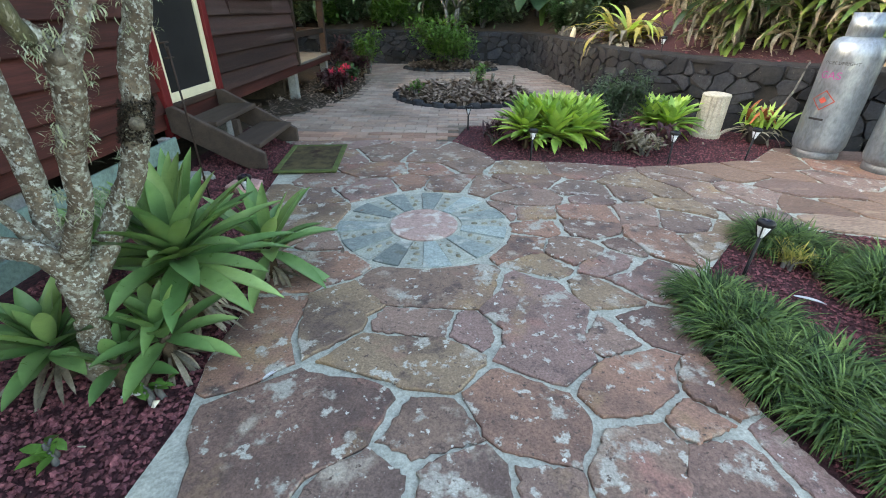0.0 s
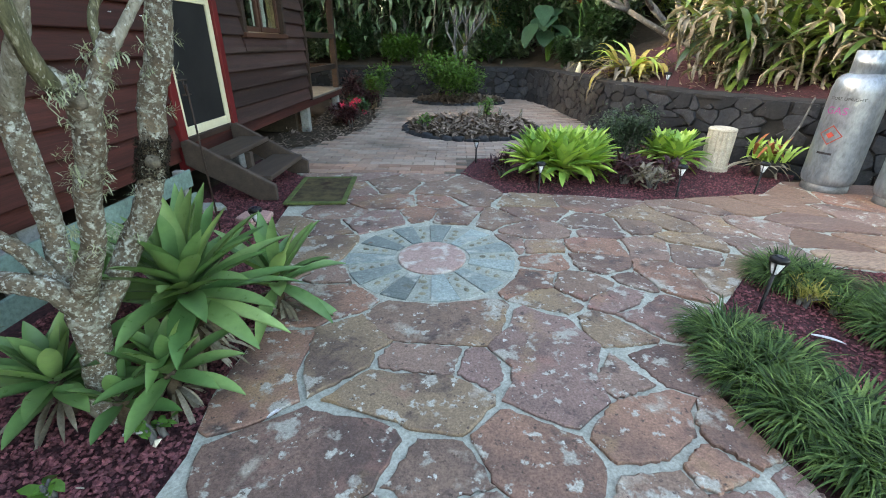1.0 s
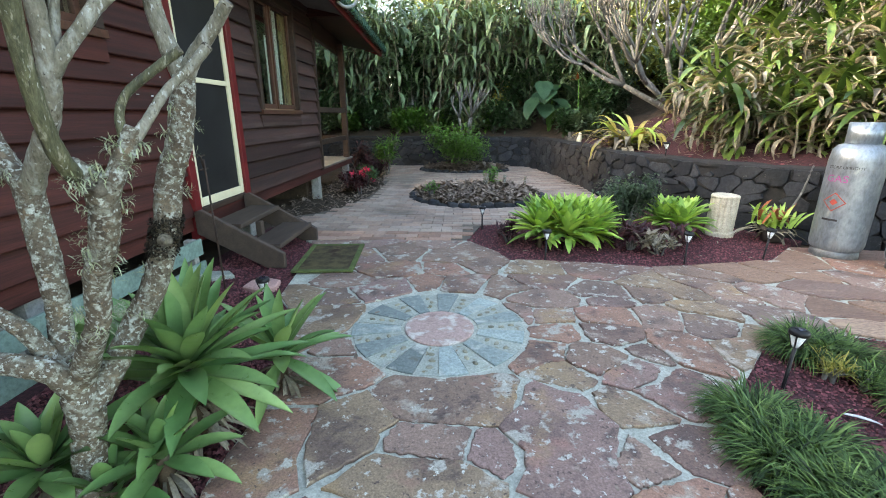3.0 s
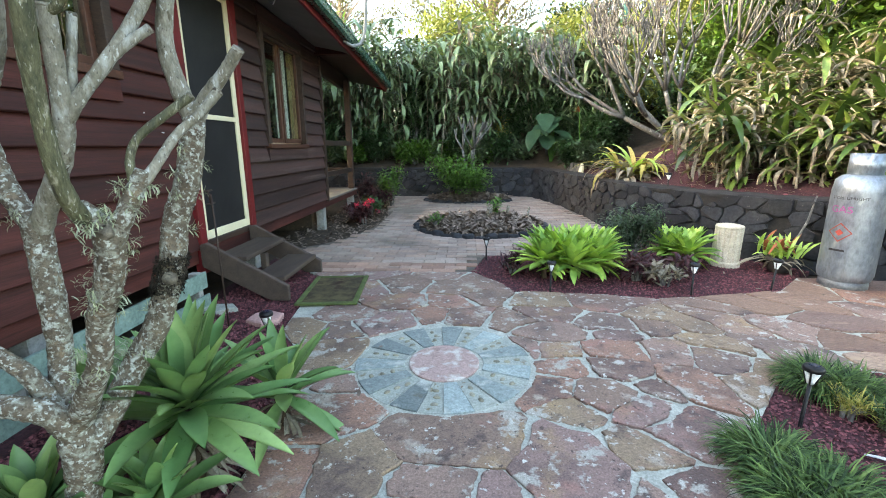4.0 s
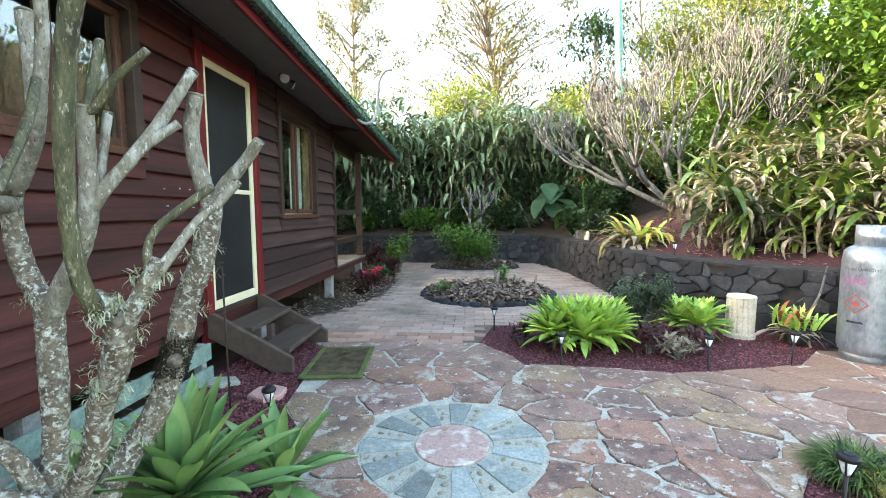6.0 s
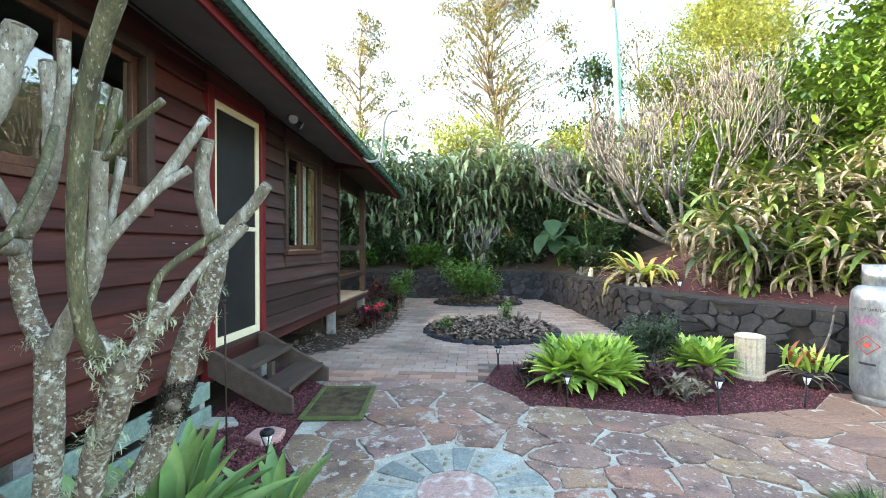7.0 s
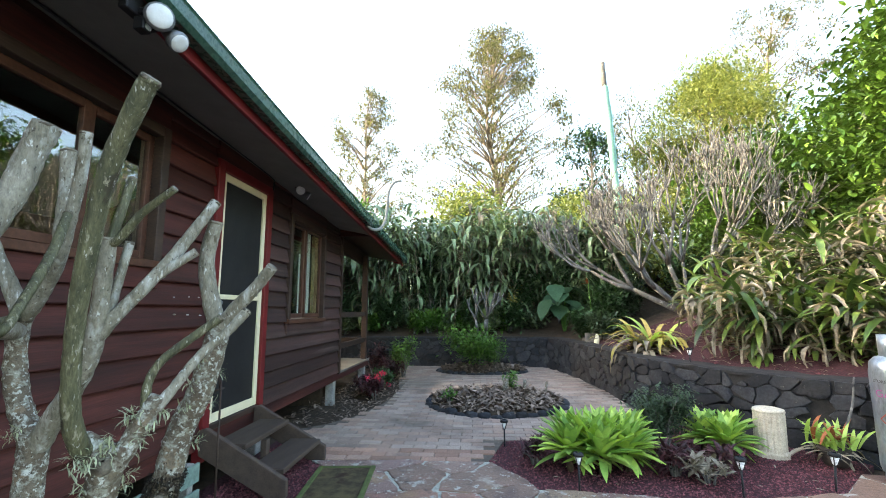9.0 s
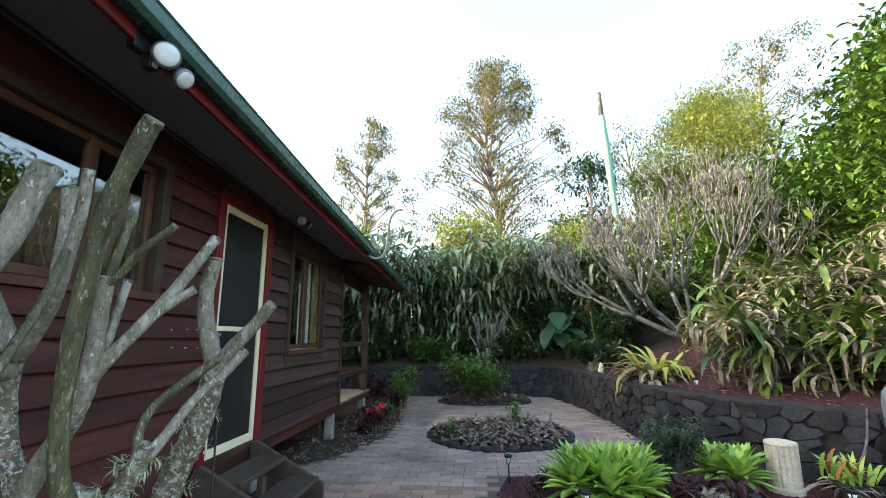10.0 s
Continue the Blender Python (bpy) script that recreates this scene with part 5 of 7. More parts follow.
rosette("agave", (-0.42, 1.9, 0.0), 22, 0.36, 0.066, M_AGAVE, 5, "leaning green agave offset beside the flagstones", stem=0.12, dry=40, tilt=(-0.35, -0.6))
rosette("agave", (-1.25, 1.9, 0.0), 14, 0.34, 0.085, M_AGAVE, 7, "green agave behind the frangipani trunk", stem=0.08)
rosette("agave", (-0.8, 1.75, 0.0), 12, 0.28, 0.08, M_AGAVE, 9, "green agave offset among the trunks", stem=0.08)
BRIGHT = "bright lime-green agave clump in the scoria bed"
for i, (x, y, s2) in enumerate(((1.12, 4.2, 0.34), (1.36, 4.12, 0.34), (1.6, 4.22, 0.34), (1.2, 4.45, 0.38), (1.45, 4.4, 0.4), (1.68, 4.5, 0.38), (1.3, 4.3, 0.4), (1.55, 4.3, 0.36))):
    rosette("agave", (x, y, 0.0), 54, s2 * 1.0, 0.072, M_AGAVE_B, 20 + i, BRIGHT, stem=0.12, flat=-0.1, power=0.62)
for i, (x, y, s2) in enumerate(((2.58, 4.55, 0.3), (2.46, 4.72, 0.34), (2.7, 4.74, 0.34))):
    rosette("agave", (x, y, 0.0), 44, s2 * 0.95, 0.068, M_AGAVE_B, 40 + i, "small bright green agave beside the cream bollard", stem=0.12, flat=-0.1, power=0.62)


def grass_clump(x, y, radius, count, height, seed, z=0.0):
    r = np.random.default_rng(seed)
    rad = radius * 0.55 * np.sqrt(r.uniform(0, 1, count))
    a = r.uniform(0, 6.28, count)
    base = np.column_stack([x + rad * np.cos(a), y + rad * np.sin(a), np.full(count, z)])
    az = a + r.normal(0, 0.5, count)
    v, f = leaves(base, az, r.uniform(0.75, 1.45, count), height * r.uniform(0.8, 1.5, count), r.uniform(0.005, 0.0095, count), r.uniform(1.2, 2.7, count), n=6, mid=False, peak=0.2)
    ob = put("mondo_grass", mesh_fast("mondo_grass", v, f), M_GRASS)
    return tagged(ob, "dark green arching mondo grass clump on red gravel", "grass", group="mondo grass clumps")


k = 0
for x, y, r2 in ((1.5, 1.72, 0.17), (1.47, 1.5, 0.18), (1.5, 1.3, 0.17), (1.58, 1.12, 0.18), (1.66, 0.94, 0.18), (1.74, 0.76, 0.18), (1.82, 0.6, 0.18), (1.62, 1.58, 0.13), (1.68, 1.3, 0.15), (1.8, 1.05, 0.17), (1.9, 0.85, 0.17),
                 (2.12, 2.3, 0.2), (2.22, 2.22, 0.15), (2.3, 1.8, 0.2), (2.45, 1.95, 0.2), (2.35, 1.55, 0.22), (2.2, 1.35, 0.2), (2.5, 1.6, 0.22), (2.1, 1.15, 0.2), (2.4, 1.3, 0.22), (2.62, 1.85, 0.2), (2.7, 1.4, 0.22), (2.0, 0.95, 0.18), (2.25, 1.0, 0.2)):
    k += 1
    grass_clump(x + 0.05, y, r2, int(1000 * (r2 / 0.18) ** 2), 0.15, 100 + k)


# ---- shrubs and bed plants ----
def bush(name, at, spread, height, count, leaf, material, seed, label, category="shrub", droop=0.6, stems=8, width=0.35, el=(-0.3, 1.1), twigs=M_TWIG, n=3):
    r = np.random.default_rng(seed)
    plant = thing(name, label, category)
    g = Geo()
    tips = []
    for i in range(stems):
        a = r.uniform(0, 6.28)
        e = spread * r.uniform(0.2, 0.85)
        h = height * r.uniform(0.5, 0.95)
        mid2 = np.array([e * 0.4 * math.cos(a), e * 0.4 * math.sin(a), h * 0.55])
        end = np.array([e * math.cos(a), e * math.sin(a), h])
        q = spline([(0.02 * math.cos(a), 0.02 * math.sin(a), -0.04), mid2, end], 3)
        g.add(*tube(q, np.linspace(0.012, 0.004, len(q)) * max(1, height), 5))
        tips.append((mid2, end))
    put("stem_cluster", g.mesh("stem_cluster"), twigs, plant)["kind"] = "stuff"
    pick = r.integers(0, stems, count)
    t = r.uniform(0.2, 1.1, count)[:, None]
    m0, m1 = np.array([tips[i][0] for i in pick]), np.array([tips[i][1] for i in pick])
    base = m0 * (1 - t) + m1 * t + r.normal(0, 0.14, (count, 3)) * np.array([spread, spread, height])
    base[:, 2] = np.clip(base[:, 2], 0.02, height * 1.1)
    L = leaf * r.uniform(0.6, 1.3, count)
    v, f = leaves(base, r.uniform(0, 6.28, count), r.uniform(el[0], el[1], count), L, L * width, droop * r.uniform(0.3, 1.5, count), n=n, fold=0.25)
    put("foliage", mesh_fast("foliage", v, f), material, plant)
    plant.location = at
    return plant


bush("dark_shrub", (2.1, 4.75, 0.0), 0.32, 0.56, 4200, 0.042, M_FERN, 60, "dark grey-green small-leaved shrub in the scoria bed", stems=22)
bush("purple_plant", (1.95, 4.15, 0.0), 0.2, 0.2, 160, 0.12, M_PURPLE, 61, "low dark purple-brown leafy plant on red gravel", width=0.25)
bush("purple_plant", (2.15, 4.0, 0.0), 0.22, 0.16, 140, 0.11, M_DRY, 62, "low dry brown groundcover plant on red gravel", width=0.3)
bush("purple_plant", (0.85, 4.35, 0.0), 0.16, 0.18, 120, 0.13, M_PURPLE, 63, "small dark red cordyline on red gravel", width=0.14, el=(0.3, 1.3))
bush("purple_plant", (2.35, 4.2, 0.0), 0.15, 0.2, 120, 0.11, M_PURPLE, 64, "low dark purple-brown leafy plant on red gravel", width=0.25)
bush("olive_plant", (2.1, 2.06, 0.0), 0.1, 0.08, 160, 0.08, M_YELLOW, 65, "small yellow-green grassy weed on gravel", width=0.06, el=(0.2, 1.3))
bush("olive_plant", (2.22, 2.0, 0.0), 0.11, 0.08, 200, 0.09, M_GRASS, 66, "small dull green grassy tuft on gravel", width=0.06, el=(0.2, 1.3))
bush("weed", (-0.72, 0.95, 0.0), 0.05, 0.06, 14, 0.05, M_SHRUB, 67, "tiny bright green weed seedling in the gravel", stems=4, width=0.55)
bush("weed", (-0.55, 1.17, 0.0), 0.06, 0.06, 20, 0.04, M_SHRUB, 68, "tiny green weed by the agaves", stems=4, width=0.5)

brom = thing("bromeliad", "green and orange bromeliad in a dark pot by the wall", "bromeliad")
g = Geo()
g.add(*tube([(0, 0, 0), (0, 0, 0.02), (0, 0, 0.14), (0, 0, 0.16), (0, 0, 0.14)], [0.08, 0.09, 0.12, 0.125, 0.1], 16))
put("pot", g.mesh("pot"), M_POT, brom, "dark brown plastic pot")
r = np.random.default_rng(70)
for mt, nn, ln, zz in ((M_AGAVE_B, 46, 0.26, 0.15), (M_ORANGE, 14, 0.24, 0.2), (M_DRY, 26, 0.24, 0.12)):
    az = r.uniform(0, 6.28, nn)
    off = r.normal(0, 0.07, (nn, 2))
    dry2 = mt is M_DRY
    v, f = leaves(np.column_stack([off, np.full(nn, zz)]), az, r.uniform(-0.5, 0.3, nn) if dry2 else r.uniform(0.6, 1.4, nn), ln * r.uniform(0.7, 1.2, nn), 0.035, r.uniform(0.3, 1.3, nn), n=5)
    put("foliage", mesh_fast("foliage", v, f), mt, brom, "dry straw-coloured leaves" if dry2 else "")
brom.location = (3.42, 4.46, 0)

# round mulch beds in the brick paving
def round_bed(cx, cy, rx, ry, seed, label):
    r = np.random.default_rng(seed)
    bed = thing("round_bed", label, "garden bed")
    k = 40
    v = [(cx, cy, 0.12)]
    for sc, z in ((0.6, 0.1), (0.92, 0.05), (1.0, -0.03)):
        v += [(cx + rx * sc * math.cos(2 * math.pi * i / k), cy + ry * sc * math.sin(2 * math.pi * i / k), z + r.normal(0, 0.008)) for i in range(k)]
    f = [(0, 1 + i, 1 + (i + 1) % k) for i in range(k)]
    for q in range(2):
        f += [(1 + q * k + i, 1 + (q + 1) * k + i, 1 + (q + 1) * k + (i + 1) % k, 1 + q * k + (i + 1) % k) for i in range(k)]
    put("mound", mesh_of("mound", v, f), M_SOIL, bed)
    n = 2600
    a, rad = r.uniform(0, 6.28, n), np.sqrt(r.uniform(0, 1, n)) * 0.95
    base = np.column_stack([cx + rx * rad * np.cos(a), cy + ry * rad * np.sin(a), 0.135 - 0.1 * rad ** 2 + r.uniform(-0.01, 0.03, n)])
    L = r.uniform(0.05, 0.13, n)
    v, f = leaves(base, r.uniform(0, 6.28, n), r.uniform(-0.4, 0.7, n), L, L * r.uniform(0.3, 0.6, n), r.uniform(-0.5, 1.0, n), n=2, fold=0.5)
    ob = put("litter", mesh_fast("litter", v, f), M_BARK_MULCH, bed, "brown bark and dead leaf litter")
    ob["kind"] = "stuff"
    m2 = int(2 * math.pi * (rx + ry) / 2 / 0.15)
    for i in range(m2):
        a = 2 * math.pi * i / m2
        th = np.linspace(0, 2 * math.pi, 9, endpoint=False)
        rr = r.uniform(0.06, 0.1, 9)
        me = slab_mesh("rim_stone", np.cos(th) * rr * 1.1, np.sin(th) * rr * 0.75, -0.04, r.uniform(0.025, 0.07), 0.02, 0.015)
        put("rim_stone", me, M_BASALT, bed, m=pose(cx + rx * math.cos(a), cy + ry * math.sin(a), 0, r.uniform(-8, 8), r.uniform(-8, 8), math.degrees(a) + 90))


round_bed(0.62, 6.88, 0.98, 0.92, 80, "round bed of bark mulch edged with basalt rocks")
round_bed(0.46, 10.15, 0.95, 0.55, 81, "far round bed of mulch edged with rocks")
bush("weed", (-0.05, 6.4, 0.1), 0.12, 0.15, 90, 0.06, M_SHRUB, 82, "small green seedling in the mulch bed", width=0.5)
bush("green_shrub", (0.35, 10.0, 0.05), 0.8, 0.85, 4200, 0.08, M_SHRUB, 83, "light green bushy shrub in the far round bed", stems=16, width=0.45)
bush("weed", (0.85, 7.2, 0.1), 0.25, 0.3, 160, 0.07, M_SHRUB, 84, "thin green regrowth in the mulch bed", width=0.5)
for i, (x, y, h2, r2) in enumerate(((0.75, 6.95, 0.25, 0.05), (1.35, 7.0, 0.2, 0.02), (1.05, 7.15, 0.2, 0.03))):
    g = Geo()
    g.add(*tube([(0, 0, 0), (0.01, 0, h2 * 0.6), (0.02, 0.01, h2)], [r2, r2 * 0.9, r2 * 0.85], 9))
    ob = put("cut_stump", g.mesh("cut_stump"), M_BARK)
    ob.location = (x, y, 0.08)
    tagged(ob, "short sawn-off tree stump in the mulch bed", "stump")


def bare_tree(name, at, limbs, seed, label, spread=0.75, r0=0.05, levels=4, length=1.0, lean=(0, 0), rise=0.35):
    """A leafless frangipani: forking stubby limbs."""
    r = random.Random(seed)
    tree = thing(name, label, "tree")

    def grow(g, p, d, rad, ln, level):
        pts, rr = [p], [rad]
        q, dd = p.copy(), d.copy()
        for i in range(3):
            dd = (dd + Vector((r.gauss(0, 0.09), r.gauss(0, 0.09), rise * (0.05 if level < 1 else 0.2 if level < 2 else 0.4)))).normalized()
            q = q + dd * ln / 3
            pts.append(q.copy())
            rr.append(rad * (1 - 0.1 * (i + 1)))
        g.add(*tube(pts, rr, 6 if level > 1 else 8))
        if level >= levels:
            return
        for _ in range(r.choice((2, 3, 3)) if level > 0 else 3):
            side = Vector((r.gauss(0, 1), r.gauss(0, 1), r.gauss(0, 0.35)))
            side = (side - side.dot(dd) * dd).normalized()
            grow(g, q, (dd + side * spread * r.uniform(0.6, 1.1)).normalized(), max(rad * 0.66, 0.0095), ln * r.uniform(0.55, 0.82), level + 1)

    for d, rad, ln in limbs:
        g = Geo()
        grow(g, Vector((0, 0, -0.1)), Vector(d).normalized(), rad, ln, 0)
        put("limb", g.mesh("limb"), M_TWIG, tree)
    tree.location = at
    return tree


bare_tree("bare_frangipani", (4.8, 9.7, 1.25), [((-1.0, -0.1, 0.5), 0.07, 1.3), ((-0.8, 0.1, 0.75), 0.06, 1.3), ((-0.35, 0.0, 0.9), 0.06, 1.2), ((0.25, -0.15, 0.9), 0.055, 1.2), ((-0.1, 0.2, 1.0), 0.05, 1.2),
                                                  ((0.75, 0.0, 0.75), 0.055, 1.25), ((-0.9, -0.35, 0.6), 0.055, 1.15), ((0.5, 0.2, 0.9), 0.05, 1.3)], 3, "spreading leafless grey frangipani on the bank", levels=5, spread=0.66, rise=0.55)
bare_tree("bare_frangipani", (0.5, 10.6, 0.6), [((-0.3, 0, 0.9), 0.04, 0.65), ((0.35, 0.1, 0.8), 0.035, 0.65), ((0.05, -0.2, 1), 0.035, 0.65)], 9, "small leafless grey frangipani in the far bed", levels=2, spread=0.6)

# planting under the veranda
for i, (x, y, h2) in enumerate(((-1.4, 7.6, 0.26), (-1.35, 8.2, 0.28), (-1.35, 8.9, 0.4), (-1.45, 9.7, 0.6), (-1.8, 9.5, 0.6))):
    bush("veranda_shrub", (x, y, -0.03), 0.35, h2, 900, 0.07, M_DARKLEAF if i % 2 else M_PURPLE, 90 + i, "dark leafy shrub under the veranda edge", width=0.45)
bush("veranda_shrub", (-1.15, 9.3, -0.03), 0.3, 0.75, 900, 0.07, M_SHRUB, 96, "green leafy shrub beside the brick paving", width=0.5)
flowers = bush("flowering_plant", (-1.28, 7.3, -0.03), 0.26, 0.3, 420, 0.08, M_PURPLE, 97, "dark-leaved plant with bright pink flowers", width=0.4)
r = np.random.default_rng(98)
nn = 90
cl = r.normal(0, 0.1, (6, 3)) * np.array([1.2, 1.2, 0.8]) + np.array([0.05, 0, 0.26])
base = cl[r.integers(0, 6, nn)] + r.normal(0, 0.02, (nn, 3))
v, f = leaves(base, r.uniform(0, 6.28, nn), r.uniform(-0.2, 1.4, nn), 0.04, 0.03, 0.8, n=2)
put("blossom", mesh_fast("blossom", v, f), M_PINK, flowers, "bright pink petals")
LITTER = [(-1.7, 5.4), (-1.42, 5.65), (-1.22, 6.0), (-1.0, 6.85), (-0.95, 7.9), (-1.2, 9.3), (-2.0, 9.3), (-2.2, 5.4)]
r = np.random.default_rng(99)
q = scatter(r, LITTER, 900)
L = r.uniform(0.03, 0.1, len(q))
v, f = leaves(np.column_stack([q, r.uniform(-0.06, 0.0, len(q))]), r.uniform(0, 6.28, len(q)), r.uniform(-0.4, 0.5, len(q)), L, L * 0.4, r.uniform(-0.5, 1, len(q)), n=2, fold=0.4)
tagged(put("leaf_litter", mesh_fast("leaf_litter", v, f), M_BARK_MULCH), "brown dead leaves and bark along the paving edge", "leaf litter", kind="stuff")


# ---- bank planting ----
def cane_clump(name, at, canes, height, lean_to, leaf, seed, label, material, per=14, spread=0.6, droop=1.0, dead=0.1, width=0.16, rise=(-0.4, 0.7)):
    """Arching canes with long paired leaves (ginger or bamboo-like)."""
    r = np.random.default_rng(seed)
    plant = thing(name, label, "shrub")
    g = Geo()
    B, A, E = [], [], []
    for i in range(canes):
        a = lean_to + r.normal(0, 0.75)
        h = height * r.uniform(0.55, 1.05)
        e = h * r.uniform(0.25, 0.7)
        x, y = r.normal(0, spread, 2)
        q = spline([(x, y, -0.1), (x + e * 0.2 * math.cos(a), y + e * 0.2 * math.sin(a), h * 0.55), (x + e * 0.6 * math.cos(a), y + e * 0.6 * math.sin(a), h * 0.9), (x + e * 1.2 * math.cos(a), y + e * 1.2 * math.sin(a), h * 0.93)], 4)
        g.add(*tube(q, np.linspace(0.014, 0.006, len(q)), 5))
        for j in range(per):
            t = 0.1 + 0.9 * j / per
            p = q[min(int(t * (len(q) - 1)), len(q) - 1)]
            B.append(p + r.normal(0, 0.02, 3))
            A.append(a + (1 if j % 2 else -1) * r.uniform(0.3, 1.2))
            E.append(r.uniform(*rise))
    B, A, E = np.array(B), np.array(A), np.array(E)
    n = len(B)
    isdead = r.uniform(0, 1, n) < dead
    L = leaf * r.uniform(0.65, 1.25, n)
    put("cane_cluster", g.mesh("cane_cluster"), M_DRY, plant)["kind"] = "stuff"
    for sel, mt, nm in ((~isdead, material, "foliage"), (isdead, M_DRY, "dead_foliage")):
        if sel.any():
            gone = nm == "dead_foliage"
            d = droop * r.uniform(0.5, 1.6, sel.sum()) + (r.uniform(0.6, 2.2, sel.sum()) if gone else 0)
            v, f = leaves(B[sel], A[sel], E[sel], L[sel] * (0.85 if gone else 1.0), L[sel] * width * r.uniform(0.45 if gone else 0.8, 1.0 if gone else 1.3, sel.sum()), d, n=6, fold=1.1 if gone else 0.3, curl=0.6 if gone else 0.0)
            if gone:
                v = v + r.normal(0, 0.008, v.shape)
            put(nm, mesh_fast(nm, v, f), mt, plant)
    plant.location = at
    return plant


GING = "arching shell ginger clump with yellow-green leaves and dead leaf sheaths"
for i, (x, y, h2, c) in enumerate(((4.3, 6.75, 0.95, 22), (4.15, 6.0, 0.75, 22), (4.7, 5.45, 0.6, 18), (5.2, 5.15, 0.65, 18), (4.75, 5.65, 0.8, 20), (5.3, 5.25, 0.9, 20), (5.95, 4.95, 1.05, 20), (5.05, 6.5, 1.15, 22), (5.7, 6.0, 1.3, 22), (5.4, 7.4, 1.3, 20),
                                   (6.4, 5.7, 1.5, 22), (6.2, 6.9, 1.5, 20), (7.1, 6.2, 1.7, 20), (7.0, 7.5, 1.7, 20), (6.7, 4.9, 1.3, 18), (7.5, 5.2, 1.6, 18))):
    cane_clump("shell_ginger", (x, y, bank_height(x, y) - 0.05), c, h2, math.pi * 1.15, 0.52, 110 + i, GING, M_GINGER, per=18, spread=0.3, dead=0.4, droop=0.7, width=0.12, rise=(-0.3, 0.9))
# yellowing strap-leaved plant spilling over the wall
yl = thing("strap_plant", "yellowing strap-leaved plant with brown dead leaves on the wall top", "plant")
r = np.random.default_rng(130)
for mt, nn, ln in ((M_YELLOW, 44, 0.85), (M_DRY, 110, 0.8), (M_AGAVE_B, 10, 0.85)):
    az = r.uniform(0, 6.28, nn)
    dry2 = mt is M_DRY
    v, f = leaves(np.column_stack([r.normal(0, 0.12, (nn, 2)), np.zeros(nn)]), az, r.uniform(0.2, 1.1, nn) if dry2 else r.uniform(0.7, 1.4, nn), ln * r.uniform(0.6, 1.2, nn), 0.075, r.uniform(1.4, 2.6, nn) if dry2 else r.uniform(1.3, 2.6, nn), n=7)
    put("foliage", mesh_fast("foliage", v, f), mt, yl)
yl.location = (3.05, 7.45, 0.66)

vine = thing("dry_vine", "thin dry grey vine stalk hanging down the basalt wall", "vine")
g = Geo()
q = spline([(3.78, 4.62, 0.7), (3.68, 4.5, 0.71), (3.62, 4.47, 0.5), (3.53, 4.45, 0.3), (3.46, 4.43, 0.0)], 5)
g.add(*tube(q, np.linspace(0.006, 0.012, len(q)), 7, wobble=0.15, rng=random.Random(7)))
put("stalk", g.mesh("stalk"), M_TWIG, vine)
bird = thing("flower_stalk", "orange-red crane-shaped flower on a green stalk", "flower")
g = Geo()
g.add(*tube(spline([(2.94, 10.4, 0.6), (2.93, 10.4, 1.3), (2.89, 10.4, 1.92)], 4), [0.01] * 9, 6))
put("stalk", g.mesh("stalk"), M_SHRUB, bird)
r = np.random.default_rng(135)
v, f = leaves(np.tile([[2.89, 10.4, 1.92]], (7, 1)), r.uniform(2.4, 4.2, 7), r.uniform(-0.1, 1.1, 7), 0.17, 0.04, 0.2, n=3)
put("petal", mesh_fast("petal", v, f), M_ORANGE, bird, "orange-red pointed petals")

# elephant ears, dark strap plants and low greenery on the far terrace
ear = thing("elephant_ear", "dark green elephant ear plant behind the wall", "plant")
r = np.random.default_rng(140)
g = Geo()
for i in range(16):
    a = r.uniform(0, 6.28)
    ln = r.uniform(0.6, 1.2)
    tip = np.array([0.35 * math.cos(a) * r.uniform(0.3, 1.4), 0.35 * math.sin(a), ln])
    q = spline([(0, 0, -0.05), tip * np.array([0.4, 0.4, 0.7]), tip], 4)
    g.add(*tube(q, np.linspace(0.014, 0.007, len(q)), 5))
    v, f = leaves([tip - np.array([0, 0, 0])], -1.57 + r.normal(0, 0.9), r.uniform(-0.9, -0.2), r.uniform(0.42, 0.62), r.uniform(0.34, 0.46), 0.5, n=7, fold=0.15, peak=0.25)
    put("blade", mesh_fast("blade", v, f), M_ELEPHANT, ear)
put("stalk_cluster", g.mesh("stalk_cluster"), M_SHRUB, ear)["kind"] = "stuff"
ear.location = (2.55, 11.6, bank_height(2.55, 11.6))
bush("palm_tuft", (3.5, 11.2, bank_height(3.5, 11.2)), 0.5, 0.9, 500, 0.7, M_DARKLEAF, 141, "dark green cycad-like tuft on the bank", width=0.05, el=(0.2, 1.3), droop=1.2, n=5)
for i in range(12):
    x = -5.0 + i * 0.62
    bush("terrace_plant", (x, 11.7 + 0.25 * (i % 3), bank_height(x, 11.8) - 0.03), 0.4, 0.5, 420, 0.2, M_HEDGE if i % 2 else M_SHRUB, 150 + i, "low green leafy plant on the far terrace", width=0.35)
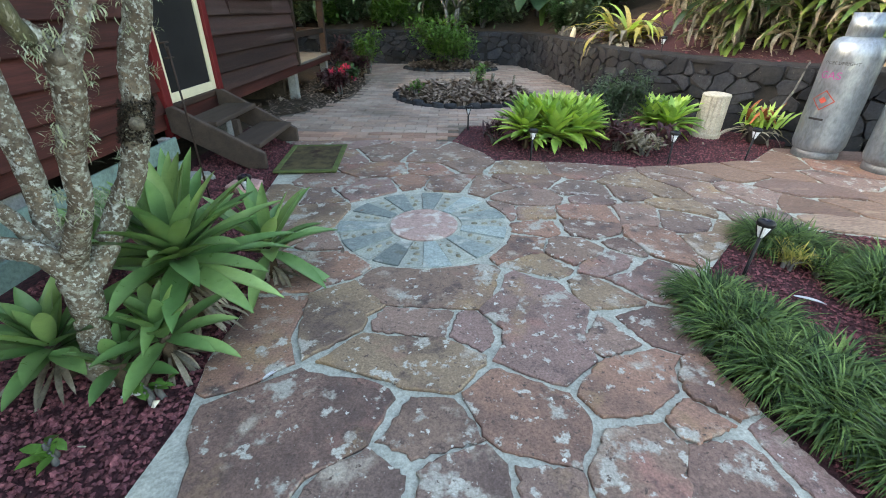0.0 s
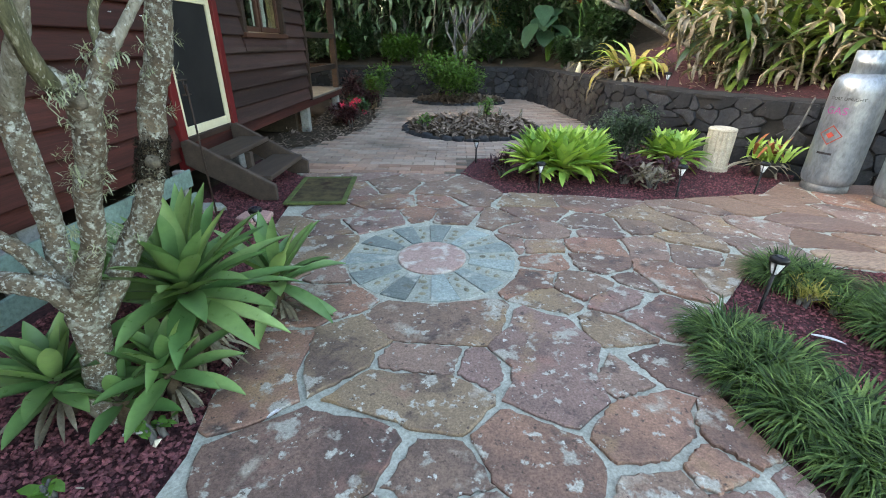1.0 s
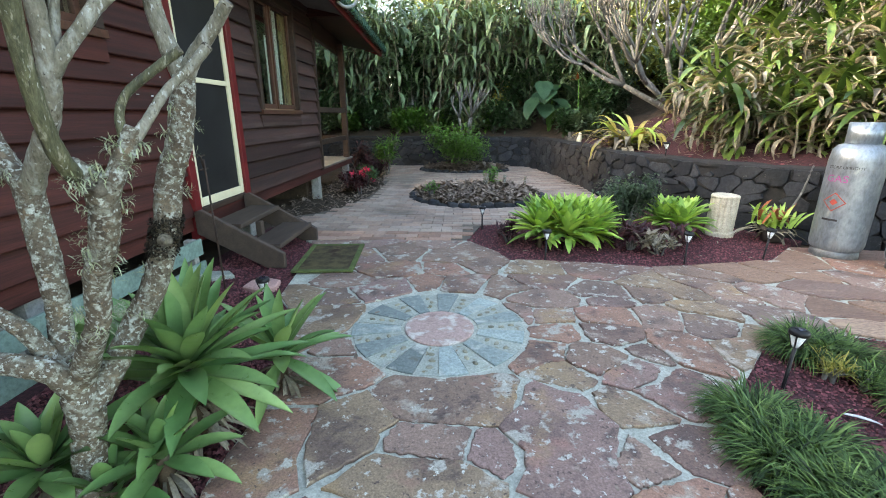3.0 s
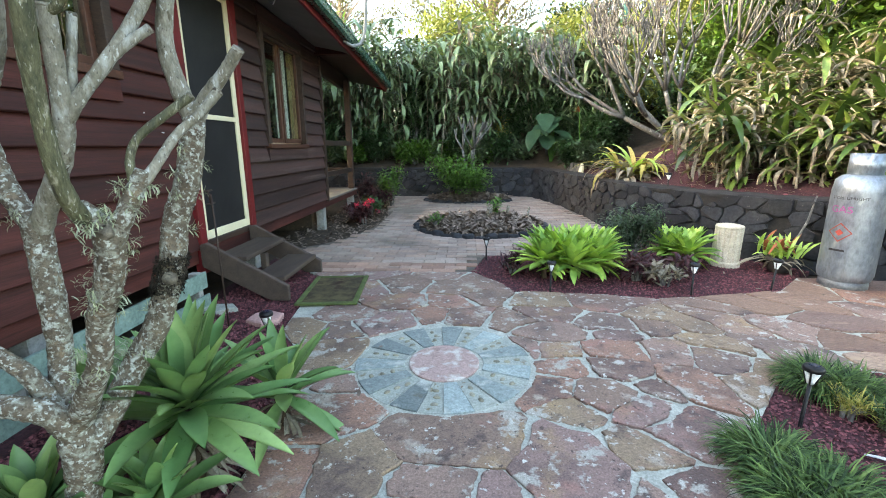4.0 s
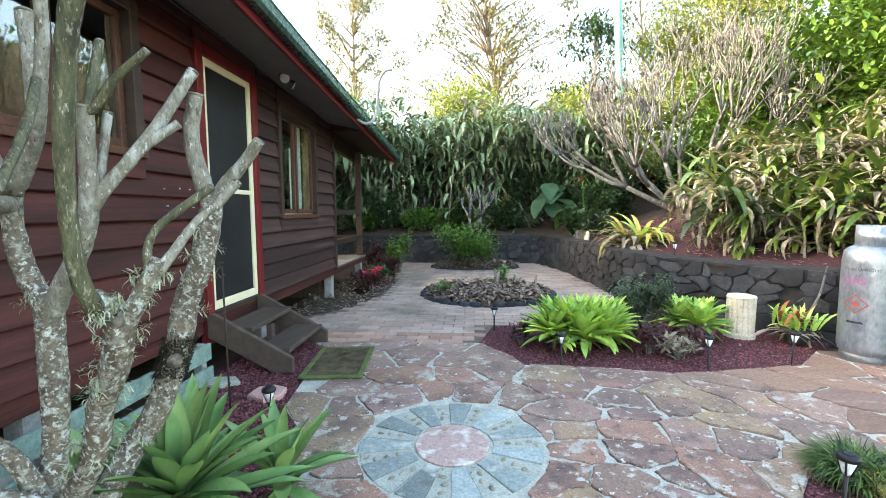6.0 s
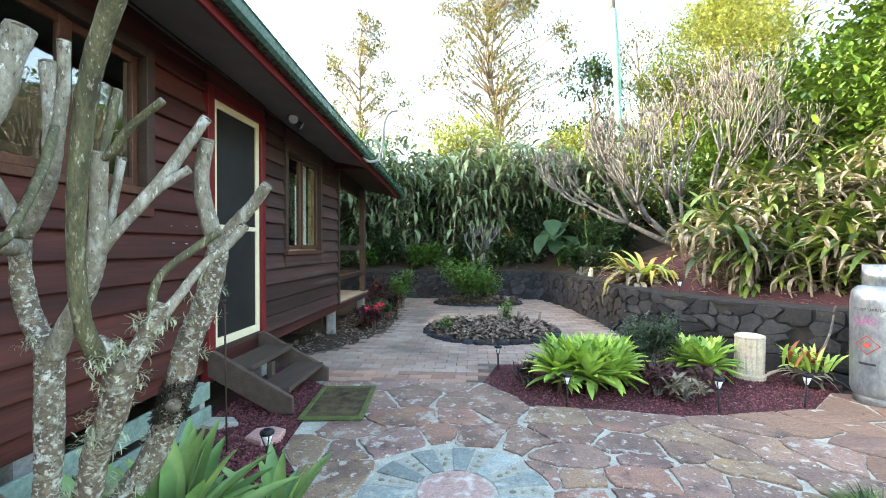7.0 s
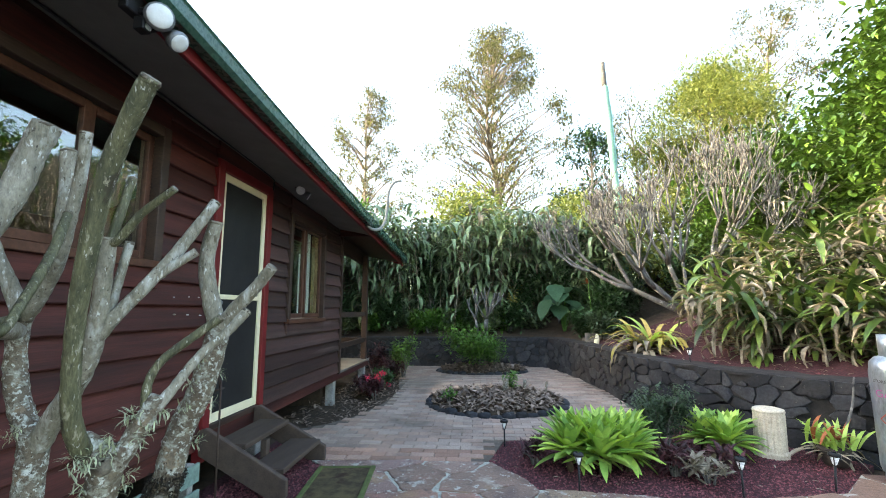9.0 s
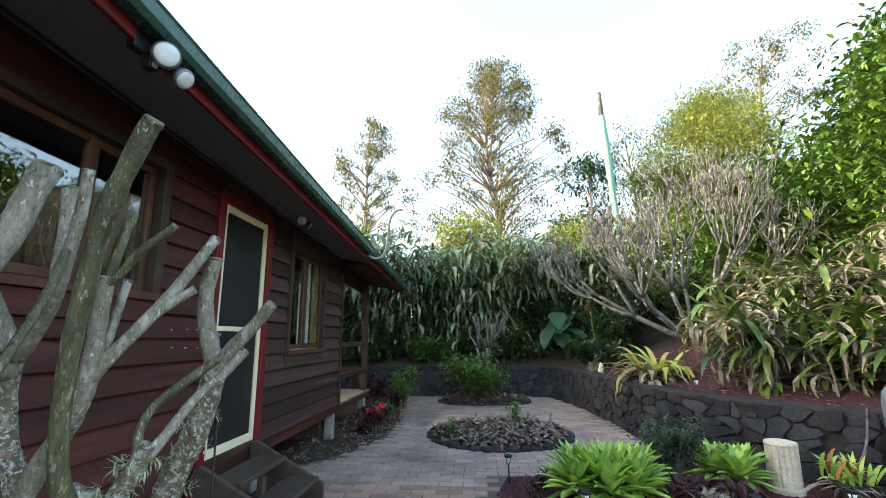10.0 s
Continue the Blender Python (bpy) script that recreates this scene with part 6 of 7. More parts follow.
for i, (x, y, s2, h2, mt) in enumerate(((2.75, 10.3, 0.35, 0.6, M_DARKLEAF), (3.0, 9.6, 0.35, 0.5, M_FERN), (3.4, 10.5, 0.5, 0.9, M_DARKLEAF), (2.6, 12.3, 0.6, 1.5, M_DARKLEAF), (4.0, 11.2, 0.6, 1.1, M_FERN), (3.1, 11.9, 0.5, 1.2, M_HEDGE),
                                        (1.2, 11.75, 0.45, 0.7, M_DARKLEAF), (0.2, 11.9, 0.5, 0.8, M_DARKLEAF), (-0.9, 11.8, 0.5, 0.6, M_SHRUB), (-2.0, 11.9, 0.5, 0.9, M_DARKLEAF), (-3.2, 11.9, 0.6, 1.0, M_DARKLEAF), (5.3, 10.9, 0.7, 1.3, M_DARKLEAF), (5.9, 9.6, 0.6, 1.2, M_DARKLEAF))):
    bush("terrace_plant", (x, y, bank_height(x, y) - 0.04), s2, h2, 1300, 0.15, mt, 180 + i, "dark leafy planting on the terrace below the hedge", width=0.35, stems=12)
bush("dark_shrub", (-1.0, 12.6, 0.9), 0.6, 2.0, 2600, 0.14, M_DARKLEAF, 170, "dark green shrub before the hedge", width=0.4, stems=14)
bush("dark_shrub", (1.6, 12.6, 0.9), 0.6, 1.6, 2000, 0.14, M_DARKLEAF, 171, "dark green shrub before the hedge", width=0.4, stems=14)
bush("yellow_shrub", (1.35, 12.3, 1.0), 0.3, 0.9, 260, 0.08, M_YELLOW, 172, "small shrub with yellow flowers by the hedge", width=0.6)
bush("dark_shrub", (3.6, 12.8, 1.2), 0.9, 2.2, 3000, 0.16, M_DARKLEAF, 173, "dark green shrub at the foot of the bank trees", width=0.4, stems=14)

# tall drooping-leaved hedge
for i in range(15):
    x = -7.2 + i * 0.78
    y = 13.4 + 0.5 * math.sin(i * 1.7)
    cane_clump("hedge_cane", (x, y, 0.9), 34, 3.15 + 0.25 * math.sin(i * 2.3), -1.57, 0.58, 200 + i, "tall hedge of arching canes with long drooping leaves", M_HEDGE, per=20, spread=0.45, droop=1.6, dead=0.07, width=0.15)
for i in range(8):
    x = -7 + i * 1.5
    bush("tall_shrub", (x, 14.9, 0.9), 0.9, 3.1, 3600, 0.2, M_DARKLEAF, 230 + i, "dense dark foliage behind the hedge", width=0.4, stems=16)


def leafy_tree(name, at, height, crown_r, crown_z, count, leaf, material, seed, label, trunk_r=0.16, gaps=0.5, clumps=40, width=0.4, squash=1.0, trunk=M_TRUNK, droop=0.6, clump_r=0.28):
    r = np.random.default_rng(seed)
    tree = thing(name, label, "tree")
    g = Geo()
    top = height * 0.9
    line = spline([(0, 0, -0.3), (r.normal(0, 0.15), r.normal(0, 0.15), height * 0.35), (r.normal(0, 0.3), r.normal(0, 0.3), height * 0.65), (0, 0, top)], 5)
    g.add(*tube(line, np.linspace(trunk_r, trunk_r * 0.2, len(line)), 9))
    cen = []
    for i in range(clumps):
        t = r.uniform(0, 1)
        z = crown_z + (height - crown_z) * t
        prof = math.sin(math.pi * min(1, 0.12 + 0.88 * t) ** 0.8) ** 0.6
        a = r.uniform(0, 6.28)
        rad = crown_r * prof * r.uniform(0.35, 1.0) * squash
        c = np.array([rad * math.cos(a), rad * math.sin(a), z])
        cen.append(c)
        s0 = line[min(int(np.clip((z - 0.25 * rad - height * 0.1) / top, 0.1, 0.95) * (len(line) - 1)), len(line) - 1)]
        q = spline([s0, (s0 + c) / 2 + np.array([0, 0, 0.08 * rad]), c], 3)
        g.add(*tube(q, np.linspace(trunk_r * 0.3, trunk_r * 0.06, len(q)), 5))
    put("trunk", g.mesh("trunk"), trunk, tree)
    cen = np.array(cen)
    pick = r.integers(0, clumps, count)
    base = cen[pick] + r.normal(0, crown_r * clump_r * (1 - gaps * 0.5), (count, 3)) * np.array([1, 1, 0.75])
    L = leaf * r.uniform(0.6, 1.3, count)
    v, f = leaves(base, r.uniform(0, 6.28, count), r.uniform(-0.9, 0.9, count), L, L * width, droop * r.uniform(0.2, 1.6, count), n=2, fold=0.2)
    put("crown", mesh_fast("crown", v, f), material, tree)
    tree.location = at
    return tree


leafy_tree("gum_tree", (-6.4, 26, 2), 13.3, 3.4, 2.5, 13000, 0.17, M_GUM, 300, "tall airy gum tree against the sky", gaps=1.0, clumps=110, clump_r=0.14)
leafy_tree("gum_tree", (1.7, 26, 2), 16.6, 5.2, 2.5, 27000, 0.19, M_GUM, 301, "tall broad gum tree with an open crown", gaps=1.0, clumps=210, trunk_r=0.22, clump_r=0.12)
leafy_tree("gum_tree", (17.8, 25, 4), 15.5, 2.8, 10.0, 4200, 0.18, M_GUM, 302, "slender gum tree with a flat sparse crown", gaps=1.0, clumps=30, clump_r=0.2)
leafy_tree("round_tree", (13.6, 24.5, 3), 11.6, 4.0, 3.5, 46000, 0.2, M_LIME, 303, "sunlit yellow-green round-headed tree", clumps=110, clump_r=0.24)
leafy_tree("dark_tree", (6.8, 24, 2), 9.2, 2.0, 4.0, 5000, 0.26, M_DARKLEAF, 304, "small dark green tree on the skyline", clumps=40)
leafy_tree("gum_tree", (10.0, 27, 3), 11.5, 2.2, 5.0, 3000, 0.18, M_GUM, 305, "thin pale gum sapling on the skyline", gaps=1.0, clumps=24)
leafy_tree("broadleaf_tree", (9.3, 8.3, 2.2), 5.0, 2.8, 0.2, 44000, 0.17, M_GLOSSY, 306, "dense broadleaf tree with glossy green leaves", clumps=120, trunk=M_TWIG, clump_r=0.2, width=0.5, trunk_r=0.14)
leafy_tree("broadleaf_tree", (8.2, 12.4, 2.2), 3.5, 2.6, 0.1, 30000, 0.18, M_GLOSSY, 307, "dense dark green broadleaf tree behind the frangipani", clumps=100, trunk=M_TWIG, clump_r=0.2, width=0.5)
leafy_tree("broadleaf_tree", (10.4, 4.0, 2.2), 4.4, 2.4, 0.2, 12000, 0.21, M_GLOSSY, 309, "dense broadleaf tree mirrored in the cabin window", clumps=90, trunk=M_TWIG, clump_r=0.2, width=0.5)
leafy_tree("broadleaf_tree", (5.6, 14.9, 2.0), 2.7, 2.2, 0.2, 9000, 0.2, M_LIME, 308, "light green leafy tree beyond the bank", clumps=70, trunk=M_TWIG, width=0.45)
for i, x in enumerate((-9, -4.5, 0.2, 4.5)):
    leafy_tree("far_shrubbery", (x, 17.5 + (i % 2), 1), 5.0 - 0.25 * (i % 2), 2.2, 0.3, 8000, 0.24, M_LIME if i != 1 else M_SHRUB, 320 + i, "sunlit light green shrubbery beyond the hedge", clumps=60, width=0.35)

for i, (x, y) in enumerate(((-6.7, 9.9), (-7.0, 11.7), (-6.2, 13.0), (-9.0, 10.8))):
    leafy_tree("dark_tree", (x, y, -0.1), 6.2, 1.9, 0.5, 9000, 0.2, M_DARKLEAF if i % 2 else M_SHRUB, 340 + i, "dense dark green tree beyond the veranda", clumps=80, trunk=M_TWIG, width=0.45, clump_r=0.22)

# teal pole on the hill
pole = thing("garden_pole", "tall leaning pole wrapped in pale teal cloth with a dark tip", "pole")
g = Geo()
q = spline([(4.95, 14, 1.5), (4.86, 14, 4.2), (4.78, 14, 5.6), (4.72, 14, 7.0), (4.66, 14, 8.2), (4.62, 14, 8.6)], 6)
g.add(*tube(q, [0.11] * (len(q) - 3) + [0.1, 0.09, 0.085], 10, wobble=0.16, rng=random.Random(3)))
put("wrap", g.mesh("wrap"), M_POLE, pole)
g = Geo()
q = spline([(4.62, 14, 8.55), (4.61, 14, 9.0), (4.6, 14, 9.4)], 3)
g.add(*tube(q, np.linspace(0.09, 0.07, len(q)), 9, wobble=0.1, rng=random.Random(5)))
put("tip", g.mesh("tip"), M_TWIG, pole, "dark bare wood tip")


# ---- gravel ----
def gravel(name, poly, count, size, z, seed, label, material=M_SCORIA):
    r = np.random.default_rng(seed)
    q = scatter(r, poly, count)
    s2 = size * r.uniform(0.5, 1.3, len(q))
    v, f = rocks(r, np.column_stack([q, z + r.uniform(-0.3, 0.8, len(q)) * size]), s2)
    return tagged(put(name, mesh_fast(name, v, f, False), material), label, "gravel", kind="stuff")


gravel("scoria", [(-1.3, 0.3), (-0.46, 0.3), (-0.44, 0.85), (-0.42, 1.1), (-0.47, 1.36), (-0.45, 1.9), (-0.52, 2.2), (-0.62, 2.6), (-0.85, 2.9), (-1.5, 2.9), (-1.5, 0.3)], 16000, 0.0105, -0.018, 400, "loose dark red scoria chips beside the path")
gravel("scoria", [(-1.6, 2.9), (-0.85, 2.9), (-0.9, 3.36), (-0.98, 4.15), (-1.15, 4.3), (-1.7, 4.9)], 5000, 0.009, -0.016, 401, "loose red scoria chips under the steps")
gravel("scoria", MID_BED, 16000, 0.008, -0.008, 402, "loose red scoria chips in the bed")
gravel("scoria", [(1.5, 0.8), (1.5, 1.8), (1.98, 2.33), (2.5, 2.52), (2.9, 2.4), (2.9, 0.8)], 9000, 0.008, -0.008, 403, "loose red scoria chips under the grass")
r = np.random.default_rng(410)
q = np.vstack([scatter(r, LEFT_BED, 40), scatter(r, MID_BED, 60), scatter(r, RIGHT_BED, 40)])
L = r.uniform(0.02, 0.07, len(q))
v, f = leaves(np.column_stack([q, np.full(len(q), 0.004)]), r.uniform(0, 6.28, len(q)), r.uniform(-0.1, 0.3, len(q)), L, L * 0.25, r.uniform(0, 0.6, len(q)), n=4)
tagged(put("fallen_leaves", mesh_fast("fallen_leaves", v, f), M_DRY), "pale dry fallen leaves scattered on the gravel", "fallen leaves", kind="stuff")


r = np.random.default_rng(415)
pts = []
for _ in range(420):
    k2 = r.integers(33, wl - 14)
    d2 = r.uniform(0.28, 2.2) ** 1.2
    p = WALL_LINE[k2] + OUT[k2] * d2 + r.normal(0, 0.12, 2)
    pts.append((p[0], p[1], bank_height(p[0], p[1]) + 0.02))
L = r.uniform(0.04, 0.14, len(pts))
v, f = leaves(pts, r.uniform(0, 6.28, len(pts)), r.uniform(-0.1, 0.4, len(pts)), L, L * 0.22, r.uniform(0, 0.8, len(pts)), n=4)
tagged(put("fallen_leaves", mesh_fast("fallen_leaves", v, f), M_DRY), "pale dry leaves and twigs lying on the red bank", "fallen leaves", kind="stuff")
r = np.random.default_rng(416)
q = np.vstack([scatter(r, FLAG_AREA, 26), scatter(r, BRICK_AREA, 90)])
L = r.uniform(0.015, 0.045, len(q))
v, f = leaves(np.column_stack([q, np.full(len(q), 0.012)]), r.uniform(0, 6.28, len(q)), r.uniform(0, 0.3, len(q)), L, L * 0.5, r.uniform(0, 0.6, len(q)), n=3)
tagged(put("fallen_leaves", mesh_fast("fallen_leaves", v, f), M_BARK_MULCH), "small brown leaf crumbs on the paving", "fallen leaves", kind="stuff")
gravel("bank_scoria", [(2.75, 7.6), (2.95, 6.3), (3.35, 5.4), (3.9, 4.85), (4.6, 4.9), (4.5, 6.0), (4.2, 7.4), (3.9, 8.6), (3.0, 8.8)], 60, 0.02, 0.66, 404, "a few larger red scoria lumps on the bank edge")

for lx, ly, az, ln, wd, lab in ((-0.66, 1.16, 0.5, 0.09, 0.022, "single long pale dry leaf on the dark red gravel"), (-0.23, 1.25, 0.9, 0.06, 0.014, "single curled pale dry leaf on the gravel"), (1.96, 1.80, -0.6, 0.12, 0.02, "pale dry stick-like leaf among the mondo grass")):
    v, f = leaves([(lx, ly, 0.006)], az, 0.12, ln, wd, 0.25, n=6, fold=0.35)
    low = v - np.array([0, 0, 0.002])
    tagged(put("fallen_leaf", mesh_fast("fallen_leaf", np.vstack([v, low]), np.vstack([f, f[:, ::-1] + len(v)])), M_WHITEINK), lab, "leaf")
r = np.random.default_rng(420)
v, f = rocks(r, [(-0.54, 1.14, 0.0)], 0.017)
tagged(put("white_pebble", mesh_fast("white_pebble", v, f, False), M_CREAMSTONE), "small white stone chip on the red gravel", "stone")
crate = thing("slatted_crate", "small weathered grey slatted timber box on the terrace", "box")
zc = bank_height(2.75, 9.75) - 0.02
for i in range(5):
    box("slat", 2.6 + i * 0.07, 2.655 + i * 0.07, 9.7, 9.72, zc, zc + 0.2, M_DECK, crate, bevel=0.003)
for y in (9.72, 9.98):
    box("rail", 2.6, 2.935, y, y + 0.02, zc + 0.03, zc + 0.08, M_DECK, crate, bevel=0.003)
ornament = Geo()
ornament.add(*tube([(0, 0, 0), (0, 0, 0.03), (0.01, 0, 0.1), (0.02, 0, 0.16), (0.015, 0, 0.2), (0, 0, 0.215)], [0.04, 0.05, 0.05, 0.035, 0.03, 0.01], 10))
ob = put("garden_ornament", ornament.mesh("garden_ornament"), M_CREAM)
ob.location = (2.72, 9.3, bank_height(2.72, 9.3) - 0.01)
tagged(ob, "small white garden ornament on the wall top", "ornament")
conduit = thing("conduit", "thin black cable conduit along the soffit", "cable")
g = Geo()
q = spline([(WX + 0.09, -1.0, 2.905), (WX + 0.09, 1.5, 2.8), (WX + 0.09, 3.2, 2.73), (WX + 0.075, 4.35, 2.68), (WX + 0.07, 4.46, 2.64), (WX + 0.07, 4.46, 2.56)], 4)
g.add(*tube(q, [0.008] * len(q), 6))
put("cable", g.mesh("cable"), M_BLACK, conduit)


# ---- paving pieces ----
mosaic = thing("sun_mosaic", "round sunburst stone mosaic of blue slate set in the path", "mosaic")
MC = (0.26, 2.5)
k = 40
th = np.linspace(0, 2 * math.pi, k, endpoint=False)
put("centre_stone", slab_mesh("centre_stone", 0.2 * np.cos(th), 0.21 * np.sin(th), -0.04, 0.009, 0.006), M_DISC, mosaic, "oval pink-grey centre stone", pose(*MC, 0))
r = np.random.default_rng(500)
n = 11
for i in range(n):
    a0 = 2 * math.pi * (i + r.uniform(-0.05, 0.05)) / n + 0.2
    wide = 2 * math.pi / n
    for lo, hi, mt, nm in ((0.01, 0.53, M_BLUESTONE, "slate_wedge"), (0.545, 0.995, M_GREYSTONE, "pebbled_wedge")):
        b0, b1 = a0 + lo * wide, a0 + hi * wide
        if nm == "pebbled_wedge":
            r_in, r_out, high = 0.225, 0.49 + r.uniform(-0.01, 0.01), 0.001
        else:
            r_in, r_out, high = 0.225, 0.497 + r.uniform(-0.012, 0.01), 0.006
        pts = [(r_in * math.cos(b0), r_in * math.sin(b0)), (r_out * math.cos(b0), r_out * math.sin(b0)), (r_out * math.cos((b0 + b1) / 2), r_out * math.sin((b0 + b1) / 2)), (r_out * math.cos(b1), r_out * math.sin(b1)), (r_in * math.cos(b1), r_in * math.sin(b1))]
        cx, cy = np.mean([p[0] for p in pts]), np.mean([p[1] for p in pts])
        me = slab_mesh(nm, np.array([p[0] - cx for p in pts]), np.array([p[1] - cy for p in pts]), -0.04, high, 0.003)
        w = put(nm, me, mt, mosaic, m=pose(MC[0] + cx, MC[1] + cy, 0))
        if nm == "pebbled_wedge":
            for rr in (0.3, 0.36, 0.42):
                t2 = np.linspace(0, 2 * math.pi, 9, endpoint=False)
                bm2 = (b0 + b1) / 2 + r.uniform(-0.04, 0.04)
                put("pebble", slab_mesh("pebble", 0.02 * np.cos(t2), 0.013 * np.sin(t2), -0.02, 0.01, 0.005, 0.004), M_PEBBLE, w,
                    m=pose(rr * math.cos(bm2) - cx, rr * math.sin(bm2) - cy, 0, 0, 0, math.degrees(bm2) + 90 * (i % 2)))

STONES_A = [
    (-0.23, 0.96, 0.08, 1.12, 0.11), (0.17, 0.86, 0.2, 0.9, 0.07), (0.29, 1.05, 0.38, 1.06, 0.08), (0.42, 0.9, 0.46, 0.89, 0.08),
    (0.61, 1.17, 0.72, 1.08, 0.11), (0.67, 0.88, 0.68, 0.89, 0.06), (0.13, 1.38, 0.4, 1.34, 0.08), (-0.08, 1.59, -0.03, 1.69, 0.09),
    (-0.38, 1.4, -0.33, 1.6, 0.09), (-0.33, 1.91, -0.16, 2.01, 0.07), (0.16, 1.83, 0.53, 1.84, 0.08), (0.17, 1.57, 0.35, 1.56, 0.035),
    (0.48, 1.53, 0.53, 1.51, 0.04), (0.77, 1.75, 0.77, 1.42, 0.14), (0.95, 1.2, 1.1, 1.31, 0.08), (0.92, 0.93, 0.97, 1.0, 0.09),
    (1.18, 1.09, 1.21, 1.1, 0.05), (1.17, 0.91, 1.24, 0.96, 0.08), (1.26, 1.26, 1.3, 1.18, 0.03),
]
STONES_B = [
    (1.39, 1.02, 1.42, 0.95, 0.04), (1.02, 1.47, 1.06, 1.5, 0.055), (1.21, 1.58, 1.27, 1.57, 0.06),
    (1.04, 1.82, 1.16, 1.76, 0.04), (1.32, 1.9, 1.42, 1.95, 0.08), (1.17, 2.08, 1.25, 2.08, 0.06), (1.06, 2.2, 1.11, 2.17, 0.08),
    (0.76, 2.22, 0.83, 2.27, 0.06), (0.84, 2.07, 0.89, 2.02, 0.04), (1.15, 2.51, 1.28, 2.44, 0.05), (1.34, 2.29, 1.37, 2.25, 0.03),
    (1.53, 2.34, 1.61, 2.24, 0.07), (1.8, 2.65, 1.88, 2.53, 0.08), (1.58, 2.68, 1.64, 2.7, 0.08), (1.17, 2.67, 1.35, 2.69, 0.05),
    (0.89, 2.94, 1.02, 2.93, 0.07), (0.75, 2.73, 0.78, 2.68, 0.03), (0.9, 3.28, 1.1, 3.26, 0.06),
]
STONES_C = [
    (1.28, 3.12, 1.45, 3.01, 0.06), (1.34, 3.53, 1.65, 3.53, 0.06), (0.89, 3.54, 1.06, 3.52, 0.06), (0.24, 3.9, 0.49, 3.96, 0.1),
    (-0.21, 3.93, -0.07, 4.0, 0.09), (-0.5, 3.86, -0.39, 3.82, 0.05), (-0.27, 3.42, -0.06, 3.46, 0.05), (0.53, 3.57, 0.62, 3.67, 0.05),
    (-0.61, 3.2, -0.41, 3.23, 0.06), (-0.77, 3.01, -0.65, 2.94, 0.05), (-0.28, 3.03, -0.1, 3.15, 0.06), (0.08, 3.22, 0.16, 3.23, 0.05),
    (0.35, 3.2, 0.47, 3.2, 0.06), (0.66, 3.15, 0.74, 3.17, 0.06), (-0.53, 2.46, -0.38, 2.62, 0.09), (-0.23, 2.27, -0.19, 2.26, 0.02),
    (1.75, 3.31, 1.95, 3.08, 0.07), (2.1, 3.32, 2.25, 3.04, 0.08), (2.4, 3.1, 2.58, 3.0, 0.05),
]
STONES_D = [
    (2.45, 3.6, 2.74, 3.47, 0.06), (1.84, 2.83, 2.07, 2.77, 0.04), (2.18, 2.84, 2.35, 2.58, 0.05), (1.8, 2.25, 2.04, 2.46, 0.06),
    (2.87, 3.62, 3.1, 3.49, 0.05), (2.85, 3.23, 3.14, 3.07, 0.05), (3.33, 3.5, 3.44, 3.25, 0.04), (2.71, 2.9, 2.87, 2.77, 0.04),
    (3.09, 2.92, 3.19, 2.73, 0.05), (2.77, 2.6, 2.98, 2.52, 0.04), (-0.5, 2.95, -0.43, 2.9, 0.05), (-0.94, 3.31, -0.84, 3.27, 0.04),
    (1.61, 3.02, 1.75, 3.08, 0.04), (1.34, 2.91, 1.44, 2.96, 0.04), (0.21, 3.51, 0.34, 3.45, 0.04), (0.89, 2.46, 0.98, 2.5, 0.05),
    (0.89, 2.66, 1.01, 2.68, 0.04),
]
r = np.random.default_rng(7)
seeds = STONES_A + STONES_B + STONES_C + STONES_D
# the rest of the paving, out of the way of the stones above
more = []
for _ in range(2600):
    x, y = r.uniform(-0.5, 7.0), r.uniform(-3.0, 4.4)
    if y > 0.75 and x < 3.5 and not (x > 2.3 and y < 2.6):
        lim = 0.3
    else:
        lim = 0.34
    if inside(FLAG_AREA, x, y) and math.hypot(x - MC[0], y - MC[1]) > 0.72 and all(math.hypot(x - (a[0] + a[2]) / 2, y - (a[1] + a[3]) / 2) > lim for a in seeds + more):
        t, ln = r.uniform(-0.5, 0.5), r.uniform(0.02, 0.14)
        more.append((x - ln * math.cos(t), y - ln * math.sin(t), x + ln * math.cos(t), y + ln * math.sin(t), r.uniform(0.04, 0.07)))
seeds = seeds + more + [(MC[0], MC[1], MC[0], MC[1], 0.4)]
flag_cells = cells(seeds[:], 0.010, lambda a, b: inside(FLAG_AREA, a, b) & (np.hypot(a - MC[0], b - MC[1]) > 0.515), angles=44, reach=0.75, rough=0.04, seed=1)
paving = tagged(new("flagstone_paving"), "irregular reddish-brown flagstone paving with pale lichen", "paving", kind="structure")
for cx, cy, dx, dy in flag_cells:
    if math.hypot(cx - MC[0], cy - MC[1]) < 0.1:
        continue
    high = r.uniform(0.004, 0.014)
    dx, dy = straighten(dx, dy, 0.015)
    dx, dy = dx + r.normal(0, 0.0038, len(dx)), dy + r.normal(0, 0.0038, len(dy))
    me = slab_mesh("flagstone", dx, dy, -0.05, high, 0.005)
    put("flagstone", me, M_STONE_RED if cx > 2.3 and r.uniform() < 0.8 else M_STONE, paving, m=pose(cx, cy, 0, r.normal(0, 0.25), r.normal(0, 0.25), 0))

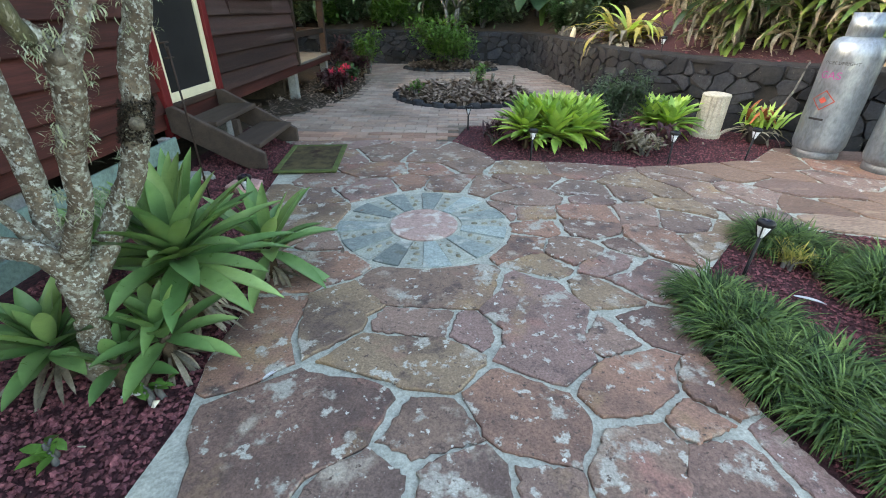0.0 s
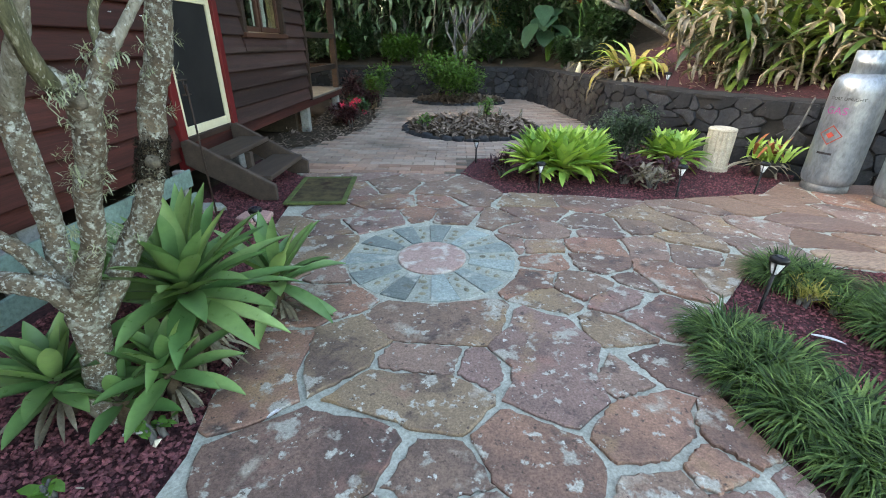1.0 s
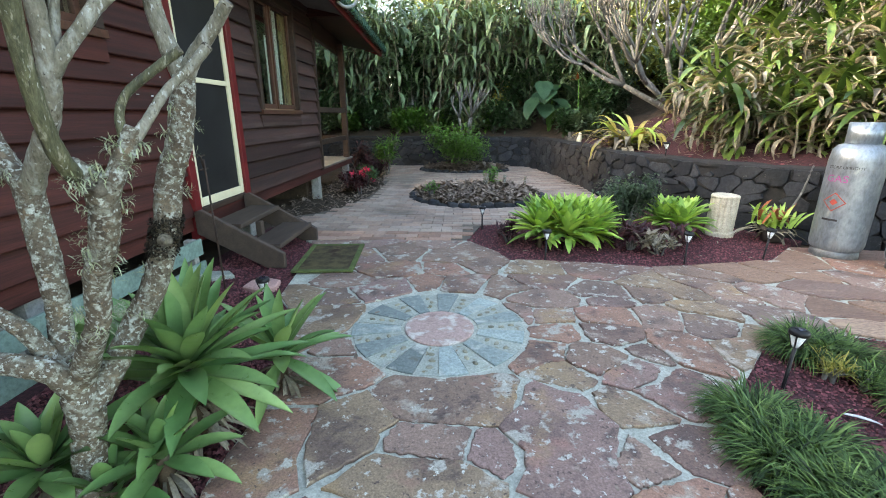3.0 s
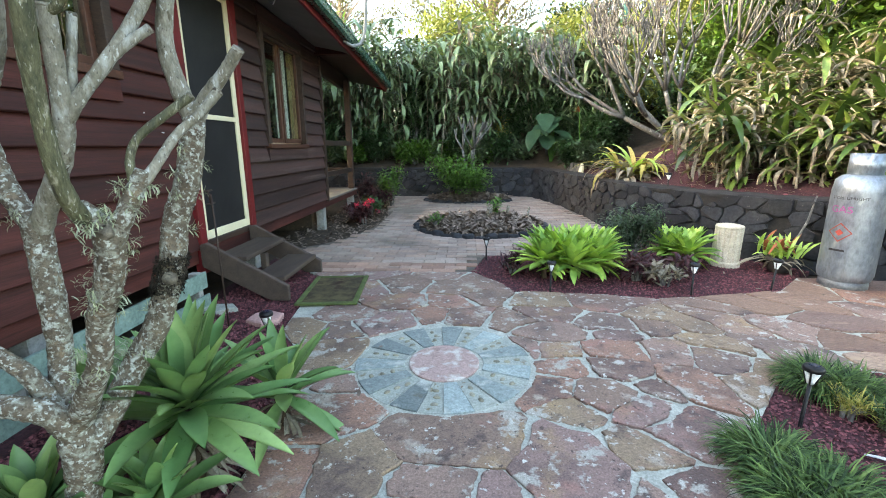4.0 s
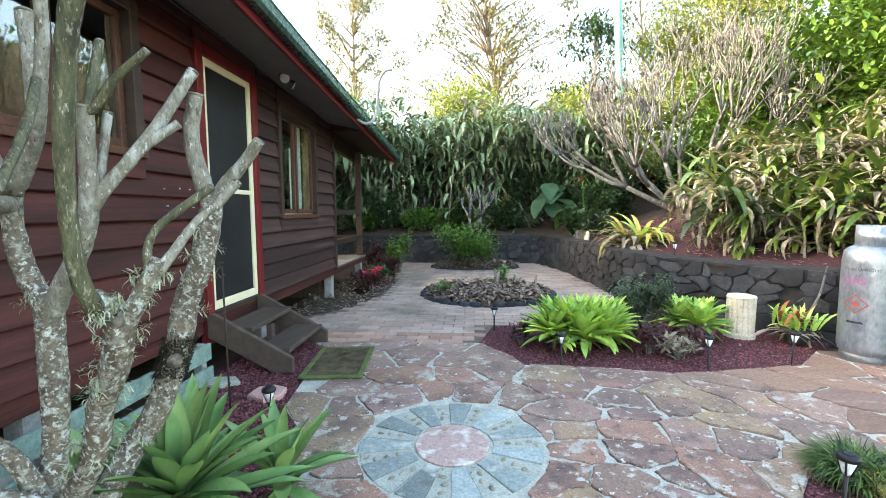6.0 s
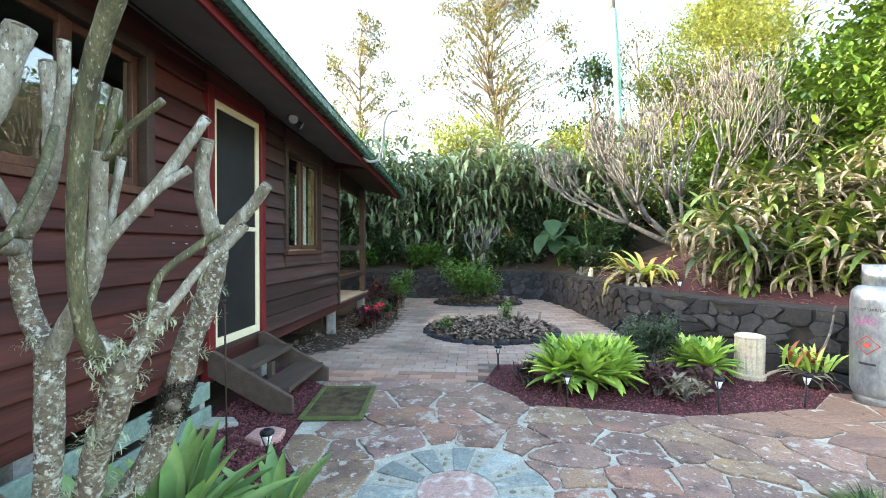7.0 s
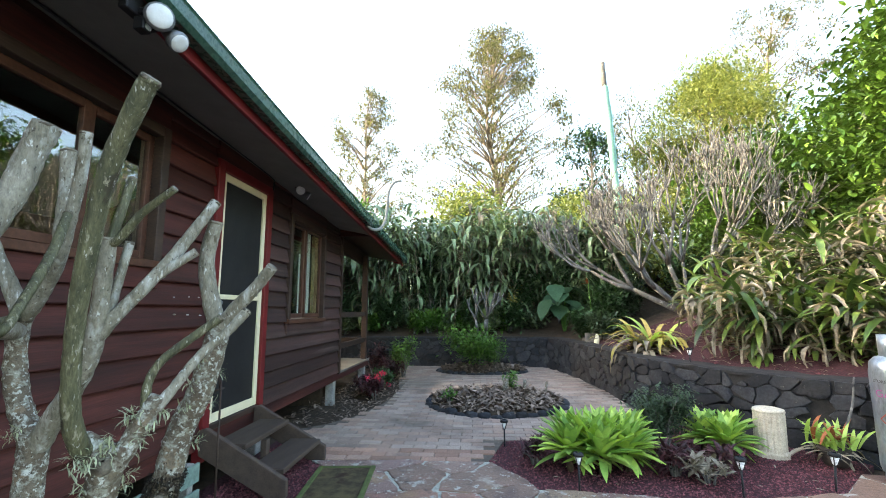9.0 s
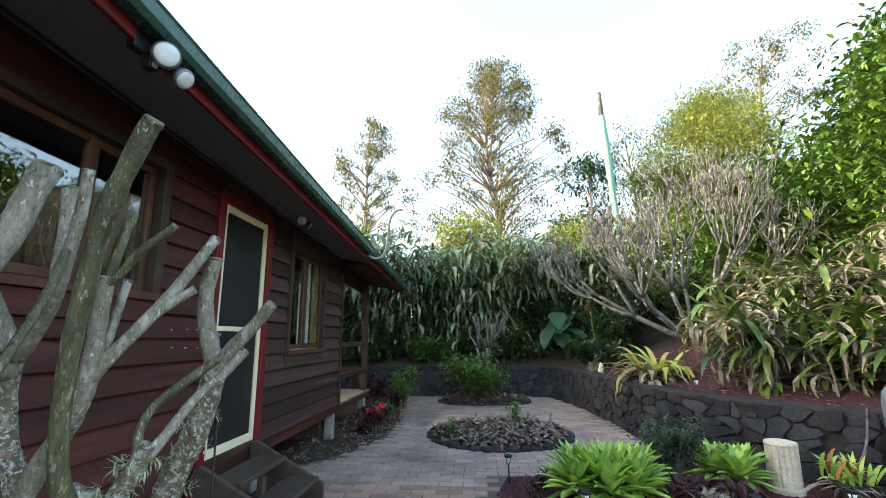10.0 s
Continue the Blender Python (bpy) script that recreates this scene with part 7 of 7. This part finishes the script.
brick_paving = tagged(new("brick_paving"), "weathered brown clay brick paving in running bond", "paving", kind="structure")
bl, bw = 0.23, 0.115
shared = [box_bm_mesh("brick", -bl / 2 + 0.003, bl / 2 - 0.003, -bw / 2 + 0.003, bw / 2 - 0.003, -0.06, 0.0, 0.004) for _ in range(1)][0]
shared.materials.append(M_BRICK)
border = shared.copy()
border.materials.clear()
border.materials.append(mk("red_paver", (0.36, 0.2, 0.15), (0.24, 0.15, 0.12), 4.0, 0.8, 0.35, vary=0.25, fine=16, crust=0.2,
                           palette=((0.4, 0.24, 0.18), (0.44, 0.27, 0.2), (0.34, 0.23, 0.18)), spots=(((0.15, 0.12, 0.1), 1.6, 0.52, 0.74),)))
bv = np.array([tuple(w.co) for w in shared.vertices])
bf = [tuple(p.vertices) for p in shared.polygons]
made = 0
y, row = 4.40, 0
far_bricks = []
while y < 11.0:
    x = -1.9 + (row % 2) * bl / 2
    while x < 2.6:
        corners = inside(BRICK_AREA, [x - 0.09, x + 0.09, x], [y, y, y])
        in_bed = math.hypot((x - 0.62) / 0.92, (y - 6.88) / 0.86) < 1 or math.hypot((x - 0.46) / 0.9, (y - 10.15) / 0.5) < 1
        if corners.all() and not in_bed:
            jit = pose(x + r.normal(0, 0.002), y + r.normal(0, 0.002), r.normal(0, 0.0018), r.normal(0, 0.5), r.normal(0, 0.4), r.normal(0, 0.6))
            if made < 300:
                ob = new("brick", border if row < 3 else shared)
                ob.parent = brick_paving
                ob.matrix_local = jit
                made += 1
            else:
                w = np.array(jit)
                far_bricks.append(bv @ w[:3, :3].T + w[:3, 3])
        x += bl
    y += bw
    row += 1
v = np.concatenate(far_bricks)
tris = np.concatenate([np.array([f for f in bf if len(f) == 4]) + i * len(bv) for i in range(len(far_bricks))])
M_BRICK_FAR = mk("paver_far", (0.24, 0.15, 0.12), (0.2, 0.14, 0.12), 4.0, 0.8, 0.35, island=0.2, fine=16,
                 palette=((0.33, 0.25, 0.205), (0.35, 0.25, 0.2), (0.29, 0.235, 0.195), (0.32, 0.26, 0.215)), crust=0.2,
                 spots=(((0.16, 0.14, 0.115), 0.8, 0.48, 0.75), ((0.13, 0.14, 0.08), 2.0, 0.66, 0.8)))
ob = put("far_bricks", mesh_fast("far_bricks", v, tris, False), M_BRICK_FAR, brick_paving)
ob["kind"] = "stuff"
